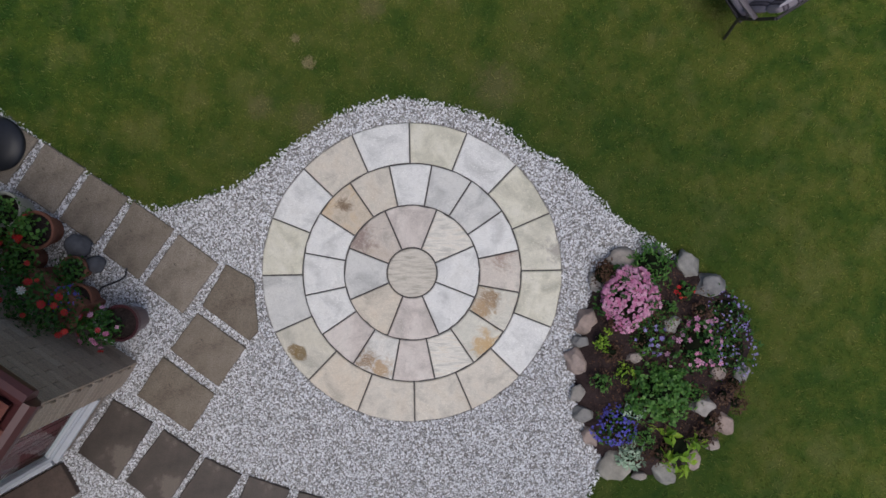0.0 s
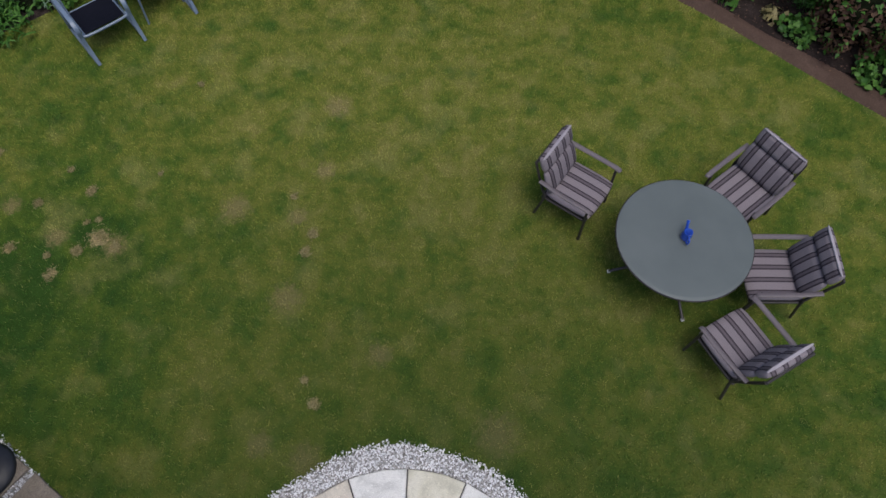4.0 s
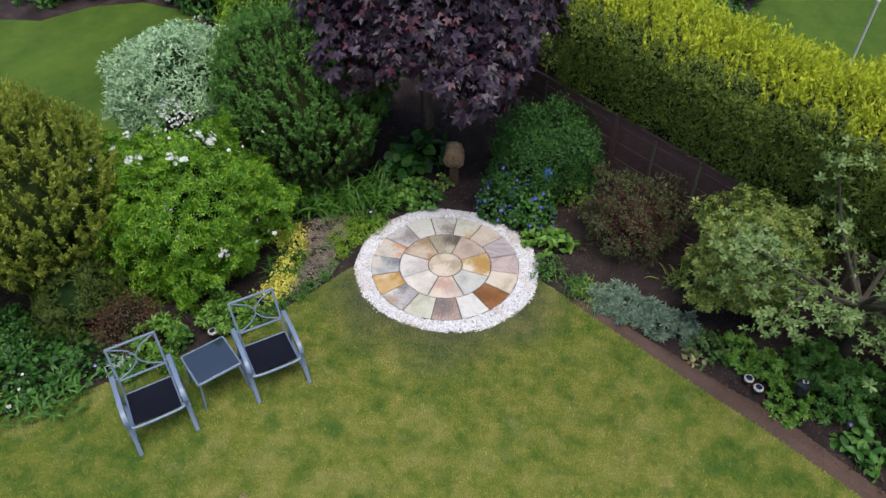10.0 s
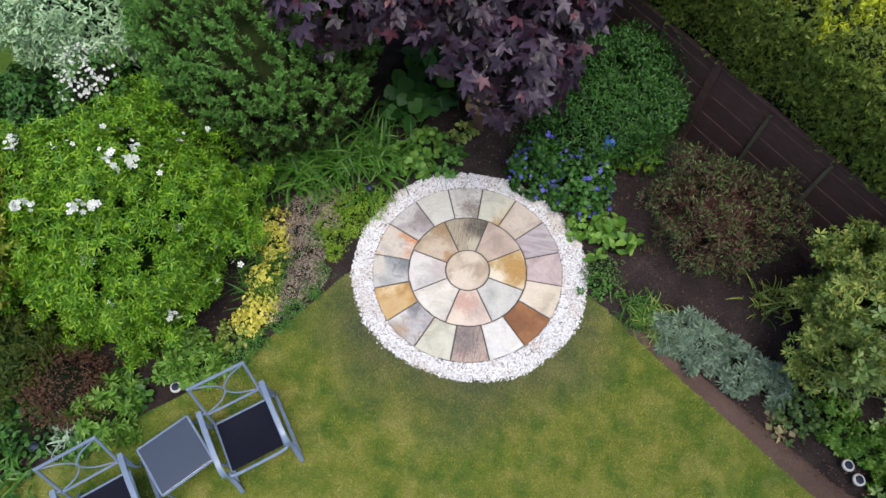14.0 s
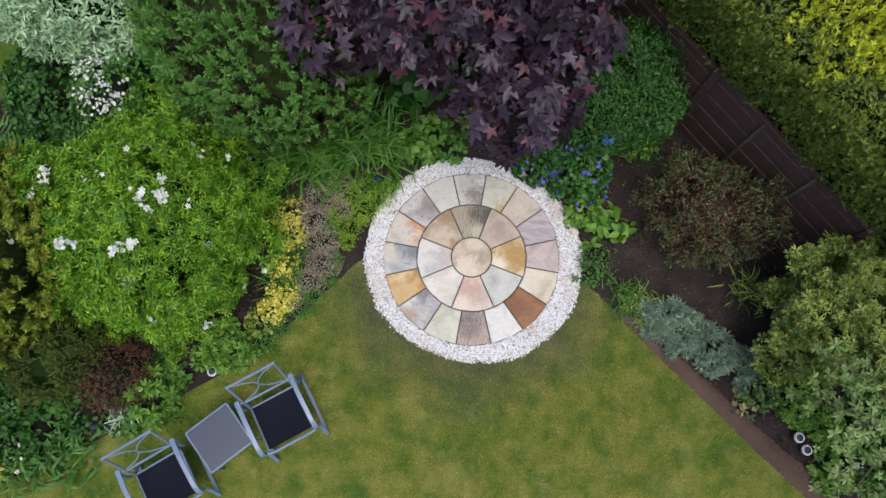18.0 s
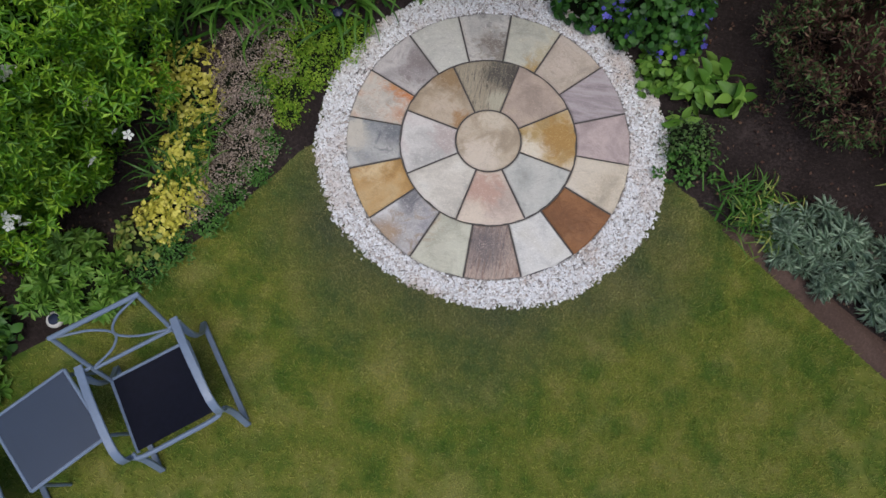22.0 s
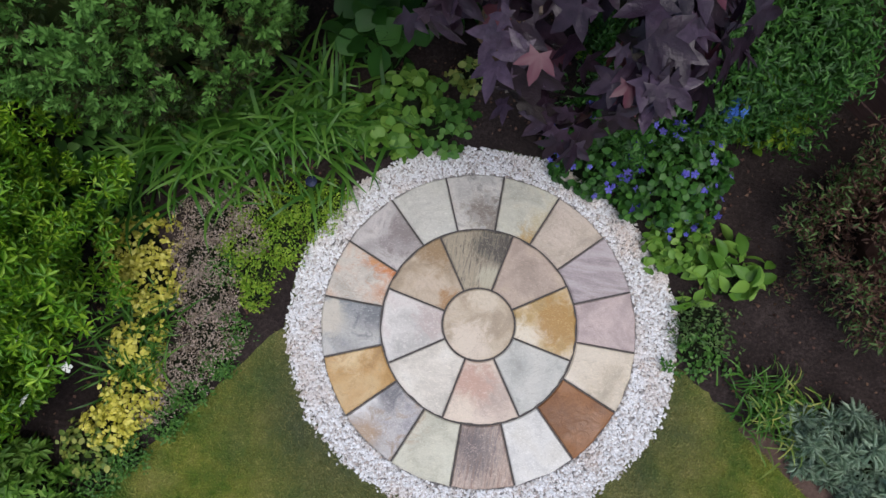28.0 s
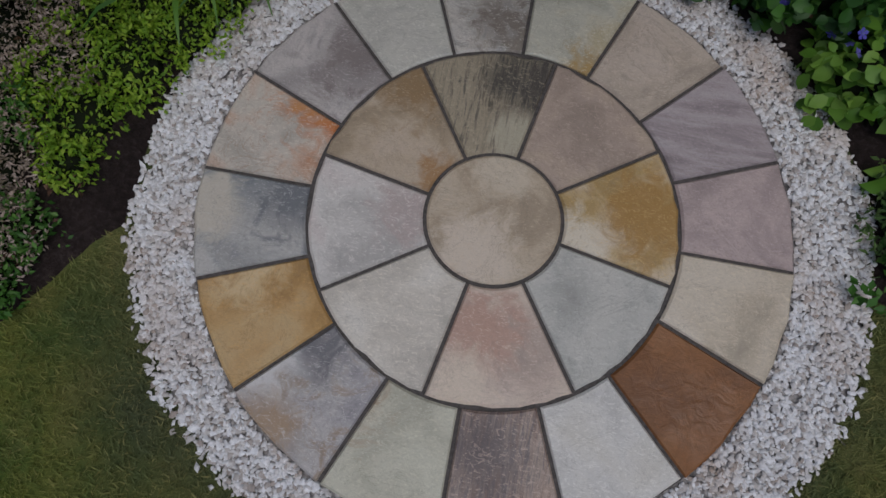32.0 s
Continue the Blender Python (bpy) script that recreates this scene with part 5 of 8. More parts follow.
part("wall", house_box(0.35, 5.2, 4.25, 4.5, 0, 2.3), M_BRICK_BED, house)
part("floor", house_box(0.8, 5.2, 0.3, 4.25, 0.0, 0.1), M_BRICK_BED, house)
part("ceiling", house_box(0.012, 5.5, 0.012, 4.5, 2.3, 2.34), M_BRICK_BED, house)
HR = HM @ Matrix.Translation((0.113, -0.113, 0))


def roof_box(*q):
    bm = house_box(*q)
    bmesh.ops.transform(bm, matrix=HR @ HM.inverted(), verts=bm.verts)
    return bm


# roof edge: tiles falling to a maroon gutter
roof = part("roof", roof_box(-0.305, 5.6, -0.305, 4.6, 2.3, 2.33), M_GUTTER, house, "maroon soffit and clay-tiled roof edge")
part("fascia", roof_box(-0.325, -0.30, -0.325, 4.6, 2.16, 2.34, 0.003), M_GUTTER, roof)
part("fascia", roof_box(-0.30, 5.6, -0.325, -0.30, 2.16, 2.34, 0.003), M_GUTTER, roof)
for side in (0, 1):
    pts = [(-0.37, -0.37, 2.25), (-0.37, 4.6, 2.25)] if side == 0 else [(-0.37, -0.37, 2.25), (5.6, -0.37, 2.25)]
    g = tube(pts, 0.055, 10)
    bmesh.ops.transform(g, matrix=HR, verts=g.verts)
    part("gutter", g, M_GUTTER, roof)
# the hipped slopes under and above the tiles
hip = bmesh.new()
e = [hip.verts.new(q) for q in ((-0.34, -0.34, 2.34), (5.6, -0.34, 2.34), (5.6, 4.6, 2.34), (-0.34, 4.6, 2.34), (2.13, 2.13, 3.74), (3.13, 2.13, 3.74))]
for f in ((0, 1, 5, 4), (1, 2, 5), (2, 3, 4, 5), (3, 0, 4), (3, 2, 1, 0)):
    hip.faces.new([e[i] for i in f])
bmesh.ops.transform(hip, matrix=HR, verts=hip.verts)
bmesh.ops.recalc_face_normals(hip, faces=hip.faces)
part("roof_slope", hip, M_TILE, roof)
tile = bm_mesh("tile", box(bmesh.new(), 0, 0, 0, 0.24, 0.30, 0.018, 0.004), M_TILE)
for row in range(7):
    for j in range(16):
        for side in (0, 1):
            t = -0.24 + row * 0.22
            s = t + 0.15 + j * 0.245
            ob = new("roof_tile", tile)
            ob.parent = roof
            tilt_up = radians(30)
            if side == 0:
                m = Matrix.Translation((t, s, 2.37 + row * 0.127)) @ Matrix.Rotation(-tilt_up, 4, "Y") @ Matrix.Rotation(radians(90), 4, "Z")
            else:
                m = Matrix.Translation((s, t, 2.37 + row * 0.127)) @ Matrix.Rotation(tilt_up, 4, "X")
            ob.matrix_basis = HR @ m

# bricks in courses, only on the stretches of two faces in the camera's view
brick = bm_mesh("brick", box(bmesh.new(), 0, 0, 0, 0.218, 0.02, 0.071, 0.004), M_BRICK)
half_brick = bm_mesh("brick", box(bmesh.new(), 0, 0, 0, 0.107, 0.02, 0.071, 0.004), M_BRICK)
for row in range(22):
    for j in range(10):
        ob = new("brick", brick)
        ob.parent = wall_long
        ob.matrix_basis = HM @ pose(0.11 + 0.222 * j + (0.111 if row % 2 else 0.0), 0.006, 0.04 + 0.075 * row)
    if row % 2:
        ob = new("brick", half_brick)
        ob.parent = wall_long
        ob.matrix_basis = HM @ pose(0.055, 0.006, 0.04 + 0.075 * row)
    ob = new("brick", brick)
    ob.parent = wall_side
    ob.matrix_basis = HM @ pose(0.006, 0.125 + (0.02 if row % 2 else 0.0), 0.04 + 0.075 * row, 0, 0, 90)


# ---- pots and ornaments by the wall ----
def pot(name, x, y, r, h, mat, label, leaf=None, petals=None, leaf_size=0.05, spread=1.5, seed=1, count=160, lean=(0, 0), flowers=25, flower_size=0.025):
    root = thing(name, pose(x, y, 0.028), label, "plant pot")
    body = lathe([(r * 0.68, 0), (r * 0.72, 0.01), (r * 0.93, h * 0.82), (r * 1.04, h * 0.83), (r * 1.05, h), (r * 0.93, h), (r * 0.9, h * 0.9), (0.01, h * 0.89)], 22)
    part("pot_body", body, mat, root, smooth=False)
    part("compost", lathe([(r * 0.88, h * 0.87), (r * 0.85, h * 0.905), (0.01, h * 0.92)], 16), M_SOIL, root)
    if leaf:
        p, nrm = crown_points(count, (r * spread, r * spread, r * 1.1), seed=seed, depth=0.6)
        p = p + np.array((lean[0], lean[1], h + r * 0.35))
        p[:, 2] = np.maximum(p[:, 2], h * 0.8)
        part("foliage", scatter("foliage", t_leaf(0.36), p, nrm * 0.5 + np.array((0, 0, 0.5)) + 0.5 * rng.normal(size=p.shape), leaf_size, leaf), None, root)
    if petals:
        for mat_p, share in petals:
            q, qn = crown_points(int(flowers * share), (r * spread * 1.05, r * spread * 1.05, r * 1.2), seed=seed + 5, depth=0.1, low=0.0)
            q = q + np.array((lean[0], lean[1], h + r * 0.35))
            pieces("flower", t_flower(7, 0.35), q, qn + np.array((0, 0, 0.4)), flower_size, mat_p, root)
    return root


pot("flower_pot", -2.43, -0.70, 0.135, 0.30, M_MAROONPOT, "glazed maroon pot with pink geraniums", L_DEEP, [(P_PINK, 1.0), (P_RED, 0.3)], 0.034, 1.15, 3, 420, (-0.13, -0.02), 12, 0.024)
pot("terracotta_pot", -3.10, 0.00, 0.145, 0.24, M_TERRACOTTA, "terracotta pot with a few red blooms", L_MID, [(P_RED, 1.0)], 0.036, 0.7, 4, 90, (0, 0), 5, 0.022)
pot("cream_pot", -3.32, 0.16, 0.13, 0.26, M_CREAMPOT, "cream glazed pot of trailing green leaves", L_MID, None, 0.036, 1.3, 5, 320, (0.05, -0.08))
pot("terracotta_pot", -2.84, -0.30, 0.10, 0.19, M_TERRACOTTA, "small terracotta pot of dark foliage", L_DEEP, None, 0.03, 1.3, 6, 240)
pot("terracotta_pot", -2.80, -0.53, 0.12, 0.22, M_TERRACOTTA, "terracotta pot of blue lobelia", L_DEEP, [(P_BLUE, 1.0)], 0.028, 1.1, 7, 200, (-0.06, 0.0), 50, 0.013)
pot("terracotta_pot", -3.22, -0.22, 0.13, 0.24, M_TERRACOTTA, "terracotta pot of leafy bedding plants", L_MID, [(P_RED, 1.0)], 0.034, 1.3, 8, 380, (0, 0), 4, 0.024)
pot("terracotta_pot", -3.52, -0.05, 0.13, 0.24, M_TERRACOTTA, "terracotta pot of leafy bedding plants", L_DEEP, None, 0.034, 1.3, 9, 320)
# a trough of red roses against the wall
rose = thing("rose_planter", pose(*on_house(0.72, -0.17), 0.0) @ pose(0, 0, 0.02, 0, 0, -34), "planter of red and white roses against the wall", "planter")
part("trough", one_box(0, 0, 0.17, 0.5, 0.22, 0.34, 0.012), M_TERRACOTTA, rose)
p, nrm = crown_points(1000, (0.32, 0.23, 0.24), seed=11, depth=0.6)
p[:, 2] = np.maximum(p[:, 2] + 0.52, 0.34)
part("foliage", scatter("foliage", t_leaf(0.36), p, nrm + 0.5 * rng.normal(size=p.shape), 0.032, L_DEEP), None, rose)
for mat_p, cnt, sd in ((P_RED, 14, 12), (P_WHITE, 4, 14)):
    q, qn = crown_points(cnt, (0.36, 0.26, 0.29), seed=sd, depth=0.05, low=0.1)
    q[:, 2] += 0.52
    pieces("rose", t_flower(9, 0.5), q, qn + np.array((0, 0, 0.3)), 0.027, mat_p, rose)
for x, y, r, sd in ((-2.86, -0.12, 0.095, 1), (-2.73, -0.27, 0.07, 2)):
    bm = bmesh.new()
    bmesh.ops.create_icosphere(bm, subdivisions=3, radius=r)
    for v in bm.verts:
        v.co *= 1 + 0.2 * noise.noise(v.co * 18 + Vector((sd * 5, 0, 0)))
        v.co.z = max(v.co.z * 1.15, -r * 0.7)
    o = part("stone_ornament", bm, M_ORNAMENT, None, smooth=True)
    o.matrix_basis = pose(x, y, 0.028 + r * 0.7)
    tagged(o, "small round grey cast-stone ornament", "ornament")
base = thing("parasol_base", pose(-3.5, 0.68, 0.034), "round black parasol base standing on a slab", "parasol base")
part("weight", lathe([(0.21, 0), (0.215, 0.02), (0.20, 0.045), (0.12, 0.065), (0.03, 0.075)], 32), M_BLACK, base, smooth=True)
part("socket", lathe([(0.028, 0.07), (0.026, 0.2), (0.03, 0.21), (0.02, 0.212)], 14), M_BLACK, base)
for a, b in (((-2.5, -0.3), (-2.72, -0.5)),):
    hose = tube(arc([(a[0], a[1], 0.05), (a[0] * 0.6 + b[0] * 0.4 + 0.06, a[1] * 0.6 + b[1] * 0.4, 0.05), (b[0] + 0.03, b[1] + 0.05, 0.05), (b[0], b[1], 0.055)], 8), 0.008, 6)
    tagged(part("garden_hose", hose, M_BLACK, None), "thin black hose lying on the gravel", "hose")

# ---- the rockery ----
rockery = thing("rockery_mound", pose(0, 0, 0), "low soil mound of the rockery", "flower bed", kind="structure")
ROCKERY = [(1.47, -0.2), (1.22, -0.4), (1.12, -0.75), (1.06, -1.05), (1.05, -1.3), (1.12, -1.55), (1.28, -1.85), (1.58, -1.97), (1.85, -1.95), (2.1, -1.75), (2.3, -1.5), (2.4, -1.15), (2.5, -0.85), (2.35, -0.55), (2.1, -0.35), (1.8, -0.2)]
mound = sheet("mound_soil", smooth_ring(ROCKERY, 4), 0.045, 0.05, M_REDSOIL, 0.08, 0.02, 4.0, 9, 0.14)
mound.parent = rockery
ROCKS = [(1.44, -0.24, 0.13, 0.10), (1.22, -0.42, 0.085, 0.09), (1.15, -0.72, 0.115, 0.11), (1.11, -0.89, 0.07, 0.07), (1.08, -1.05, 0.12, 0.10), (1.08, -1.3, 0.075, 0.08), (1.13, -1.47, 0.10, 0.09), (1.18, -1.65, 0.09, 0.09), (1.40, -1.87, 0.17, 0.10), (1.58, -1.97, 0.06, 0.06), (1.78, -1.93, 0.14, 0.09), (2.00, -1.84, 0.09, 0.09),
         (2.12, -1.69, 0.075, 0.08), (2.25, -1.55, 0.12, 0.10), (2.38, -1.15, 0.09, 0.08), (2.14, -0.44, 0.145, 0.13), (1.95, -0.28, 0.13, 0.11), (1.80, -0.74, 0.085, 0.09), (2.05, -1.38, 0.10, 0.12), (2.17, -1.12, 0.08, 0.07), (1.70, -0.2, 0.09, 0.06), (1.52, -1.0, 0.07, 0.06)]
for i, (x, y, r, h) in enumerate(ROCKS):
    bm = bmesh.new()
    bmesh.ops.create_icosphere(bm, subdivisions=3, radius=1.0)
    off = Vector((i * 7.3, i * 1.7, 0))
    a = i * 2.1
    cuts = [(Vector((math.cos(a * 3 + k * 1.25), math.sin(a * 3 + k * 1.25), 0.9 * noise.noise(off + Vector((k * 3.3, 0, 1))) + 0.25)).normalized(), 0.72 + 0.16 * noise.noise(off + Vector((0, k * 2.7, 5)))) for k in range(5)]
    for v in bm.verts:
        for nv, lim in cuts:
            over = v.co.dot(nv) - lim
            if over > 0:
                v.co -= nv * over * 0.9
        q = 1.08 + 0.34 * noise.noise(v.co * 1.5 + off) + 0.12 * noise.noise(v.co * 4 + off)
        v.co = Vector((v.co.x * r * 1.0, v.co.y * r * 0.72, v.co.z * h * 0.75)) * q
        v.co.z = min(v.co.z, h * 0.5)
    o = part("rock", bm, M_ROCK, None, smooth=True)
    o.matrix_basis = pose(x, y, 0.045 + (0.08 if 1.3 < x < 2.2 and -1.7 < y < -0.6 else 0.0), 0, 0, math.degrees(a))
    tagged(o, "weathered boulder edging the rockery", "rock", "rockery stones")


def tuft(name, x, y, r, h, leaf, template, count, size, label, z=0.0, petals=None, flowers=60, fsize=0.02, seed=1, upward=0.6, tilt=0.5, category="plant", group=""):
    """A low cushion of leaves, with flowers on top where it has them."""
    root = thing(name, pose(x, y, z), label, category, group)
    p, nrm = crown_points(count, (r, r, h), seed=seed, depth=0.6, lump=0.35, low=-0.05, per=5 if count > 60 else 1, clump=0.035)
    p[:, 2] = np.maximum(p[:, 2], 0.015)
    face = nrm * (1 - upward) + np.array((0, 0, upward)) + tilt * rng.normal(size=p.shape)
    if len(p) <= 130:
        pieces("leaf", template, p, face, size, leaf, root)
    else:
        part("foliage", scatter("foliage", template, p, face, size, leaf), None, root)
    # dark core that paints the shade under the leaves
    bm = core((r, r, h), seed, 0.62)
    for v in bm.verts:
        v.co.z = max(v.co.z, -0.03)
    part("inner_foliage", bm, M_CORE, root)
    if petals:
        q, qn = crown_points(flowers, (r * 1.02, r * 1.02, h * 1.1), seed=seed + 3, depth=0.12, lump=0.35, low=0.1)
        face = qn * 0.5 + np.array((0, 0, 0.6)) + 0.3 * rng.normal(size=q.shape)
        if len(q) <= 130:
            pieces("flower", t_flower(), q, face, fsize, petals, root)
        else:
            tagged(part("blossom", scatter("blossom", t_flower(), q, face, fsize, petals), None, root), kind="stuff")
    return root


k = 4200
x, y = rng.uniform(1.1, 2.4, k), rng.uniform(-1.9, -0.3, k)
ok = inside(x, y, ROCKERY)[1] > 0.1
p = np.stack([x[ok], y[ok], 0.13 + 0.07 * np.clip(inside(x[ok], y[ok], ROCKERY)[1] * 2, 0, 1)], 1)
crumbs = new("bark_crumbs", scatter("bark_crumbs", t_leaf(0.4, 0.2), p, np.array((0, 0, 1.0)) + 0.7 * rng.normal(size=p.shape), 0.016, L_RUST))
tagged(crumbs, "bark crumbs on the rockery soil", "leaf litter", kind="stuff")
for i, (x, y, lf) in enumerate(((1.32, -0.95, L_RUST), (1.42, -1.12, L_LIME), (1.25, -0.86, L_LIME), (2.1, -1.5, L_RUST), (1.75, -0.62, L_MID), (1.98, -1.3, L_MID), (2.2, -1.3, L_BROWN), (1.6, -1.62, L_MID), (1.66, -0.72, L_DEEP), (2.3, -1.35, L_RUST), (2.28, -1.2, L_RUST), (1.38, -0.72, L_RUST), (2.02, -0.62, L_BROWN), (1.24, -1.2, L_MID), (1.5, -1.42, L_LAVENDER), (2.05, -1.62, L_BROWN), (1.7, -1.75, L_RUST))):
    tuft("alpine_plant", x, y, 0.07, 0.05, lf, t_leaf(0.25), 90, 0.03, "small low alpine plant in the rockery", 0.16, None, seed=400 + i)
tuft("pink_phlox", 1.47, -0.52, 0.235, 0.16, L_DEEP, t_leaf(0.3), 400, 0.035, "cushion of bright pink flowers in the rockery", 0.12, P_PINK, 900, 0.0145, 21)
tuft("green_perennial", 1.70, -1.27, 0.225, 0.18, L_MID, t_leaf(0.46), 1300, 0.033, "rounded clump of soft green leaves", 0.14, None, seed=22, tilt=0.4)
tuft("blue_lobelia", 1.38, -1.55, 0.17, 0.10, L_DEEP, t_leaf(0.25), 260, 0.03, "blue lobelia cushion among the stones", 0.1, P_BLUE, 190, 0.0115, 23)
tuft("lilac_aubrieta", 2.25, -0.95, 0.24, 0.10, L_DEEP, t_leaf(0.25), 420, 0.03, "trailing lilac flowers over the rockery edge", 0.08, P_LILAC, 120, 0.0095, 24)
tuft("lilac_aubrieta", 2.22, -0.68, 0.2, 0.10, L_DEEP, t_leaf(0.25), 260, 0.03, "trailing lilac flowers over the rockery edge", 0.08, P_LILAC, 80, 0.0095, 29)
tuft("rose_bush", 1.99, -0.9, 0.22, 0.18, L_DEEP, t_leaf(0.36), 620, 0.032, "small rose bush with coral-pink blooms", 0.12, P_PINK, 46, 0.022, 25)
tuft("hosta", 1.84, -1.72, 0.17, 0.14, L_LIME, t_leaf(0.22), 96, 0.085, "lime-green hosta with broad leaves", 0.1, None, seed=26, tilt=0.35)
tuft("blue_flax", 1.62, -0.86, 0.14, 0.12, L_MID, t_leaf(0.15), 170, 0.05, "wispy plant with pale blue flowers", 0.12, P_LILAC, 30, 0.016, 27)
tuft("heather", 1.66, -0.29, 0.18, 0.12, L_MID, t_leaf(0.18), 360, 0.04, "low green heather by the rocks", 0.09, None, seed=28)
tuft("rust_heather", 1.28, -0.35, 0.12, 0.09, L_RUST, t_leaf(0.18), 240, 0.035, "rust-coloured low heather on the rockery", 0.08, None, seed=30)
tuft("sedum", 1.50, -1.78, 0.10, 0.06, L_LAVENDER, t_rosette(7, 0.2), 18, 0.05, "grey-green succulent rosettes in the rockery", 0.1, None, seed=31)
tuft("red_primula", 1.90, -0.48, 0.07, 0.06, L_DEEP, t_leaf(0.35), 50, 0.04, "small plant with red flowers", 0.12, P_RED, 6, 0.018, 32)

# ---- dining set on the lawn ----
def dining_chair(m, label):
    root = thing("garden_chair", m, label, "chair", "striped chairs round the table")
    for sx in (-1, 1):
        part("leg", tube([(sx * 0.24, -0.225, 0), (sx * 0.24, -0.215, 0.525)], 0.012, 8), M_DARKSTEEL, root)
        part("leg", tube(arc([(sx * 0.24, 0.25, 0), (sx * 0.24, 0.19, 0.33), (sx * 0.232, 0.22, 0.42)], 4), 0.012, 8), M_DARKSTEEL, root)
        part("armrest", tube(arc([(sx * 0.256, -0.25, 0.512), (sx * 0.26, -0.21, 0.53), (sx * 0.26, 0.05, 0.535), (sx * 0.25, 0.26, 0.55)], 4), 0.023, 8, 0.45), M_ARM, root)
        part("back_post", tube([(sx * 0.225, 0.19, 0.31), (sx * 0.225, 0.28, 0.55), (sx * 0.225, 0.335, 0.72)], 0.012, 8), M_DARKSTEEL, root)
    part("seat_frame", box(bmesh.new(), 0, -0.005, 0.31, 0.48, 0.45, 0.022, 0.008), M_DARKSTEEL, root)
    part("back_rail", tube([(-0.225, 0.338, 0.72), (0.225, 0.338, 0.72)], 0.013, 8), M_DARKSTEEL, root)
    seat = pillow(0.46, 0.46, 0.065)
    bmesh.ops.translate(seat, vec=(0, -0.025, 0.357), verts=seat.verts)
    part("seat_cushion", seat, M_CUSHION, root, "grey cushion with dark stripes", True)
    rot = Matrix.Translation((0, 0.215, 0.53)) @ Matrix.Rotation(radians(70), 4, "X")
    for h0, h1, th in ((-0.15, 0.12, 0.07), (0.125, 0.285, 0.08)):
        b = pillow(0.46, h1 - h0, th)
        bmesh.ops.translate(b, vec=(0, (h0 + h1) / 2, 0.01), verts=b.verts)
        bmesh.ops.transform(b, matrix=rot, verts=b.verts)
        part("back_cushion", b, M_CUSHION, root, "grey cushion with dark stripes", True)
    edge = pillow(0.44, 0.014, 0.026)
    bmesh.ops.translate(edge, vec=(0, 0.285, 0.035), verts=edge.verts)
    bmesh.ops.transform(edge, matrix=rot, verts=edge.verts)
    part("cushion_border", edge, M_CUSHION_EDGE, root, "pale border along the cushion's top", True)
    return root


def pillow(w, d, h):
    """A soft boxed cushion lying flat, centred on the origin."""
    bm = bmesh.new()
    bmesh.ops.create_cube(bm, size=1.0)
    bmesh.ops.subdivide_edges(bm, edges=bm.edges[:], cuts=7, use_grid_fill=True)
    for v in bm.verts:
        x, y, z = v.co * 2
        f = max(0.0, (1 - abs(x) ** 6)) * max(0.0, (1 - abs(y) ** 6))
        cx, cy = 1 - 0.06 * abs(y) ** 4 - 0.04 * abs(z) ** 2, 1 - 0.06 * abs(x) ** 4 - 0.04 * abs(z) ** 2
        v.co = Vector((x * w / 2 * cx, y * d / 2 * cy, z * h / 2 * (0.55 + 0.5 * f)))
    return bm


for x, y, r, lab in ((1.09, 3.26, 57, "steel garden chair with grey striped cushions on the lawn"), (2.54, 3.29, -49, "steel garden chair with striped cushions, pushed up to the table"),
                     (2.68, 2.49, -88, "steel garden chair with striped cushions, pushed up to the table"), (2.315, 1.86, -148, "steel garden chair with striped cushions, turned from the table")):
    dining_chair(pose(x, y, 0.012, 0, 0, r), lab)
table = thing("garden_table", pose(1.894, 2.67, 0.01), "round garden table with frosted grey glass top", "table")
part("tabletop", lathe([(0.53, 0.585), (0.55, 0.588), (0.555, 0.595), (0.55, 0.602), (0.525, 0.605), (0.02, 0.605)], 72), M_GLASSTOP, table)
rim = tube([(0.55 * math.cos(a), 0.55 * math.sin(a), 0.593) for a in [2 * math.pi * i / 64 for i in range(65)]], 0.009, 8, 1.0)
part("rim", rim, M_DARKSTEEL, table)
for a in (186, 283, 8, 100):
    c, s = math.cos(radians(a)), math.sin(radians(a))
    leg = part("leg", tube(arc([(c * 0.1, s * 0.1, 0.575), (c * 0.16, s * 0.16, 0.34), (c * 0.32, s * 0.32, 0.11), (c * 0.495, s * 0.495, 0.02)], 5), 0.013, 8), M_DARKSTEEL, table)
    part("foot_cap", tube([(c * 0.482, s * 0.482, 0.02), (c * 0.508, s * 0.508, 0.012)], 0.016, 8), M_WHITE, leg)
part("hub", lathe([(0.12, 0.30), (0.13, 0.315), (0.12, 0.33)], 16), M_DARKSTEEL, table)
jug = thing("blue_jug", pose(1.894, 2.67, 0.616), "small bright blue enamel watering jug on the table", "jug")
part("jug_body", lathe([(0.034, 0), (0.04, 0.01), (0.042, 0.06), (0.034, 0.09), (0.036, 0.1), (0.03, 0.1), (0.028, 0.02)], 18), M_BLUE, jug, smooth=True)
part("handle", tube(arc([(0.0, -0.036, 0.09), (0.0, -0.075, 0.085), (0.0, -0.075, 0.03), (0.0, -0.038, 0.02)], 6), 0.007, 8), M_BLUE, jug)
part("spout", tube([(0.0, 0.035, 0.03), (0.005, 0.07, 0.07), (0.01, 0.105, 0.105)], [0.014, 0.011, 0.013], 8), M_BLUE, jug)


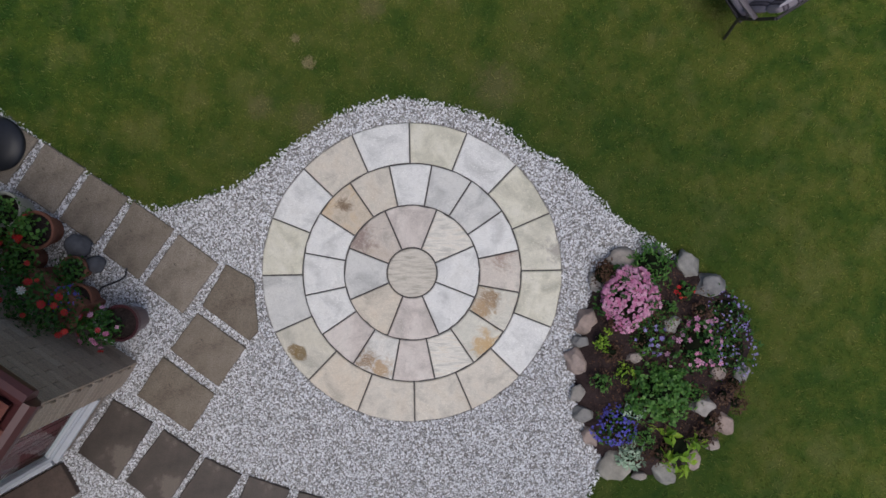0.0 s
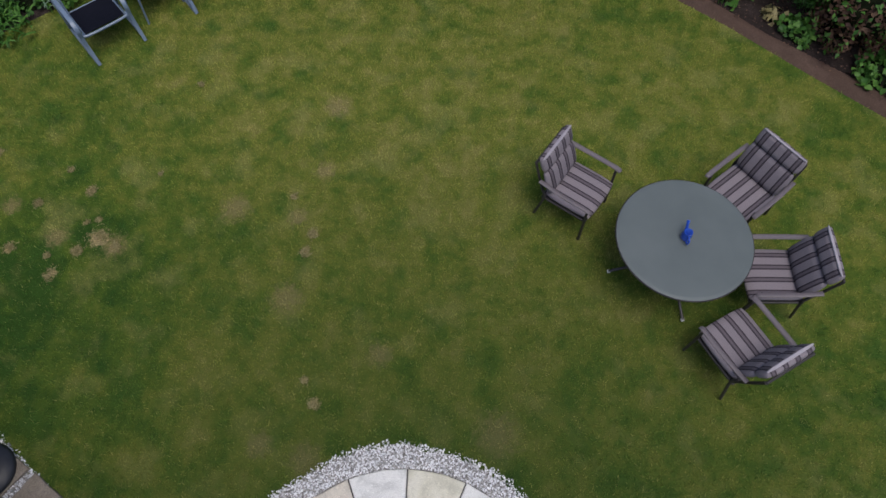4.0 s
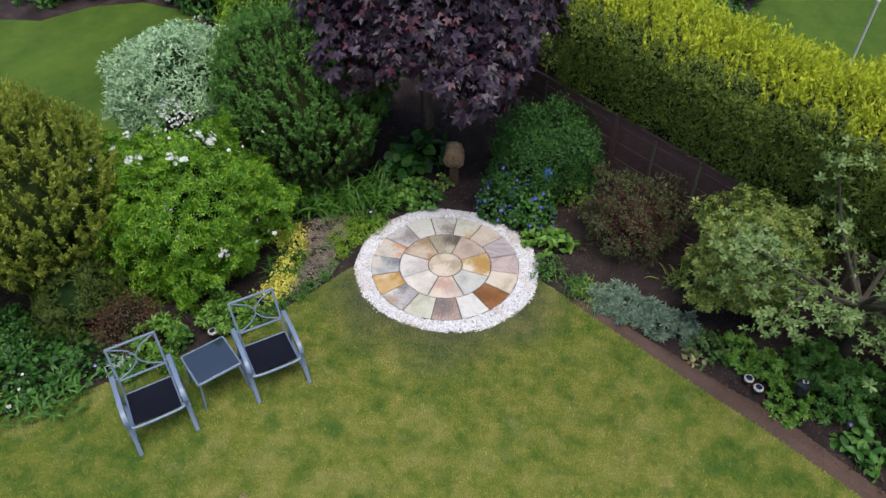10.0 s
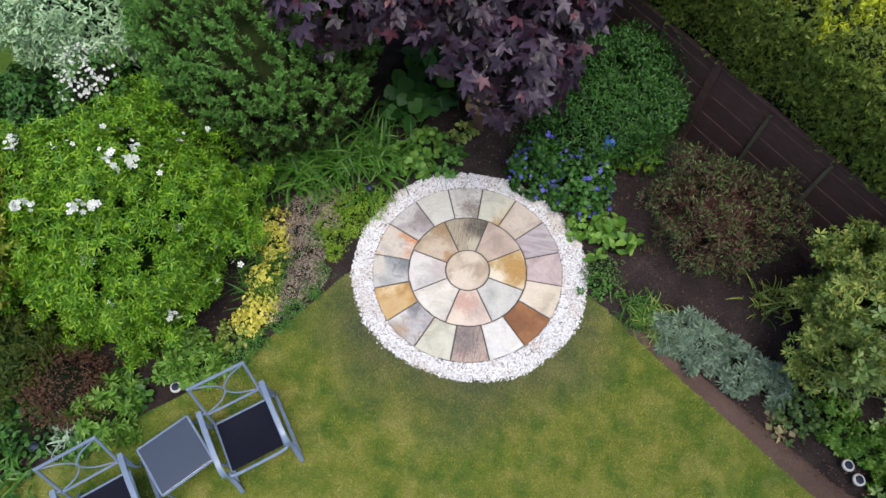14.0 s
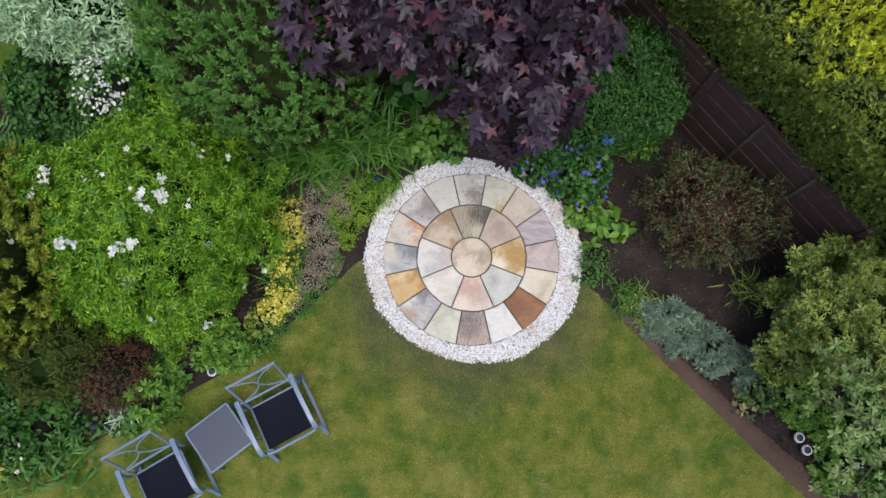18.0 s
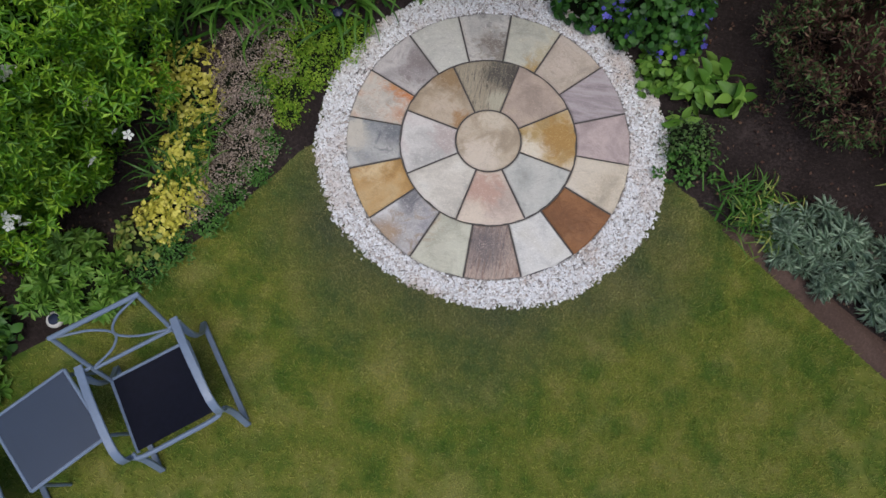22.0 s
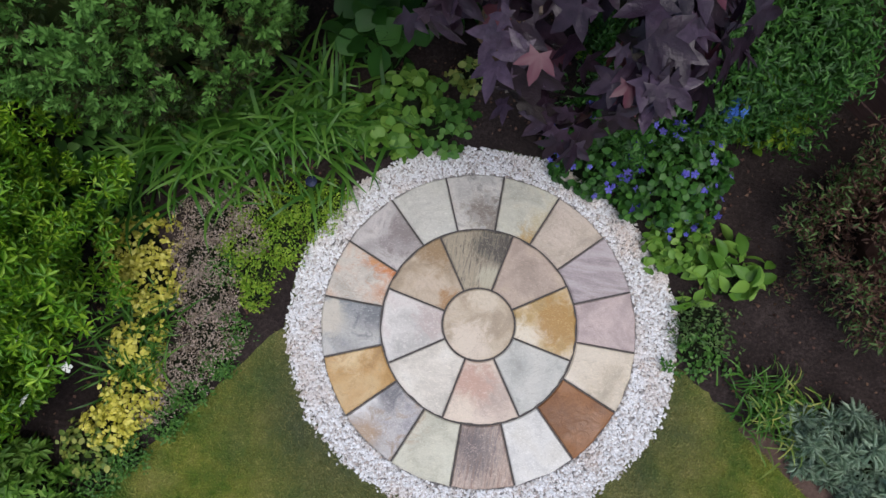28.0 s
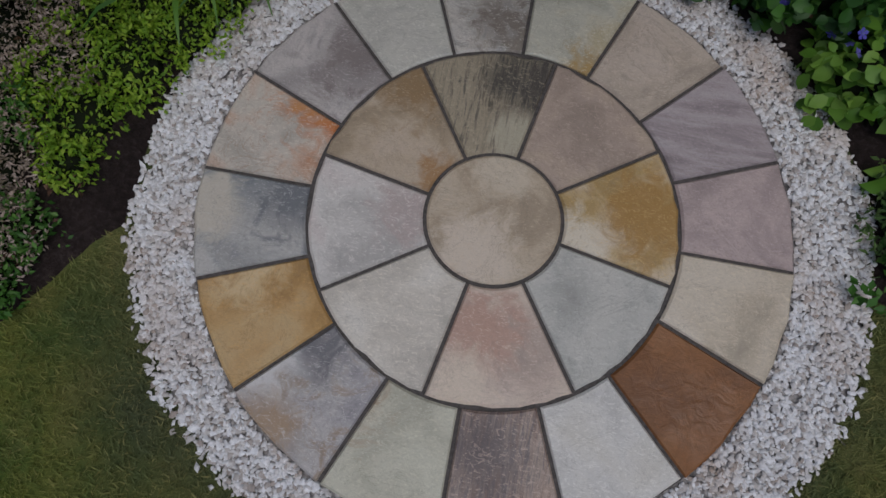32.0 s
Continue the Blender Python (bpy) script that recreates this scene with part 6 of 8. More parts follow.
# ---- steel lounge chairs and side table ----
def flat_bar(pts, w, t, steps=5):
    """A flat bar, w wide across x and t thick, along points in the y-z plane."""
    line = arc(pts, steps)
    bm = bmesh.new()
    rings = []
    for i, p in enumerate(line):
        d = (line[min(i + 1, len(line) - 1)] - line[max(i - 1, 0)]).normalized()
        nrm = Vector((1, 0, 0)).cross(d).normalized()
        rings.append([bm.verts.new(p + Vector((sx * w / 2, 0, 0)) + nrm * (sz * t / 2)) for sx, sz in ((-1, -0.6), (-0.8, -1), (0.8, -1), (1, -0.6), (1, 0.6), (0.8, 1), (-0.8, 1), (-1, 0.6))])
    for a, b in zip(rings, rings[1:]):
        for j in range(8):
            bm.faces.new((a[j], a[(j + 1) % 8], b[(j + 1) % 8], b[j]))
    bm.faces.new(rings[0][::-1])
    bm.faces.new(rings[-1])
    bmesh.ops.recalc_face_normals(bm, faces=bm.faces)
    return bm


def lounge_chair(m, label):
    root = thing("lounge_chair", m, label, "chair", "steel lounge chairs")
    for sx in (-1, 1):
        x = sx * 0.265
        part("armrest", flat_bar([(x, 0.26, 0.487), (x, 0.06, 0.505), (x, -0.17, 0.49), (x, -0.25, 0.455), (x, -0.28, 0.40), (x, -0.272, 0.335)], 0.044, 0.016), M_STEEL, root)
        part("front_leg", flat_bar([(x, -0.265, 0.35), (x, -0.26, 0.31), (x, -0.29, 0.16), (x, -0.365, 0.0)], 0.038, 0.018), M_STEEL, root)
        part("rear_leg", flat_bar([(x * 1.04, 0.23, 0.49), (x * 1.04, 0.18, 0.34), (x * 1.04, 0.20, 0.16), (x * 1.04, 0.29, 0.015)], 0.036, 0.018), M_STEEL, root)
        part("runner", flat_bar([(x * 1.04, 0.29, 0.012), (x * 1.03, 0.0, 0.014), (x * 1.02, -0.34, 0.012)], 0.032, 0.018), M_STEEL, root)
        part("side_rail", tube([(sx * 0.222, -0.26, 0.31), (sx * 0.222, 0.17, 0.275)], 0.011, 8), M_STEEL, root)
        part("back_post", tube([(sx * 0.222, 0.165, 0.28), (sx * 0.222, 0.22, 0.42), (sx * 0.225, 0.375, 0.735)], 0.012, 8), M_STEEL, root)
        part("bracket", tube([(sx * 0.218, 0.23, 0.46), (sx * 0.272, 0.23, 0.475)], 0.01, 8), M_STEEL, root)
    part("front_rail", tube(arc([(-0.245, -0.25, 0.335), (-0.215, -0.285, 0.32), (0, -0.29, 0.315), (0.215, -0.285, 0.32), (0.245, -0.25, 0.335)], 5), 0.014, 10), M_STEEL, root)
    part("seat_back_rail", tube([(-0.222, 0.17, 0.275), (0.222, 0.17, 0.275)], 0.01, 8), M_STEEL, root)
    part("top_rail", tube([(-0.235, 0.375, 0.735), (0.235, 0.375, 0.735)], 0.013, 8), M_STEEL, root)
    part("lower_rail", tube([(-0.222, 0.225, 0.43), (0.222, 0.225, 0.43)], 0.011, 8), M_STEEL, root)

    def on_back(x, s):
        return (x, 0.225 + 0.15 * s, 0.43 + 0.305 * s)

    for sx in (-1, 1):
        part("back_scroll", tube(arc([on_back(sx * 0.212, 0.97), on_back(sx * 0.07, 0.78), on_back(0.0, 0.5), on_back(sx * 0.07, 0.22), on_back(sx * 0.212, 0.03)], 6), 0.007, 6), M_STEEL, root)
    bm = bmesh.new()
    k = 8
    grid = [[bm.verts.new((-0.216 + 0.432 * i / k, -0.25 + 0.41 * j / k, 0.318 - 0.036 * j / k - 0.025 * math.sin(math.pi * i / k) * math.sin(math.pi * j / k))) for i in range(k + 1)] for j in range(k + 1)]
    for j in range(k):
        for i in range(k):
            bm.faces.new((grid[j][i], grid[j][i + 1], grid[j + 1][i + 1], grid[j + 1][i]))
    ret = bmesh.ops.extrude_face_region(bm, geom=bm.faces[:])
    bmesh.ops.translate(bm, vec=(0, 0, -0.006), verts=[v for v in ret["geom"] if isinstance(v, bmesh.types.BMVert)])
    bmesh.ops.recalc_face_normals(bm, faces=bm.faces)
    part("seat", bm, M_MESH, root, "black woven mesh seat")
    return root


lounge_chair(pose(-2.91, 5.965, 0.01, 0, 0, 39.5), "blue-grey steel lounge chair with black mesh seat beside the border")
lounge_chair(pose(-3.79, 5.2, 0.01, 0, 0, 42), "blue-grey steel lounge chair with black mesh seat and open scroll back")
side = thing("side_table", pose(-3.38, 5.655, 0.01, 0, 0, -41), "small square side table with dark glass top", "table")
part("glass_top", one_box(0, 0, 0.39, 0.415, 0.425, 0.008, 0.002), M_DARKGLASS, side)
for a, b in (((-0.215, -0.22), (0.215, -0.22)), ((0.215, -0.22), (0.215, 0.22)), ((0.215, 0.22), (-0.215, 0.22)), ((-0.215, 0.22), (-0.215, -0.22))):
    part("top_rail", tube([(a[0], a[1], 0.386), (b[0], b[1], 0.386)], 0.011, 8), M_STEEL, side)
for sx in (-1, 1):
    for sy in (-1, 1):
        part("leg", tube([(sx * 0.195, sy * 0.2, 0.38), (sx * 0.215, sy * 0.23, 0.0)], 0.011, 8), M_STEEL, side)

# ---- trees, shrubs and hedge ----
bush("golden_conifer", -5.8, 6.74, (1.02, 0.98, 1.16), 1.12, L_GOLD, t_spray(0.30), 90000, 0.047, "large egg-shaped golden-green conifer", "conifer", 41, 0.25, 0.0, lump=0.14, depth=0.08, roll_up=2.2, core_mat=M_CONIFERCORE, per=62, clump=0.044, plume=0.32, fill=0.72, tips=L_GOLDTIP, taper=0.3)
CH = [(-3.96, 7.51), (-3.93, 7.44), (-4.02, 7.42), (-3.9, 7.34), (-4.0, 7.58), (-4.58, 6.98), (-4.5, 6.95), (-4.42, 6.96), (-4.09, 6.98), (-4.06, 7.04), (-4.25, 6.78), (-4.2, 6.84), (-4.3, 6.72), (-3.72, 7.26), (-4.86, 7.42), (-4.9, 7.5), (-4.98, 7.3), (-3.58, 6.66)]
bush("flowering_shrub", -4.46, 7.34, (1.02, 0.95, 0.92), 0.76, L_CHOISYA, t_rosette(5, 0.145), 17000, 0.049, "glossy green shrub with clusters of white flowers", "shrub", 42, 0.5, 0.5, lump=0.5, depth=0.26, flowers=(P_WHITE, CH, 7, 0.022, 0.025), core_mat=M_GREENCORE, per=9, clump=0.085, fill=0.6)
bush("silver_shrub", -5.62, 9.72, (0.98, 0.95, 0.76), 0.96, L_SILVER, t_leaf(0.15), 24000, 0.068, "pale silver-variegated rounded shrub", "shrub", 43, 0.5, 0.35, lump=0.35, depth=0.26, core_mat=M_GREENCORE, fill=0.62, per=11, clump=0.085, roll_up=0.7)
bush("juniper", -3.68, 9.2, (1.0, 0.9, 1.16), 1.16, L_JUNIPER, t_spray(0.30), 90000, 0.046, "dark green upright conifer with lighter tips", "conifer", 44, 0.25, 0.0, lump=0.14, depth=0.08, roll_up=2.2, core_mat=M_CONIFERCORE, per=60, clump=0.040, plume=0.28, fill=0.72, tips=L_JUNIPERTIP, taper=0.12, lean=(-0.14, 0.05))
bush("dark_shrub", -0.45, 9.65, (0.72, 0.62, 0.58), 0.58, L_DEEP, t_leaf(0.15), 24000, 0.046, "dense dark green shrub by the fence", "shrub", 45, 0.45, 0.35, lump=0.5, depth=0.3, core_mat=M_GREENCORE, fill=0.55, roll_up=0.9, clump=0.11)
bush("bronze_bush", 0.72, 8.63, (0.58, 0.54, 0.46), 0.46, L_BROWN, t_leaf(0.14), 8500, 0.038, "twiggy bronze-brown bush with green tips on bare soil", "shrub", 46, 0.9, 0.3, lump=0.5, depth=0.5, extra=(L_OLIVE, 0.8), clump=0.07, roll_up=0.6, core_mat=M_TWIG, fill=0.5)
bush("azalea", 1.97, 7.78, (0.6, 0.6, 0.56), 0.82, L_AZALEA, t_rosette(8, 0.13), 5200, 0.052, "olive-green azalea with whorled leaves", "shrub", 47, 0.45, 0.5, lump=0.6, depth=0.4, per=9, clump=0.10, core_mat=M_GREENCORE, fill=0.5)
bush("rust_heather", -4.5, 6.0, (0.34, 0.3, 0.28), 0.3, L_RUST, t_leaf(0.2), 4200, 0.03, "low rust-brown heather in the border", "shrub", 48, 0.7, 0.5, lump=0.15)
bush("lime_shrub", -4.9, 11.6, (0.85, 0.85, 1.0), 1.1, L_LIME, t_leaf(0.15), 12000, 0.066, "bright lime-green shrub behind the conifer", "shrub", 49, 0.6, 0.4)
bush("lime_shrub", -3.9, 12.6, (1.0, 0.9, 1.2), 1.3, L_MID, t_leaf(0.26), 6000, 0.08, "fresh green shrub behind the maple", "shrub", 50, 0.6, 0.4)
bush("olive_shrub", 0.0, 12.9, (1.1, 1.0, 1.0), 1.1, L_AZALEA, t_leaf(0.26), 9000, 0.07, "yellow-olive shrub beyond the hedge", "shrub", 51, 0.6, 0.4)
bush("olive_shrub", 1.2, 14.2, (1.0, 1.0, 0.95), 0.9, L_LIME, t_leaf(0.3), 6500, 0.085, "bright leafy shrub beside the far lawn", "shrub", 52, 0.6, 0.4)
bush("grey_shrub", 0.75, 13.2, (0.55, 0.6, 0.6), 0.6, L_LAVENDER, t_leaf(0.1), 1800, 0.10, "grey wispy shrub beside the far lawn", "shrub", 53, 0.8, 0.3)
bush("dark_shrub", 2.2, 16.8, (1.1, 1.1, 1.0), 0.9, L_DEEP, t_leaf(0.3), 2200, 0.13, "dark green shrub beside the far lawn", "shrub", 54)
bush("dark_conifer", -6.6, 15.6, (1.1, 1.1, 1.5), 1.3, L_JUNIPER, t_spray(0.25), 3500, 0.17, "dark conifer behind the far lawn", "conifer", 55, 0.35, 0.35, roll_up=1.4)
bush("yellow_shrub", -11.1, 15.3, (0.6, 0.6, 0.5), 0.45, L_YELLOW, t_leaf(0.3), 900, 0.12, "golden shrub by the far lawn", "shrub", 56)
for i, (x, y, r, h, lf) in enumerate(((-9.7, 15.4, 0.8, 0.6, L_DEEP), (-8.4, 15.2, 0.7, 0.6, L_RUST), (-7.6, 14.3, 0.55, 0.35, L_MID), (-5.6, 13.4, 0.8, 0.9, L_MID), (-8.7, 16.9, 1.2, 1.3, L_JUNIPER), (-10.8, 17.2, 1.3, 1.2, L_LAVENDER), (-2.0, 14.6, 1.3, 1.3, L_DEEP), (-4.6, 15.4, 1.3, 1.3, L_MID), (0.2, 16.8, 1.4, 1.3, L_MID), (-10.9, 13.9, 0.55, 0.4, L_MID), (-10.1, 14.4, 0.5, 0.4, L_DEEP), (-9.2, 14.75, 0.5, 0.35, L_LIME), (-8.2, 14.6, 0.5, 0.4, L_LAVENDER), (-6.8, 13.9, 0.6, 0.6, L_DEEP), (2.15, 15.5, 0.7, 0.5, L_DEEP), (2.9, 16.9, 0.6, 0.5, L_DEEP), (1.75, 14.6, 0.5, 0.4, L_MID))):
    bush("border_shrub", x, y, (r, r, h), h * 0.85, lf, t_leaf(0.3), int(1500 * r), 0.12, "leafy shrub in the border behind", "shrub", 60 + i)
bush("grey_green_shrub", -6.75, 5.75, (0.55, 0.6, 0.8), 0.85, L_APPLE, t_leaf(0.22), 4600, 0.07, "tall grey-green leafy shrub in the bed", "shrub", 71, 0.6, 0.5, extra=(L_AZALEA, 0.12))
bush("dark_yew", -6.45, 4.95, (0.75, 0.55, 0.55), 0.45, L_JUNIPER, t_spray(0.2), 4200, 0.09, "low dark green spreading shrub", "shrub", 72, 0.4, 0.4, roll_up=0.8)
bush("green_shrub", -7.8, 4.3, (0.9, 0.8, 0.8), 0.6, L_DEEP, t_leaf(0.3), 3000, 0.09, "dark leafy shrub at the bed's end", "shrub", 73)
bush("laurel", 3.75, 6.3, (0.62, 0.6, 0.6), 0.5, L_DEEP, t_leaf(0.2), 9000, 0.044, "dense green shrub before the fence", "shrub", 74)
bush("green_shrub", 4.15, 5.55, (0.5, 0.5, 0.45), 0.4, L_BROWN, t_leaf(0.3), 2000, 0.06, "bronze-green shrub by the bed edge", "shrub", 75, extra=(L_MID, 0.4))
bush("green_shrub", 5.2, 4.85, (0.8, 0.75, 0.7), 0.5, L_DEEP, t_leaf(0.3), 3200, 0.08, "leafy green shrub in the border", "shrub", 76)
bush("green_shrub", 6.8, 3.6, (0.9, 0.8, 0.8), 0.55, L_MID, t_leaf(0.3), 3000, 0.09, "leafy green shrub in the border", "shrub", 77)

for fx, fy, fh in ((-5.95, 8.75, 0.25), (-5.55, 8.35, 0.2), (-6.1, 8.2, 0.2)):
    fern = thing("fern", pose(fx, fy, fh * 0.2), "bright green fern with arching fronds between the shrubs", "fern")
    a = np.arange(16) * 2.4 + fx
    pieces("frond", t_frond(), np.stack([0.03 * np.cos(a), 0.03 * np.sin(a), np.full(16, 0.02)], 1), np.array((0, 0, 1.0)) + 0.18 * rng.normal(size=(16, 3)), 0.62, L_MID, fern, np.stack([np.cos(a), np.sin(a), 0.5 + 0 * a], 1) * 4, 0.25)
    part("crown", lathe([(0.05, 0), (0.06, 0.05), (0.03, 0.1)], 10), M_STEM, fern)
bush("dark_shrub", -6.05, 8.7, (0.5, 0.5, 0.28), 0.22, L_DEEP, t_leaf(0.3), 2600, 0.07, "low dark foliage under the ferns", "shrub", 110)
bush("dark_shrub", -4.85, 9.2, (0.5, 0.45, 0.4), 0.4, L_DEEP, t_leaf(0.3), 2600, 0.07, "dark green shrub filling between its neighbours", "shrub", 102)
bush("white_spirea", -4.88, 8.4, (0.24, 0.28, 0.22), 1.2, L_MID, t_leaf(0.3), 500, 0.05, "arching stems thick with small white flowers", "shrub", 103, flowers=(P_WHITE, [(-4.95, 8.28), (-4.73, 8.32), (-5.03, 8.47), (-4.85, 8.4), (-4.92, 8.55), (-4.8, 8.25)], 26, 0.045, 0.015))
bush("golden_conifer", -5.1, 6.15, (0.42, 0.45, 0.42), 0.45, L_GOLD, t_spray(0.2), 7000, 0.055, "small golden-green conifer below the large one", "conifer", 104, 0.35, 0.3, lump=0.3, depth=0.2, roll_up=1.4, core_mat=M_GREENCORE, per=22, clump=0.08)
bush("dark_shrub", -3.5, 10.75, (0.8, 0.7, 0.8), 0.8, L_MID, t_leaf(0.3), 3200, 0.08, "fresh green shrub behind the conifer", "shrub", 105, core_mat=M_GREENCORE)

# the purple maple
maple = thing("maple_tree", pose(-2.1, 10.2, 0), "purple-leaved maple with a pale slender trunk", "tree")
part("trunk", tube(arc([(-0.1, 0.22, -0.05), (-0.1, 0.18, 0.6), (-0.12, 0.12, 1.3), (0.05, 0.05, 2.0), (0.18, 0.0, 3.2)], 5), [0.10 - 0.003 * i for i in range(21)], 12), M_BARK, maple, smooth=True)
crowns = [((0.2, -0.15, 2.2), (1.34, 1.4, 1.38), 4200, 81, -0.08), ((-0.55, -0.3, 2.15), (0.78, 1.0, 0.85), 800, 82, -0.15), ((0.9, 0.0, 2.35), (0.68, 0.95, 0.82), 800, 83, -0.15), ((0.80, -1.48, 1.97), (0.38, 0.36, 0.22), 330, 84, -0.7), ((-0.15, -1.1, 2.15), (0.45, 0.3, 0.22), 220, 85, -0.7), ((-0.72, -1.1, 1.98), (0.42, 0.36, 0.24), 280, 87, -0.7), ((1.0, -0.92, 2.15), (0.42, 0.42, 0.28), 260, 88, -0.7), ((-1.25, -0.6, 2.25), (0.3, 0.34, 0.22), 150, 89, -0.7)]
pp, nn = [], []
for cpos, rad, cnt, sd, low in crowns:
    p, nrm = crown_points(int(cnt * 1.25), np.array(rad) * 0.93, seed=sd, depth=0.4, lump=0.55, per=6, clump=0.17, low=low)
    pp.append(p + np.array(cpos))
    nn.append(nrm)
p, nrm = np.concatenate(pp), np.concatenate(nn)
face = nrm * 0.62 + np.array((0, 0, 0.42)) + 0.34 * rng.normal(size=nrm.shape)
hang = nrm * 1.3 + np.array((0, 0, -1.0))
k = rng.random(len(p)) < 0.85
part("foliage", scatter("foliage", t_maple(), p[k], face[k], 0.096, L_MAPLE, hang[k], 0.4), None, maple)
part("young_foliage", scatter("young_foliage", t_maple(), p[~k], face[~k], 0.078, L_MAPLE_RED, hang[~k]), None, maple, "reddish young leaves")
for i, (cpos, rad, cnt, sd, low) in enumerate(crowns):
    c = Vector(cpos)
    for j in range(3):
        a = i * 1.3 + j * 2.1
        e = c + Vector((math.cos(a) * rad[0] * 0.7, math.sin(a) * rad[1] * 0.7, rad[2] * 0.3))
        pts = arc([(-0.1, 0.1, 1.35 + 0.15 * j), (Vector((0.1, 0.05, 1.9)) + c) * 0.5, e], 4)
        part("limb", tube(pts, [0.04 * (1 - 0.85 * q / (len(pts) - 1)) for q in range(len(pts))], 6), M_BARK, maple)
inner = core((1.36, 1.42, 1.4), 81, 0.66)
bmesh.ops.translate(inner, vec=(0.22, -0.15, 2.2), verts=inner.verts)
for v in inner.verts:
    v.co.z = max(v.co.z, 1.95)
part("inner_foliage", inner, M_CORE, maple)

# the apple tree by the fence
apple = thing("apple_tree", pose(2.98, 7.12, 0), "small spreading apple tree with bare crooked limbs", "tree")
part("trunk", tube(arc([(0.05, 0.22, 0), (0.0, 0.18, 0.35), (-0.15, -0.02, 0.75), (-0.3, -0.05, 1.1)], 5), [0.1, 0.095, 0.09, 0.067, 0.065, 0.062, 0.06, 0.058, 0.055, 0.052, 0.05, 0.048, 0.045, 0.042, 0.04, 0.038], 10), M_LIMB, apple, smooth=True)
r = random.Random(5)
tips = []
for i in range(20):
    a = 2 * math.pi * i / 20 + r.uniform(-0.2, 0.2)
    q = r.uniform(0.8, 1.35)
    e = Vector((-0.25 + math.cos(a) * q, -0.05 + math.sin(a) * q * 0.9, r.uniform(1.2, 2.3)))
    b0 = Vector((-0.12, -0.08, 0.75)) if i % 2 else Vector((-0.25, -0.05, 1.0))
    pts = arc([b0, (b0 + e) / 2 + Vector((r.uniform(-0.12, 0.12), r.uniform(-0.12, 0.12), 0.12)), e], 5)
    part("limb", tube(pts, [0.028 * (1 - 0.8 * k / (len(pts) - 1)) for k in range(len(pts))], 6), M_LIMB, apple)
    tips += [pts[len(pts) // 2], pts[-4], pts[-2], e, e + Vector((r.uniform(-0.2, 0.2), r.uniform(-0.2, 0.2), r.uniform(-0.1, 0.15)))]
pl = []
for t in tips:
    pl.append(np.array(t) + rng.normal(size=(11, 3)) * np.array((0.11, 0.11, 0.07)))
p = np.concatenate(pl)
part("foliage", scatter("foliage", t_rosette(6, 0.2), p, np.array((0, 0, 1.0)) + 0.5 * rng.normal(size=p.shape), 0.058, L_APPLE), None, apple)

# ---- fence and golden hedge ----
FA, FB = Vector((-1.0, 10.91)), Vector((7.5, 3.58))
FD = (FB - FA).normalized()
ANG = math.degrees(math.atan2(FD.y, FD.x))
fence = thing("fence", pose(FA.x, FA.y, 0, 0, 0, ANG), "dark brown wooden panel fence under the hedge", "fence")
L = (FB - FA).length
board = bm_mesh("board", box(bmesh.new(), 0, 0, 0, 1.79, 0.016, 0.15, 0.003), M_FENCE)
panels = int(L / 1.88)
for i in range(panels + 1):
    part("post", one_box(i * 1.88, 0, 0.62, 0.085, 0.085, 1.24, 0.006), M_FENCE, fence)
for i in range(panels):
    for j in range(10):
        ob = new("board", board)
        ob.parent = fence
        ob.matrix_basis = pose(i * 1.88 + 0.94, -0.012 + 0.006 * (j % 2), 0.08 + 0.118 * j, 2.5, 0, 0)
    for q in (0.62, 1.26):
        part("batten", one_box(i * 1.88 + q, -0.032, 0.60, 0.035, 0.02, 1.14, 0.003), M_BATTEN, fence, "weathered green-grey batten")
    part("panel_back", one_box(i * 1.88 + 0.94, 0.012, 0.60, 1.8, 0.012, 1.16), M_FENCE, fence)
    part("capping", one_box(i * 1.88 + 0.94, 0, 1.20, 1.8, 0.05, 0.03, 0.004), M_FENCE, fence)

hedge = thing("hedge", pose(FA.x, FA.y, 0, 0, 0, ANG), "thick clipped conifer hedge, olive at the side and golden on top", "hedge")


def hedge_points(count, face):
    """Points on the hedge's front, top or back, with a clipped but uneven surface."""
    x = rng.uniform(0.75, L + 0.4, count)
    wob = np.array([noise.noise((a * 1.3, face * 9.0, 0.4)) for a in x])
    if face == 0:
        s = rng.uniform(0, 1, count)
        z = 1.2 + 1.06 * s
        y = 0.07 - 0.26 * s + 0.05 * wob + 0.04 * rng.normal(size=count)
        nrm = np.stack([0 * x, -1 + 0 * x, 0.35 + 0 * x], 1)
    elif face == 1:
        s = rng.uniform(0, 1, count)
        y = -0.16 + 1.5 * s
        z = 2.24 + 0.16 * np.sin(s * 3.14) + 0.10 * wob + 0.05 * rng.normal(size=count)
        nrm = np.stack([0 * x, -0.25 + 0.5 * s, 1 + 0 * x], 1)
    else:
        s = rng.uniform(0, 1, count)
        z = 0.1 + 2.1 * s
        y = 1.38 - 0.1 * s ** 2 + 0.06 * wob + 0.04 * rng.normal(size=count)
        nrm = np.stack([0 * x, 1 + 0 * x, 0.3 + 0 * x], 1)
    return np.stack([x, y, z], 1), nrm


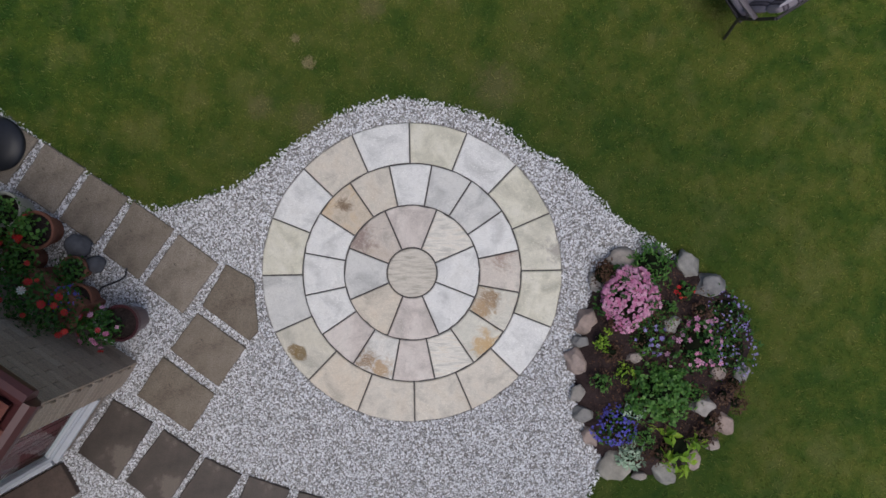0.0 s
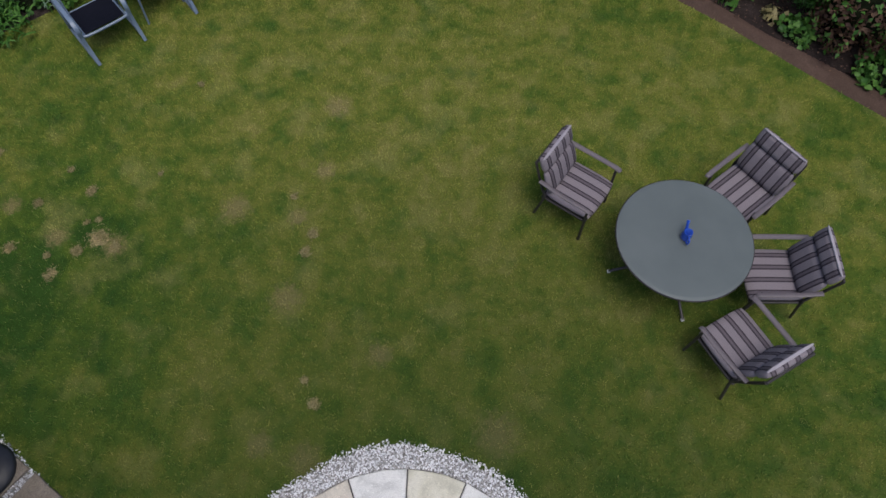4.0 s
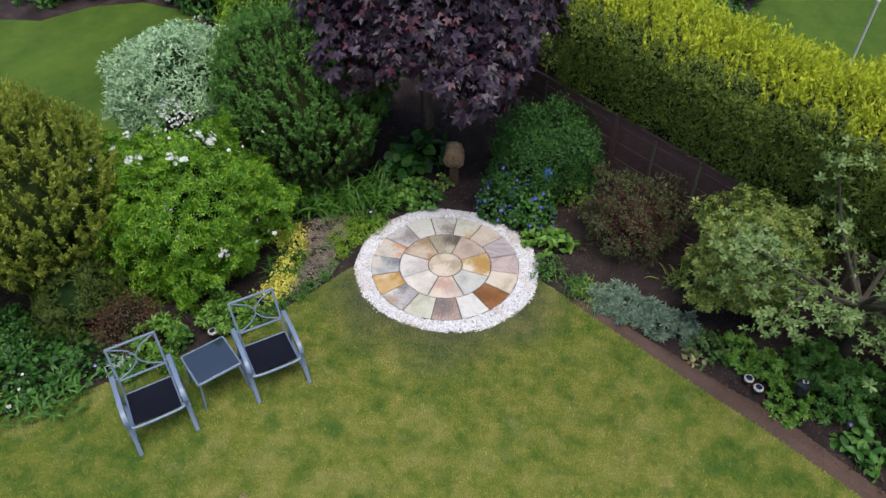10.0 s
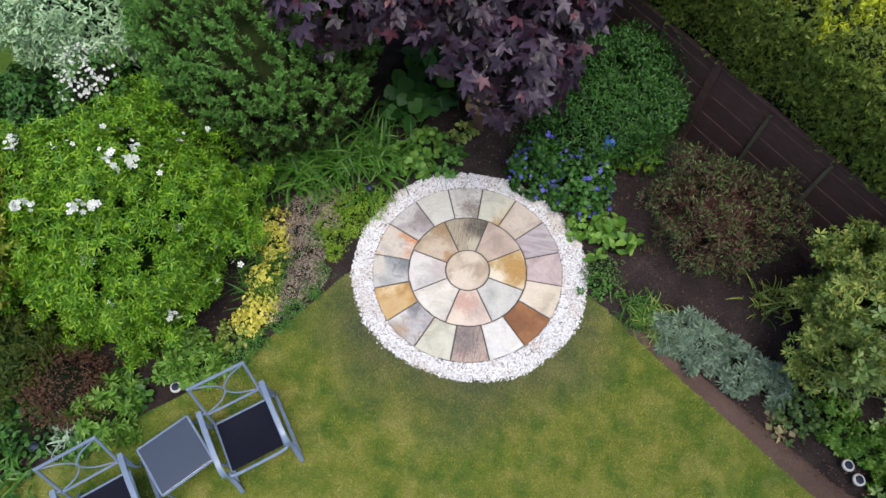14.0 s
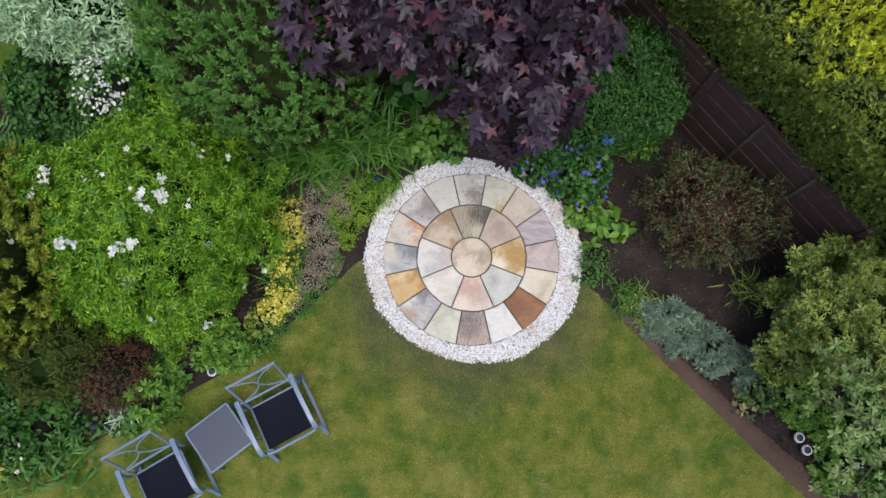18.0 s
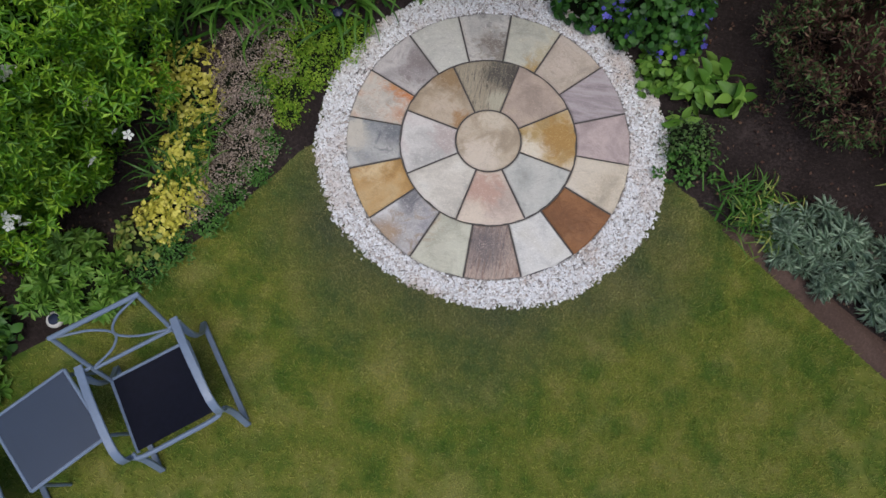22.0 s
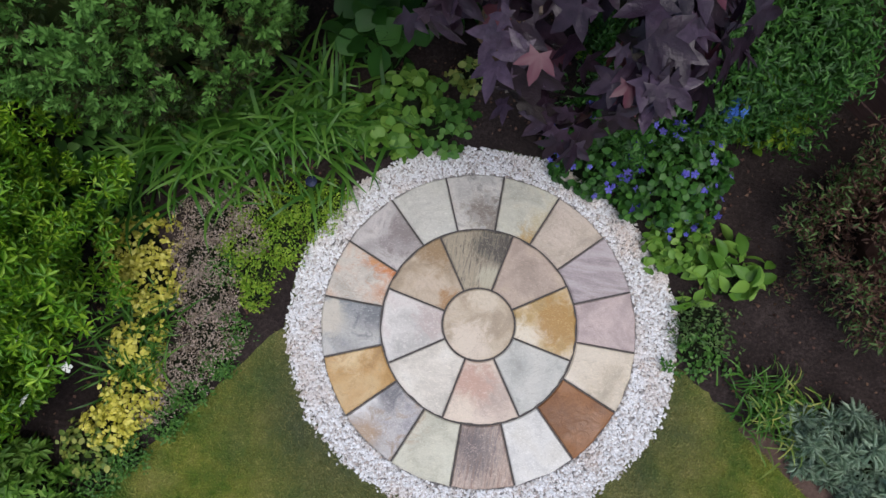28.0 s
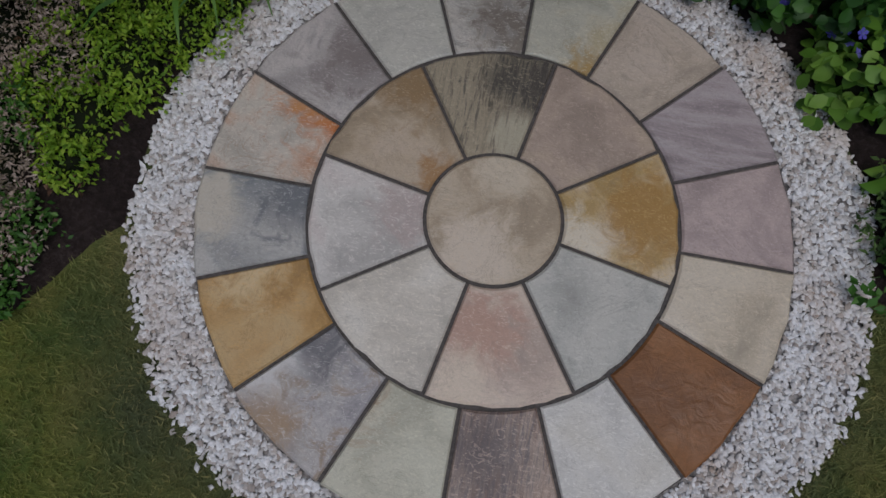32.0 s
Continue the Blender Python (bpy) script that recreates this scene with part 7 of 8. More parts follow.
# dark boxes behind the sprigs paint the hedge's inner shade
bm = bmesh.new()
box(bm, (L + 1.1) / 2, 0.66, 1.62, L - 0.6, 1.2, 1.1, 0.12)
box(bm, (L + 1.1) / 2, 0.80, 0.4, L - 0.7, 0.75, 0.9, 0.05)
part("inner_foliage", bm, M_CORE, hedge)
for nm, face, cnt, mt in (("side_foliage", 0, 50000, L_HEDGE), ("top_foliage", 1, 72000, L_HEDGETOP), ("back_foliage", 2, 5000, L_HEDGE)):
    p, nrm = hedge_points(cnt, face)
    lump = np.array([noise.noise((a * 5, b * 5, c * 5)) + 0.6 * noise.noise((a * 13, b * 13, c * 13)) for a, b, c in p.tolist()])
    p = p + nrm * (0.07 * lump)[:, None]
    up = nrm + np.array((0, 0, 0.8))
    groups = [(nm, np.ones(len(p), bool), mt)]
    if face == 1:
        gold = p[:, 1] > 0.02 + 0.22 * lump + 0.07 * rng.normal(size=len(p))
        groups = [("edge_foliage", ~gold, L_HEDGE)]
        # upright tufts: each point carries a spike of sprigs
        base, ax = p[gold], nrm[gold] + np.array((0, 0, 0.6)) + 0.35 * rng.normal(size=p[gold].shape)
        base, ax = base[::14], ax[::14] / np.linalg.norm(ax[::14], axis=1, keepdims=True)
        s = rng.uniform(0, 1, (len(base), 17, 1))
        out = rng.normal(size=(len(base), 17, 3))
        out /= np.linalg.norm(out, axis=2, keepdims=True)
        long = rng.uniform(0.13, 0.27, (len(base), 1, 1))
        q = (base[:, None] + ax[:, None] * (s - 0.5) * long + out * 0.036 * (0.3 + 0.7 * np.sqrt(1 - s))).reshape(-1, 3)
        qn = (out + 0.6 * ax[:, None]).reshape(-1, 3)
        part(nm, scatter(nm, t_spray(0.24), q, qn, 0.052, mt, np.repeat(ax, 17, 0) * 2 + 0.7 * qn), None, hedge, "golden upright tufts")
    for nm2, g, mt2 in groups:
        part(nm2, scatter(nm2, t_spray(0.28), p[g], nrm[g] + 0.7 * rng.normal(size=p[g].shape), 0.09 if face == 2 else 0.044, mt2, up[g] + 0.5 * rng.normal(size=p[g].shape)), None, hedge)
p, nrm = crown_points(5000, (0.35, 0.62, 1.05), seed=90, depth=0.25)
part("end_foliage", scatter("end_foliage", t_spray(0.22), p + np.array((0.8, 0.7, 1.15)), nrm + 0.5 * rng.normal(size=p.shape), 0.055, L_HEDGE), None, hedge)

# ---- low planting in the beds ----
def straps(name, x, y, count, length, leaf, label, seed=1, w=0.014, spread=0.12, bend=0.6, lean=(0, 0)):
    root = thing(name, pose(x, y, 0.05), label, "plant")
    r = np.random.default_rng(seed)
    p = np.zeros((count, 3))
    p[:, :2] = r.normal(size=(count, 2)) * spread
    a = r.uniform(0, 2 * np.pi, count)
    nrm = np.stack([np.zeros(count), np.zeros(count), np.ones(count)], 1) + 0.16 * r.normal(size=(count, 3))
    roll = np.stack([np.cos(a) + lean[0], np.sin(a) + lean[1], np.zeros(count)], 1) * 3
    pieces("blade", t_strap(w / length, bend), p, nrm, length, leaf, root, roll, 0.35)
    return root


straps("day_lily", -3.4, 8.56, 190, 0.62, L_STRAP, "arching strap-leaved day lilies", 91, 0.0095, 0.15, 0.72, (0.2, -0.45))
straps("day_lily", -3.0, 8.66, 190, 0.62, L_STRAP, "arching strap-leaved day lilies", 92, 0.0095, 0.16, 0.72, (0.15, -0.45))
straps("day_lily", -2.6, 8.85, 190, 0.6, L_STRAP, "arching strap-leaved day lilies", 106, 0.0095, 0.15, 0.72, (0.2, -0.35))
straps("ornamental_grass", -3.32, 7.42, 120, 0.36, L_STRAP, "tuft of thin grassy leaves", 93, 0.0045, 0.10, 0.7, (0.3, 0.1))
straps("ornamental_grass", -3.25, 7.18, 80, 0.34, L_STRAP, "tuft of thin grassy leaves", 94, 0.0045, 0.09, 0.7)
straps("sedge", 0.2, 7.70, 170, 0.24, L_STRAP, "tuft of green grass at the lawn edge", 95, 0.0045, 0.09, 0.75, (0.0, -0.15))
straps("sedge", 0.28, 7.66, 90, 0.24, L_AZALEA, "tuft of yellowing grass at the lawn edge", 96, 0.0045, 0.10, 0.75, (0.4, -0.3))
straps("iris", -4.85, 5.22, 90, 0.30, L_MID, "green strappy leaves by the lawn", 97, 0.012, 0.12, 0.8)
straps("iris", -5.3, 4.98, 110, 0.30, L_MID, "green strappy leaves by the lawn", 98, 0.012, 0.14, 0.8)
straps("iris", -4.46, 5.66, 60, 0.26, L_LAVENDER, "grey-green strappy tuft by the lawn", 99, 0.009, 0.08, 0.7)
straps("ornamental_grass", 1.27, 8.05, 50, 0.28, L_AZALEA, "thin tuft of yellowing grass on the soil", 100, 0.007, 0.08, 0.7)

lo = [  # name, x, y, radius, height, leaf, template, count, size, label, petals, flowers, flower size
    ("blue_geranium", -0.95, 9.0, 0.32, 0.46, L_DEEP, t_broad(0.46), 1300, 0.045, "cranesbill with violet-blue flowers", P_BLUE, 90, 0.021),
    ("blue_geranium", -0.52, 8.9, 0.34, 0.40, L_DEEP, t_broad(0.46), 1400, 0.045, "cranesbill with violet-blue flowers", P_BLUE, 90, 0.021),
    ("lime_perennial", -0.40, 8.52, 0.18, 0.16, L_FRESH, t_broad(0.40), 300, 0.052, "fresh green leafy perennial by the gravel", None, 0, 0),
    ("foxglove", -0.15, 8.38, 0.19, 0.2, L_FRESH, t_broad(0.26), 70, 0.12, "broad soft-leaved foxglove plant", None, 0, 0),
    ("euonymus", -0.04, 9.36, 0.21, 0.42, L_LIME, t_broad(0.4), 240, 0.058, "yellow-variegated leafy stem in the bed", None, 0, 0),
    ("euonymus", -0.97, 9.68, 0.216, 0.55, L_LIME, t_broad(0.4), 200, 0.05, "yellow-variegated leafy shrub in the bed", None, 0, 0),
    ("leafy_perennial", -2.25, 8.82, 0.22, 0.25, L_FRESH, t_broad(0.44), 200, 0.07, "fresh green round-leaved clump in the bed", None, 0, 0),
    ("lime_perennial", -2.12, 9.05, 0.2, 0.28, L_FRESH, t_broad(0.44), 200, 0.065, "fresh green leafy clump in the bed", None, 0, 0),
    ("hosta", -2.11, 9.9, 0.367, 0.42, L_DEEP, t_broad(0.44), 80, 0.19, "dark green hosta under the maple", None, 0, 0),
    ("lime_perennial", -1.75, 9.3, 0.13, 0.2, L_AZALEA, t_broad(0.36), 110, 0.05, "yellow-green leaves before the carved stone", None, 0, 0),
    ("golden_euonymus", -3.42, 7.86, 0.2, 0.24, L_YELLOW, t_broad(0.36), 832, 0.027, "golden-leaved dwarf shrub in the border", None, 0, 0),
    ("golden_euonymus", -3.3, 7.68, 0.18, 0.24, L_YELLOW, t_broad(0.36), 715, 0.027, "golden-leaved dwarf shrub in the border", None, 0, 0),
    ("golden_euonymus", -3.26, 7.36, 0.13, 0.2, L_YELLOW, t_broad(0.36), 480, 0.027, "golden-leaved dwarf shrub in the border", None, 0, 0),
    ("golden_euonymus", -3.2, 7.06, 0.16, 0.2, L_YELLOW, t_broad(0.36), 612, 0.027, "golden-leaved dwarf shrub in the border", None, 0, 0),
    ("golden_euonymus", -3.28, 6.9, 0.13, 0.18, L_YELLOW, t_broad(0.36), 480, 0.027, "golden-leaved dwarf shrub in the border", None, 0, 0),
    ("pale_euonymus", -3.36, 6.76, 0.15, 0.14, L_AZALEA, t_broad(0.36), 260, 0.036, "pale fading dwarf shrub in the border", None, 0, 0),
    ("pink_heath", -2.98, 7.68, 0.2, 0.12, L_HEATH, t_leaf(0.2), 1900, 0.016, "faded pink heath in the border", None, 0, 0),
    ("pink_heath", -2.9, 7.46, 0.17, 0.12, L_HEATH, t_leaf(0.2), 1450, 0.016, "faded pink heath in the border", None, 0, 0),
    ("pink_heath", -2.99, 7.27, 0.15, 0.12, L_HEATH, t_leaf(0.2), 1200, 0.016, "faded pink heath in the border", None, 0, 0),
    ("pink_heath", -3.1, 7.05, 0.12, 0.12, L_HEATH, t_leaf(0.2), 900, 0.016, "faded pink heath in the border", None, 0, 0),
    ("pink_heath", -3.1, 8.12, 0.2, 0.12, L_HEATH, t_leaf(0.2), 1900, 0.016, "faded pink heath in the border", None, 0, 0),
    ("pink_heath", -2.93, 8.28, 0.16, 0.12, L_HEATH, t_leaf(0.2), 1300, 0.016, "faded pink heath in the border", None, 0, 0),
    ("pink_heath", -3.08, 7.88, 0.16, 0.12, L_HEATH, t_leaf(0.2), 1300, 0.016, "faded pink heath in the border", None, 0, 0),
    ("pink_heath", -2.84, 8.05, 0.12, 0.12, L_HEATH, t_leaf(0.2), 900, 0.016, "faded pink heath in the border", None, 0, 0),
    ("lime_saxifrage", -2.66, 8.1, 0.18, 0.10, L_LIME, t_leaf(0.26), 996, 0.019, "mat of lime-green foliage in the border", None, 0, 0),
    ("lime_saxifrage", -2.52, 8.27, 0.15, 0.10, L_LIME, t_leaf(0.26), 760, 0.019, "mat of lime-green foliage in the border", None, 0, 0),
    ("lime_saxifrage", -2.74, 7.9, 0.15, 0.10, L_LIME, t_leaf(0.26), 760, 0.019, "mat of lime-green foliage in the border", None, 0, 0),
    ("lime_saxifrage", -2.82, 8.22, 0.15, 0.10, L_LIME, t_leaf(0.26), 760, 0.019, "mat of lime-green foliage in the border", None, 0, 0),
    ("lime_saxifrage", -2.72, 7.74, 0.08, 0.10, L_LIME, t_leaf(0.26), 372, 0.019, "mat of lime-green foliage in the border", None, 0, 0),
    ("lime_saxifrage", -2.64, 8.33, 0.15, 0.10, L_LIME, t_leaf(0.26), 760, 0.019, "mat of lime-green foliage in the border", None, 0, 0),
    ("lime_saxifrage", -2.9, 8.0, 0.1, 0.10, L_LIME, t_leaf(0.26), 460, 0.019, "mat of lime-green foliage in the border", None, 0, 0),
    ("lime_saxifrage", -2.42, 8.38, 0.1, 0.10, L_LIME, t_leaf(0.26), 460, 0.019, "mat of lime-green foliage in the border", None, 0, 0),
    ("green_mat", -2.78, 7.52, 0.09, 0.08, L_MID, t_leaf(0.26), 355, 0.022, "low green mat along the lawn edge", None, 0, 0),
    ("green_mat", -2.82, 7.34, 0.1, 0.08, L_MID, t_leaf(0.26), 390, 0.022, "low green mat along the lawn edge", None, 0, 0),
    ("green_mat", -2.93, 7.14, 0.1, 0.08, L_MID, t_leaf(0.26), 390, 0.022, "low green mat along the lawn edge", None, 0, 0),
    ("green_mat", -3.02, 6.97, 0.11, 0.08, L_MID, t_leaf(0.26), 427, 0.022, "low green mat along the lawn edge", None, 0, 0),
    ("green_mat", -3.17, 6.76, 0.12, 0.08, L_MID, t_leaf(0.26), 468, 0.022, "low green mat along the lawn edge", None, 0, 0),
    ("green_mat", -3.3, 6.62, 0.12, 0.08, L_MID, t_leaf(0.26), 468, 0.022, "low green mat along the lawn edge", None, 0, 0),
    ("green_mat", -2.95, 7.85, 0.12, 0.08, L_MID, t_leaf(0.26), 468, 0.022, "low green mat along the lawn edge", None, 0, 0),
    ("lupin", -4.2, 5.9, 0.30, 0.38, L_FRESH, t_rosette(8, 0.16), 230, 0.078, "fresh green whorled perennial in the border", None, 0, 0),
    ("lupin", -3.64, 6.46, 0.26, 0.30, L_FRESH, t_rosette(8, 0.16), 180, 0.075, "fresh green whorled perennial in the border", None, 0, 0),
    ("leafy_perennial", -3.85, 8.3, 0.26, 0.32, L_MID, t_broad(0.36), 150, 0.095, "broad-leaved green perennial in the border", None, 0, 0),
    ("leafy_perennial", -4.75, 5.6, 0.28, 0.24, L_DEEP, t_broad(0.32), 300, 0.05, "mixed low green perennials in the border", None, 0, 0),
    ("leafy_perennial", -5.2, 5.3, 0.28, 0.26, L_DEEP, t_broad(0.38), 280, 0.065, "mixed low green perennials in the border", P_WHITE, 6, 0.025),
    ("leafy_perennial", -5.55, 5.0, 0.26, 0.2, L_AZALEA, t_leaf(0.3), 240, 0.065, "yellow-green low perennials in the bed", None, 0, 0),
    ("leafy_perennial", -5.1, 5.8, 0.34, 0.26, L_DEEP, t_broad(0.38), 320, 0.075, "dark leafy perennials below the conifer", None, 0, 0),
    ("leafy_perennial", -5.75, 5.45, 0.32, 0.22, L_DEEP, t_leaf(0.3), 300, 0.085, "grey-green leafy perennials in the bed", None, 0, 0),
    ("small_hosta", -6.0, 4.55, 0.12, 0.07, L_LIME, t_broad(0.4), 26, 0.10, "small yellow-green plant at the lawn edge", None, 0, 0),
    ("green_clump", -4.35, 5.6, 0.13, 0.1, L_MID, t_broad(0.4), 80, 0.06, "small fresh green clump by the lawn", None, 0, 0),
    ("lavender", 0.72, 7.52, 0.227, 0.2, L_LAVENDER, t_rosette(15, 0.028), 176, 0.078, "silvery grey-green spiky foliage by the lawn", None, 0, 0),
    ("lavender", 1.08, 7.35, 0.227, 0.2, L_LAVENDER, t_rosette(15, 0.028), 166, 0.078, "silvery grey-green spiky foliage by the lawn", None, 0, 0),
    ("lavender", 1.34, 7.26, 0.162, 0.18, L_LAVENDER, t_rosette(15, 0.028), 104, 0.078, "silvery grey-green spiky foliage by the lawn", None, 0, 0),
    ("heuchera", 1.54, 7.08, 0.216, 0.2, L_OLIVE, t_broad(0.40), 420, 0.042, "green scalloped-leaved perennial in the border", None, 0, 0),
    ("heuchera", 1.84, 7.04, 0.24, 0.22, L_FRESH, t_rosette(7, 0.2), 190, 0.05, "green scalloped-leaved perennial in the border", None, 0, 0),
    ("fading_leaves", 1.41, 6.93, 0.097, 0.07, M_STRAW, t_leaf(0.35), 26, 0.08, "yellowed fading leaves at the bed edge", None, 0, 0),
    ("heuchera", 2.14, 6.88, 0.24, 0.22, L_FRESH, t_rosette(7, 0.2), 190, 0.05, "green leafy perennial in the border", None, 0, 0),
    ("heuchera", 2.28, 6.52, 0.25, 0.2, L_FRESH, t_rosette(7, 0.2), 200, 0.045, "fresh green leafy perennial in the border", None, 0, 0),
    ("peony", 2.75, 6.62, 0.36, 0.42, L_MID, t_rosette(7, 0.15), 620, 0.052, "dense green peony foliage in the border", None, 0, 0),
    ("peony", 3.15, 6.75, 0.34, 0.4, L_MID, t_rosette(7, 0.15), 560, 0.052, "dense green peony foliage in the border", None, 0, 0),
    ("peony", 2.6, 7.0, 0.3, 0.35, L_MID, t_rosette(7, 0.15), 460, 0.052, "dense green peony foliage in the border", None, 0, 0),
    ("hosta", 2.9, 6.08, 0.27, 0.2, L_MID, t_broad(0.28), 120, 0.115, "broad-leaved green perennial at the bed edge", None, 0, 0),
    ("fading_leaves", 3.35, 5.72, 0.12, 0.1, M_STRAW, t_leaf(0.3), 30, 0.10, "pale yellowed leaves at the bed edge", None, 0, 0),
    ("leafy_perennial", 3.55, 5.5, 0.2, 0.15, L_MID, t_broad(0.38), 150, 0.07, "low green leaves at the bed edge", None, 0, 0),
    ("leafy_perennial", -0.2, 8.08, 0.2, 0.1, L_OLIVE, t_leaf(0.2), 420, 0.028, "sparse low weeds beside the gravel", None, 0, 0),
    ("leafy_perennial", -0.18, 7.92, 0.18, 0.08, L_MID, t_leaf(0.3), 240, 0.035, "sparse low weeds beside the gravel", None, 0, 0),
    ("leafy_perennial", 4.3, 4.95, 0.25, 0.2, L_MID, t_broad(0.38), 200, 0.07, "low green leaves at the bed edge", None, 0, 0),
    ("leafy_perennial", -3.62, 8.02, 0.2, 0.2, L_DEEP, t_leaf(0.3), 260, 0.05, "dark green low perennial in the border", None, 0, 0),
    ("hosta", -2.35, 9.4, 0.28, 0.4, L_DEEP, t_broad(0.46), 60, 0.17, "dark green hosta under the maple", None, 0, 0),
    ("leafy_perennial", -1.9, 8.95, 0.16, 0.18, L_MID, t_broad(0.4), 160, 0.055, "small green plants by the gravel", None, 0, 0),
    ("lavender", 0.5, 7.6, 0.2, 0.2, L_LAVENDER, t_rosette(15, 0.028), 145, 0.078, "silvery grey-green spiky foliage by the lawn", None, 0, 0),
    ("fern", -5.0, 8.5, 0.4, 0.5, L_MID, t_leaf(0.12), 420, 0.12, "green fern fronds between the shrubs", None, 0, 0),
    ("leafy_perennial", -5.5, 5.6, 0.36, 0.26, L_DEEP, t_leaf(0.3), 1100, 0.06, "dark leafy perennials below the conifer", None, 0, 0),
    ("leafy_perennial", -5.95, 5.75, 0.36, 0.3, L_DEEP, t_leaf(0.3), 1100, 0.06, "dark leafy perennials below the conifer", None, 0, 0),
    ("leafy_perennial", -6.1, 5.3, 0.34, 0.22, L_DEEP, t_leaf(0.3), 900, 0.055, "green leafy perennials in the bed", None, 0, 0),
    ("leafy_perennial", -5.35, 5.2, 0.26, 0.3, L_DEEP, t_leaf(0.3), 500, 0.05, "green leafy perennials in the bed", None, 0, 0),
    ("leafy_perennial", -4.15, 6.05, 0.22, 0.2, L_MID, t_broad(0.36), 180, 0.065, "green leafy perennials beside the heather", None, 0, 0),
]
for i, (nm, x, y, r, h, lf, tp, cnt, sz, lab, pet, fl, fs) in enumerate(lo):
    tuft(nm, x, y, r, h, lf, tp, int(cnt * 1.25), sz, lab, 0.04, pet, fl, fs, 200 + i)

spike = thing("delphinium", pose(-0.36, 9.1, 0.04), "bright blue flower spike among the cranesbill", "plant")
part("stem", tube([(0, 0, 0), (0.01, 0.0, 0.35), (0.0, 0.01, 0.66)], 0.006, 6), M_STEM, spike)
a = np.arange(26) * 2.4
q = np.stack([0.035 * np.cos(a), 0.035 * np.sin(a), 0.5 + 0.18 * np.arange(26) / 25], 1)
pieces("flower", t_flower(), q, np.stack([np.cos(a), np.sin(a), 0.8 + 0 * a], 1), 0.026, P_SKY, spike)
pieces("leaf", t_broad(0.3), q * np.array((0.6, 0.6, 0.55)), np.array((0, 0, 1.0)) + 0.4 * rng.normal(size=(26, 3)), 0.09, L_FRESH, spike)

# ---- small things in the beds ----
orn = thing("carved_stone", pose(-1.63, 9.42, 0.03, 0, 0, 5), "carved buff stone head on a short dark wooden post", "garden ornament")
part("post", one_box(0, 0.01, 0.17, 0.12, 0.10, 0.36, 0.012), M_POSTWOOD, orn, "dark weathered wooden post")
carved = bmesh.new()
bmesh.ops.create_icosphere(carved, subdivisions=4, radius=1.0)
for v in carved.verts:
    q = v.co.copy()
    box_k = 1 / (abs(q.x) ** 3.2 + abs(q.y) ** 3.2 + abs(q.z) ** 3.2) ** (1 / 3.2)
    a = math.hypot(q.x, q.z + 0.15)
    ring = 0.07 * math.sin(a * 17) if q.y < 0.1 else 0.0
    k = (0.35 + 0.65 * box_k) * (1 + ring + 0.10 * noise.noise(q * 4) + 0.07 * noise.noise(q * 11))
    v.co = Vector((q.x * (0.135 - 0.02 * q.z), q.y * 0.10, q.z * 0.185)) * k + Vector((0, 0, 0.50))
part("carved_head", carved, M_CARVED, orn, smooth=True)


def bed_light(x, y, label):
    root = thing("bed_light", pose(x, y, 0.04), label, "solar light", "solar lights in the beds")
    part("stake", lathe([(0.008, -0.03), (0.012, 0.0), (0.014, 0.07)], 8), M_BLACK, root)
    part("rim", lathe([(0.040, 0.07), (0.049, 0.075), (0.050, 0.09), (0.045, 0.098), (0.034, 0.099)], 24), M_WHITE, root, "white rim")
    part("solar_cell", lathe([(0.034, 0.09), (0.033, 0.101), (0.01, 0.102)], 20), M_SOLAR, root)


for x, y in ((-3.69, 6.21), (1.93, 6.70), (2.01, 6.60)):
    bed_light(x, y, "round white solar light staked in the soil")
lantern = thing("lantern", pose(2.36, 6.55, 0.04), "small black lantern hanging from a crook", "lantern")
part("crook", tube(arc([(0.1, 0.05, 0), (0.1, 0.05, 0.3), (0.07, 0.03, 0.42), (0.02, 0.01, 0.42), (0, 0, 0.36)], 5), 0.006, 6), M_BLACK, lantern)
part("cage", one_box(0, 0, 0.24, 0.09, 0.09, 0.13, 0.006), M_BLACK, lantern)
part("roof", lathe([(0.075, 0.30), (0.078, 0.31), (0.03, 0.345), (0.008, 0.36)], 4), M_BLACK, lantern)
part("solar_panel", one_box(0, 0, 0.348, 0.05, 0.04, 0.006), M_WHITE, lantern)
for x, y, h in ((2.72, 6.2, 0.22), (-2.53, 8.42, 0.12), (-4.62, 5.5, 0.12), (-1.26, 8.98, 0.14)):
    root = thing("stake_light", pose(x, y, 0.04), "small dark blue stake light", "solar light", "stake lights")
    part("stake", lathe([(0.006, 0), (0.008, h)], 8), M_BLACK, root)
    part("lamp_head", lathe([(0.02, h), (0.032, h + 0.03), (0.034, h + 0.05), (0.012, h + 0.065)], 16), M_SOLAR, root)
for x, y, r in ((0.98, 7.55, 0.07), (-4.5, 5.78, 0.06)):
    bm = bmesh.new()
    bmesh.ops.create_icosphere(bm, subdivisions=3, radius=1.0)
    for v in bm.verts:
        v.co = Vector((v.co.x * r, v.co.y * r * 0.8, v.co.z * r * 0.6)) * (1 + 0.25 * noise.noise(v.co * 1.5 + Vector((x, y, 0))))
    o = part("rock", bm, M_ROCK, None, smooth=True)
    o.matrix_basis = pose(x, y, 0.09)
    tagged(o, "small grey stone lying in the bed", "rock")
bucket = thing("washing_line_post", pose(4.35, 13.6, 0), "white post on the neighbouring lawn", "post")
part("pole", tube([(0, 0, 0), (0, 0, 1.4)], 0.022, 10), M_WHITE, bucket)
part("cap", lathe([(0.03, 1.39), (0.035, 1.41), (0.02, 1.44)], 12), M_WHITE, bucket)

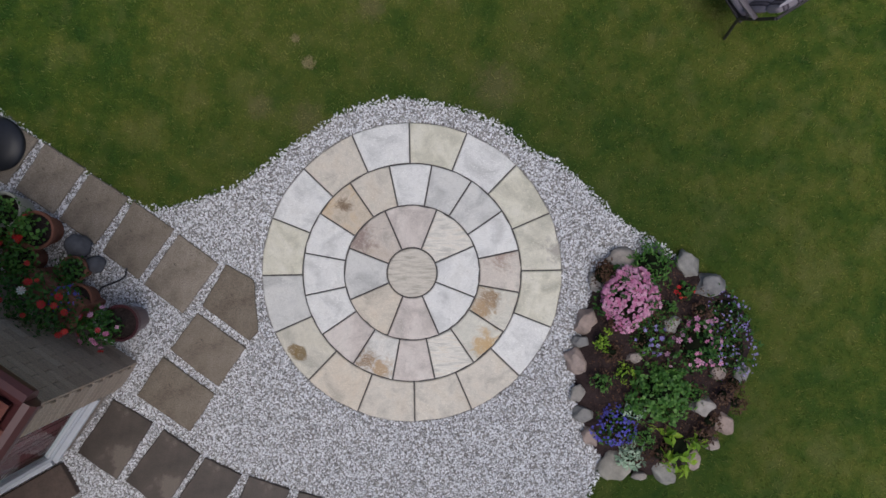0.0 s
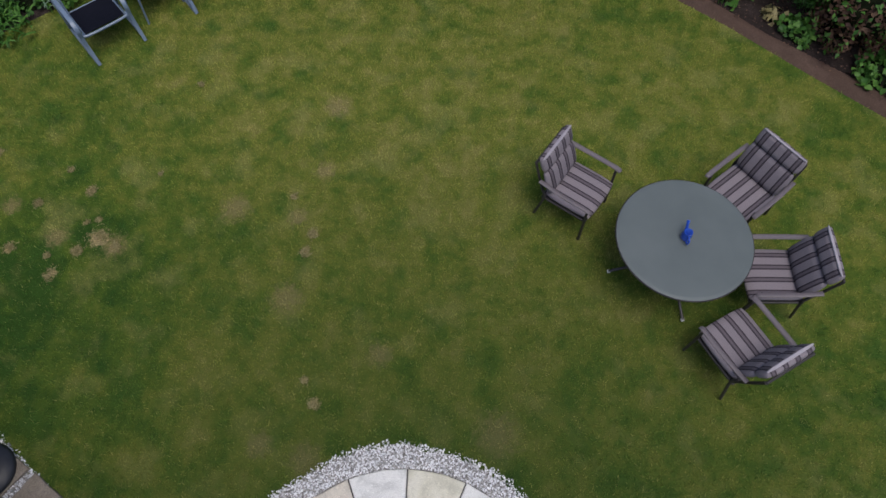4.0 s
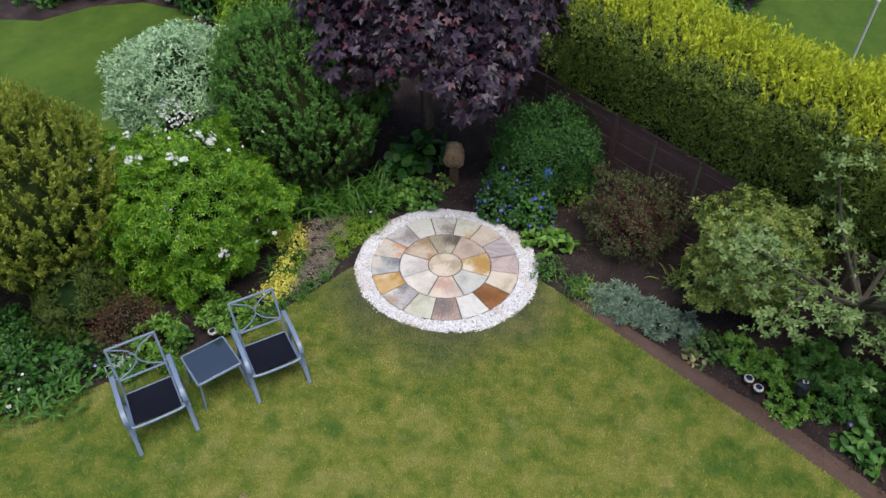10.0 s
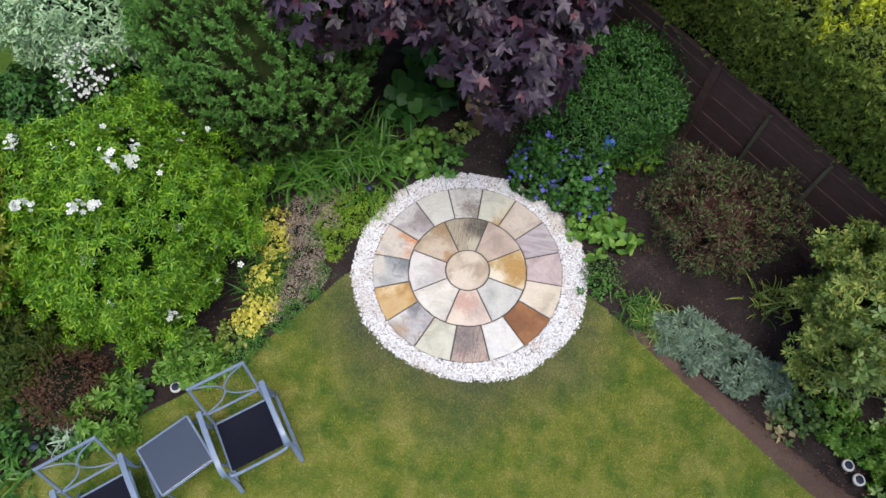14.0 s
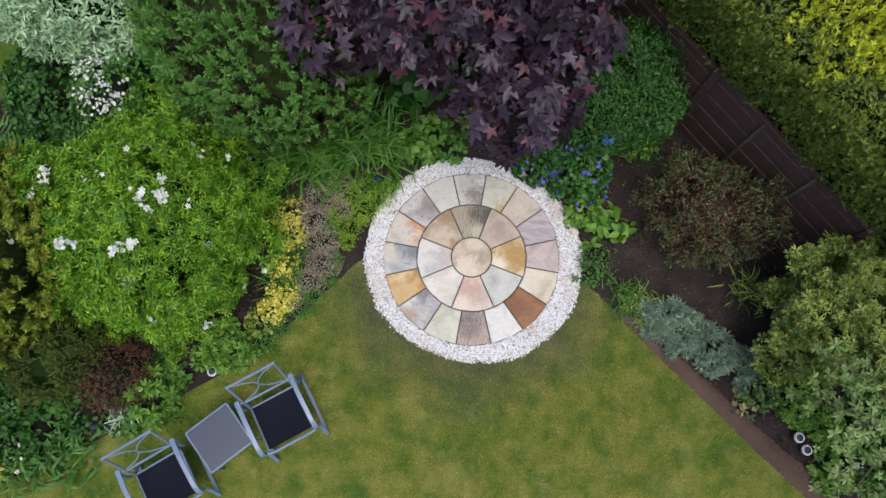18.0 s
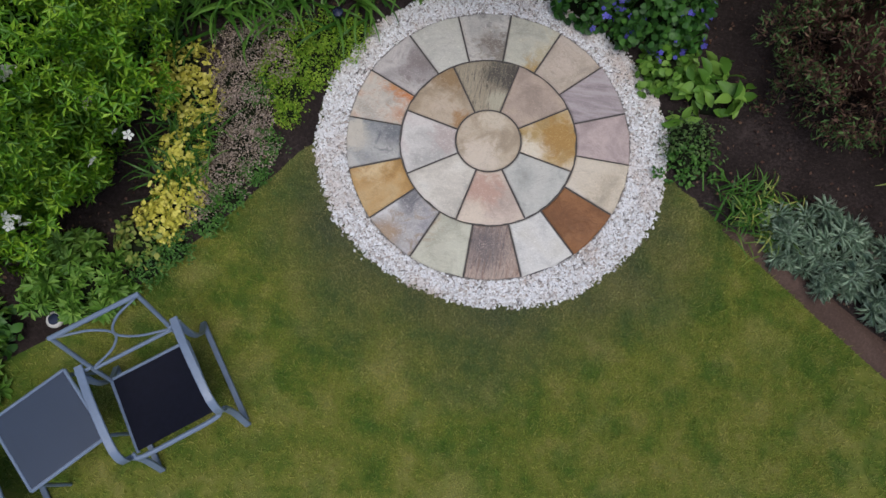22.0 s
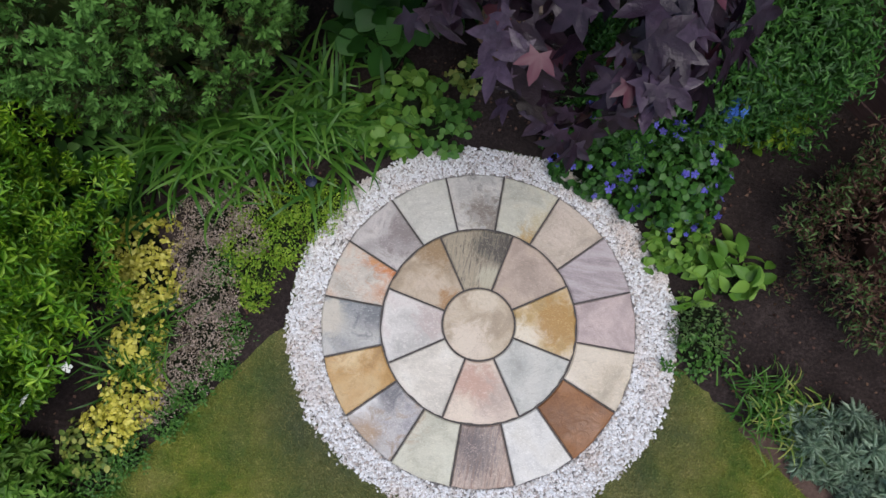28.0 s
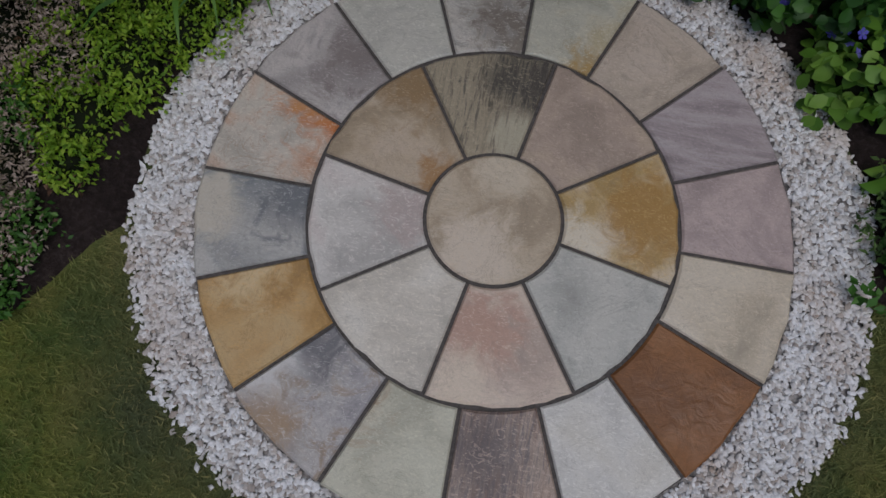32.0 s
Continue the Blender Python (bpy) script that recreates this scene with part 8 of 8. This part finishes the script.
# bark crumbs and leaf litter on the soil
k = 16000
x, y = rng.uniform(-6.5, 4.5, k), rng.uniform(4.2, 11.0, k)
ok = (inside(x, y, BED)[1] > 0.06) & (np.hypot(x - C2.x, y - C2.y) > 1.15)
x, y = x[ok], y[ok]
p = np.stack([x, y, 0.062 + 0.02 * rng.random(len(x))], 1)
litter = new("leaf_litter", scatter("leaf_litter", t_leaf(0.4, 0.2), p, np.array((0, 0, 1.0)) + 0.7 * rng.normal(size=p.shape), 0.022, L_BROWN))
tagged(litter, "bark crumbs and leaf litter on the soil", "leaf litter", kind="stuff")

# ---- grass ----
k = 560000
x, y = rng.uniform(-7.2, 6.6, k), rng.uniform(-2.6, 8.3, k)
dens = np.clip(1.2 - np.hypot(x + 1, y - 4) / 12, 0.35, 1.0)
ok = rng.random(k) < dens
x, y = x[ok], y[ok]
ok = (inside(x, y, BED)[1] < -0.005) & (inside(x, y, TRENCH)[1] < 0.0) & (inside(x, y, GR1)[1] < -0.01) & (inside(x, y, RING2)[1] < -0.005) & (inside(x, y, ROCKERY)[1] < 0.0)
x, y = x[ok], y[ok]
# extra blades round the small circle, where the camera comes near
a, r = rng.uniform(math.pi - 0.4, 2 * math.pi + 0.4, 6000), 1.0 + 0.45 * np.abs(rng.normal(size=6000))
ex, ey = C2.x + np.cos(a) * r, C2.y + np.sin(a) * r
ok = (inside(ex, ey, BED)[1] < -0.005) & (inside(ex, ey, TRENCH)[1] < 0.0) & (inside(ex, ey, RING2)[1] < -0.005)
x, y = np.concatenate([x, ex[ok]]), np.concatenate([y, ey[ok]])
p = np.stack([x, y, np.full(len(x), -0.002)], 1)
tv = np.array([(-0.085, 0, 0), (0.085, 0, 0), (0.0, 0.64, 0.66)])
nrm = np.array((0, 0, 1.0)) + 0.12 * rng.normal(size=p.shape)
grass = new("grass", scatter("grass", (tv, np.array([(0, 1, 2)])), p, nrm, 0.034, M_BLADE, None, 0.4))
# smaller, closer blades towards the small circle, to fit the camera's close view
k = 170000
x, y = rng.uniform(-3.6, 0.9, k), rng.uniform(5.3, 8.2, k)
ok = (inside(x, y, BED)[1] < 0.0) & (inside(x, y, TRENCH)[1] < 0.0) & (inside(x, y, RING2)[1] < -0.005) & (rng.random(k) < np.clip((y - 5.3) / 1.0, 0, 1))
p = np.stack([x[ok], y[ok], np.full(ok.sum(), -0.002)], 1)
turf = new("fine_turf", scatter("fine_turf", (tv * np.array((0.7, 1, 1)), np.array([(0, 1, 2)])), p, np.array((0, 0, 1.0)) + 0.15 * rng.normal(size=p.shape), 0.027, M_BLADE, None, 0.4))
tagged(turf, "fine close turf round the small paving circle", "grass", kind="stuff")
tagged(grass, "short mown grass blades of the lawn", "grass", kind="stuff")

# straw-coloured dead spots in the lawn
pl = []
for sx, sy, r in DEAD:
    q = np.zeros((int(420 * (r / 0.06) ** 1.5), 3))
    q[:, :2] = rng.normal(size=(len(q), 2)) * r * 0.5 + (sx, sy)
    ragged = np.array([noise.noise((a * 9, b * 9, 0.5)) + 0.7 * noise.noise((a * 23, b * 23, 1.5)) for a, b in q[:, :2].tolist()])
    pl.append(q[ragged + 0.3 * rng.normal(size=len(q)) > (-0.1 if r < 0.06 else 0.2)])
p = np.concatenate(pl)
p[:, 2] = rng.uniform(0.0, 0.012, len(p))
dead = new("dead_grass", scatter("dead_grass", (tv * np.array((1.3, 1, 0.8)), np.array([(0, 1, 2)])), p, np.array((0, 0, 1.0)) + 0.2 * rng.normal(size=p.shape), 0.028, M_STRAW, None, 0.4))
tagged(dead, "straw-coloured dead patches in the lawn", "dead grass", kind="stuff")

# ---- the plan above is drawn in units of 1.2 m: bring it all to metres ----
grow = Matrix.Scale(UNIT, 4)
for me in bpy.data.meshes:
    me.transform(grow)
for ob in scene.objects:
    if ob.type in ("MESH", "EMPTY"):
        ob.location *= UNIT
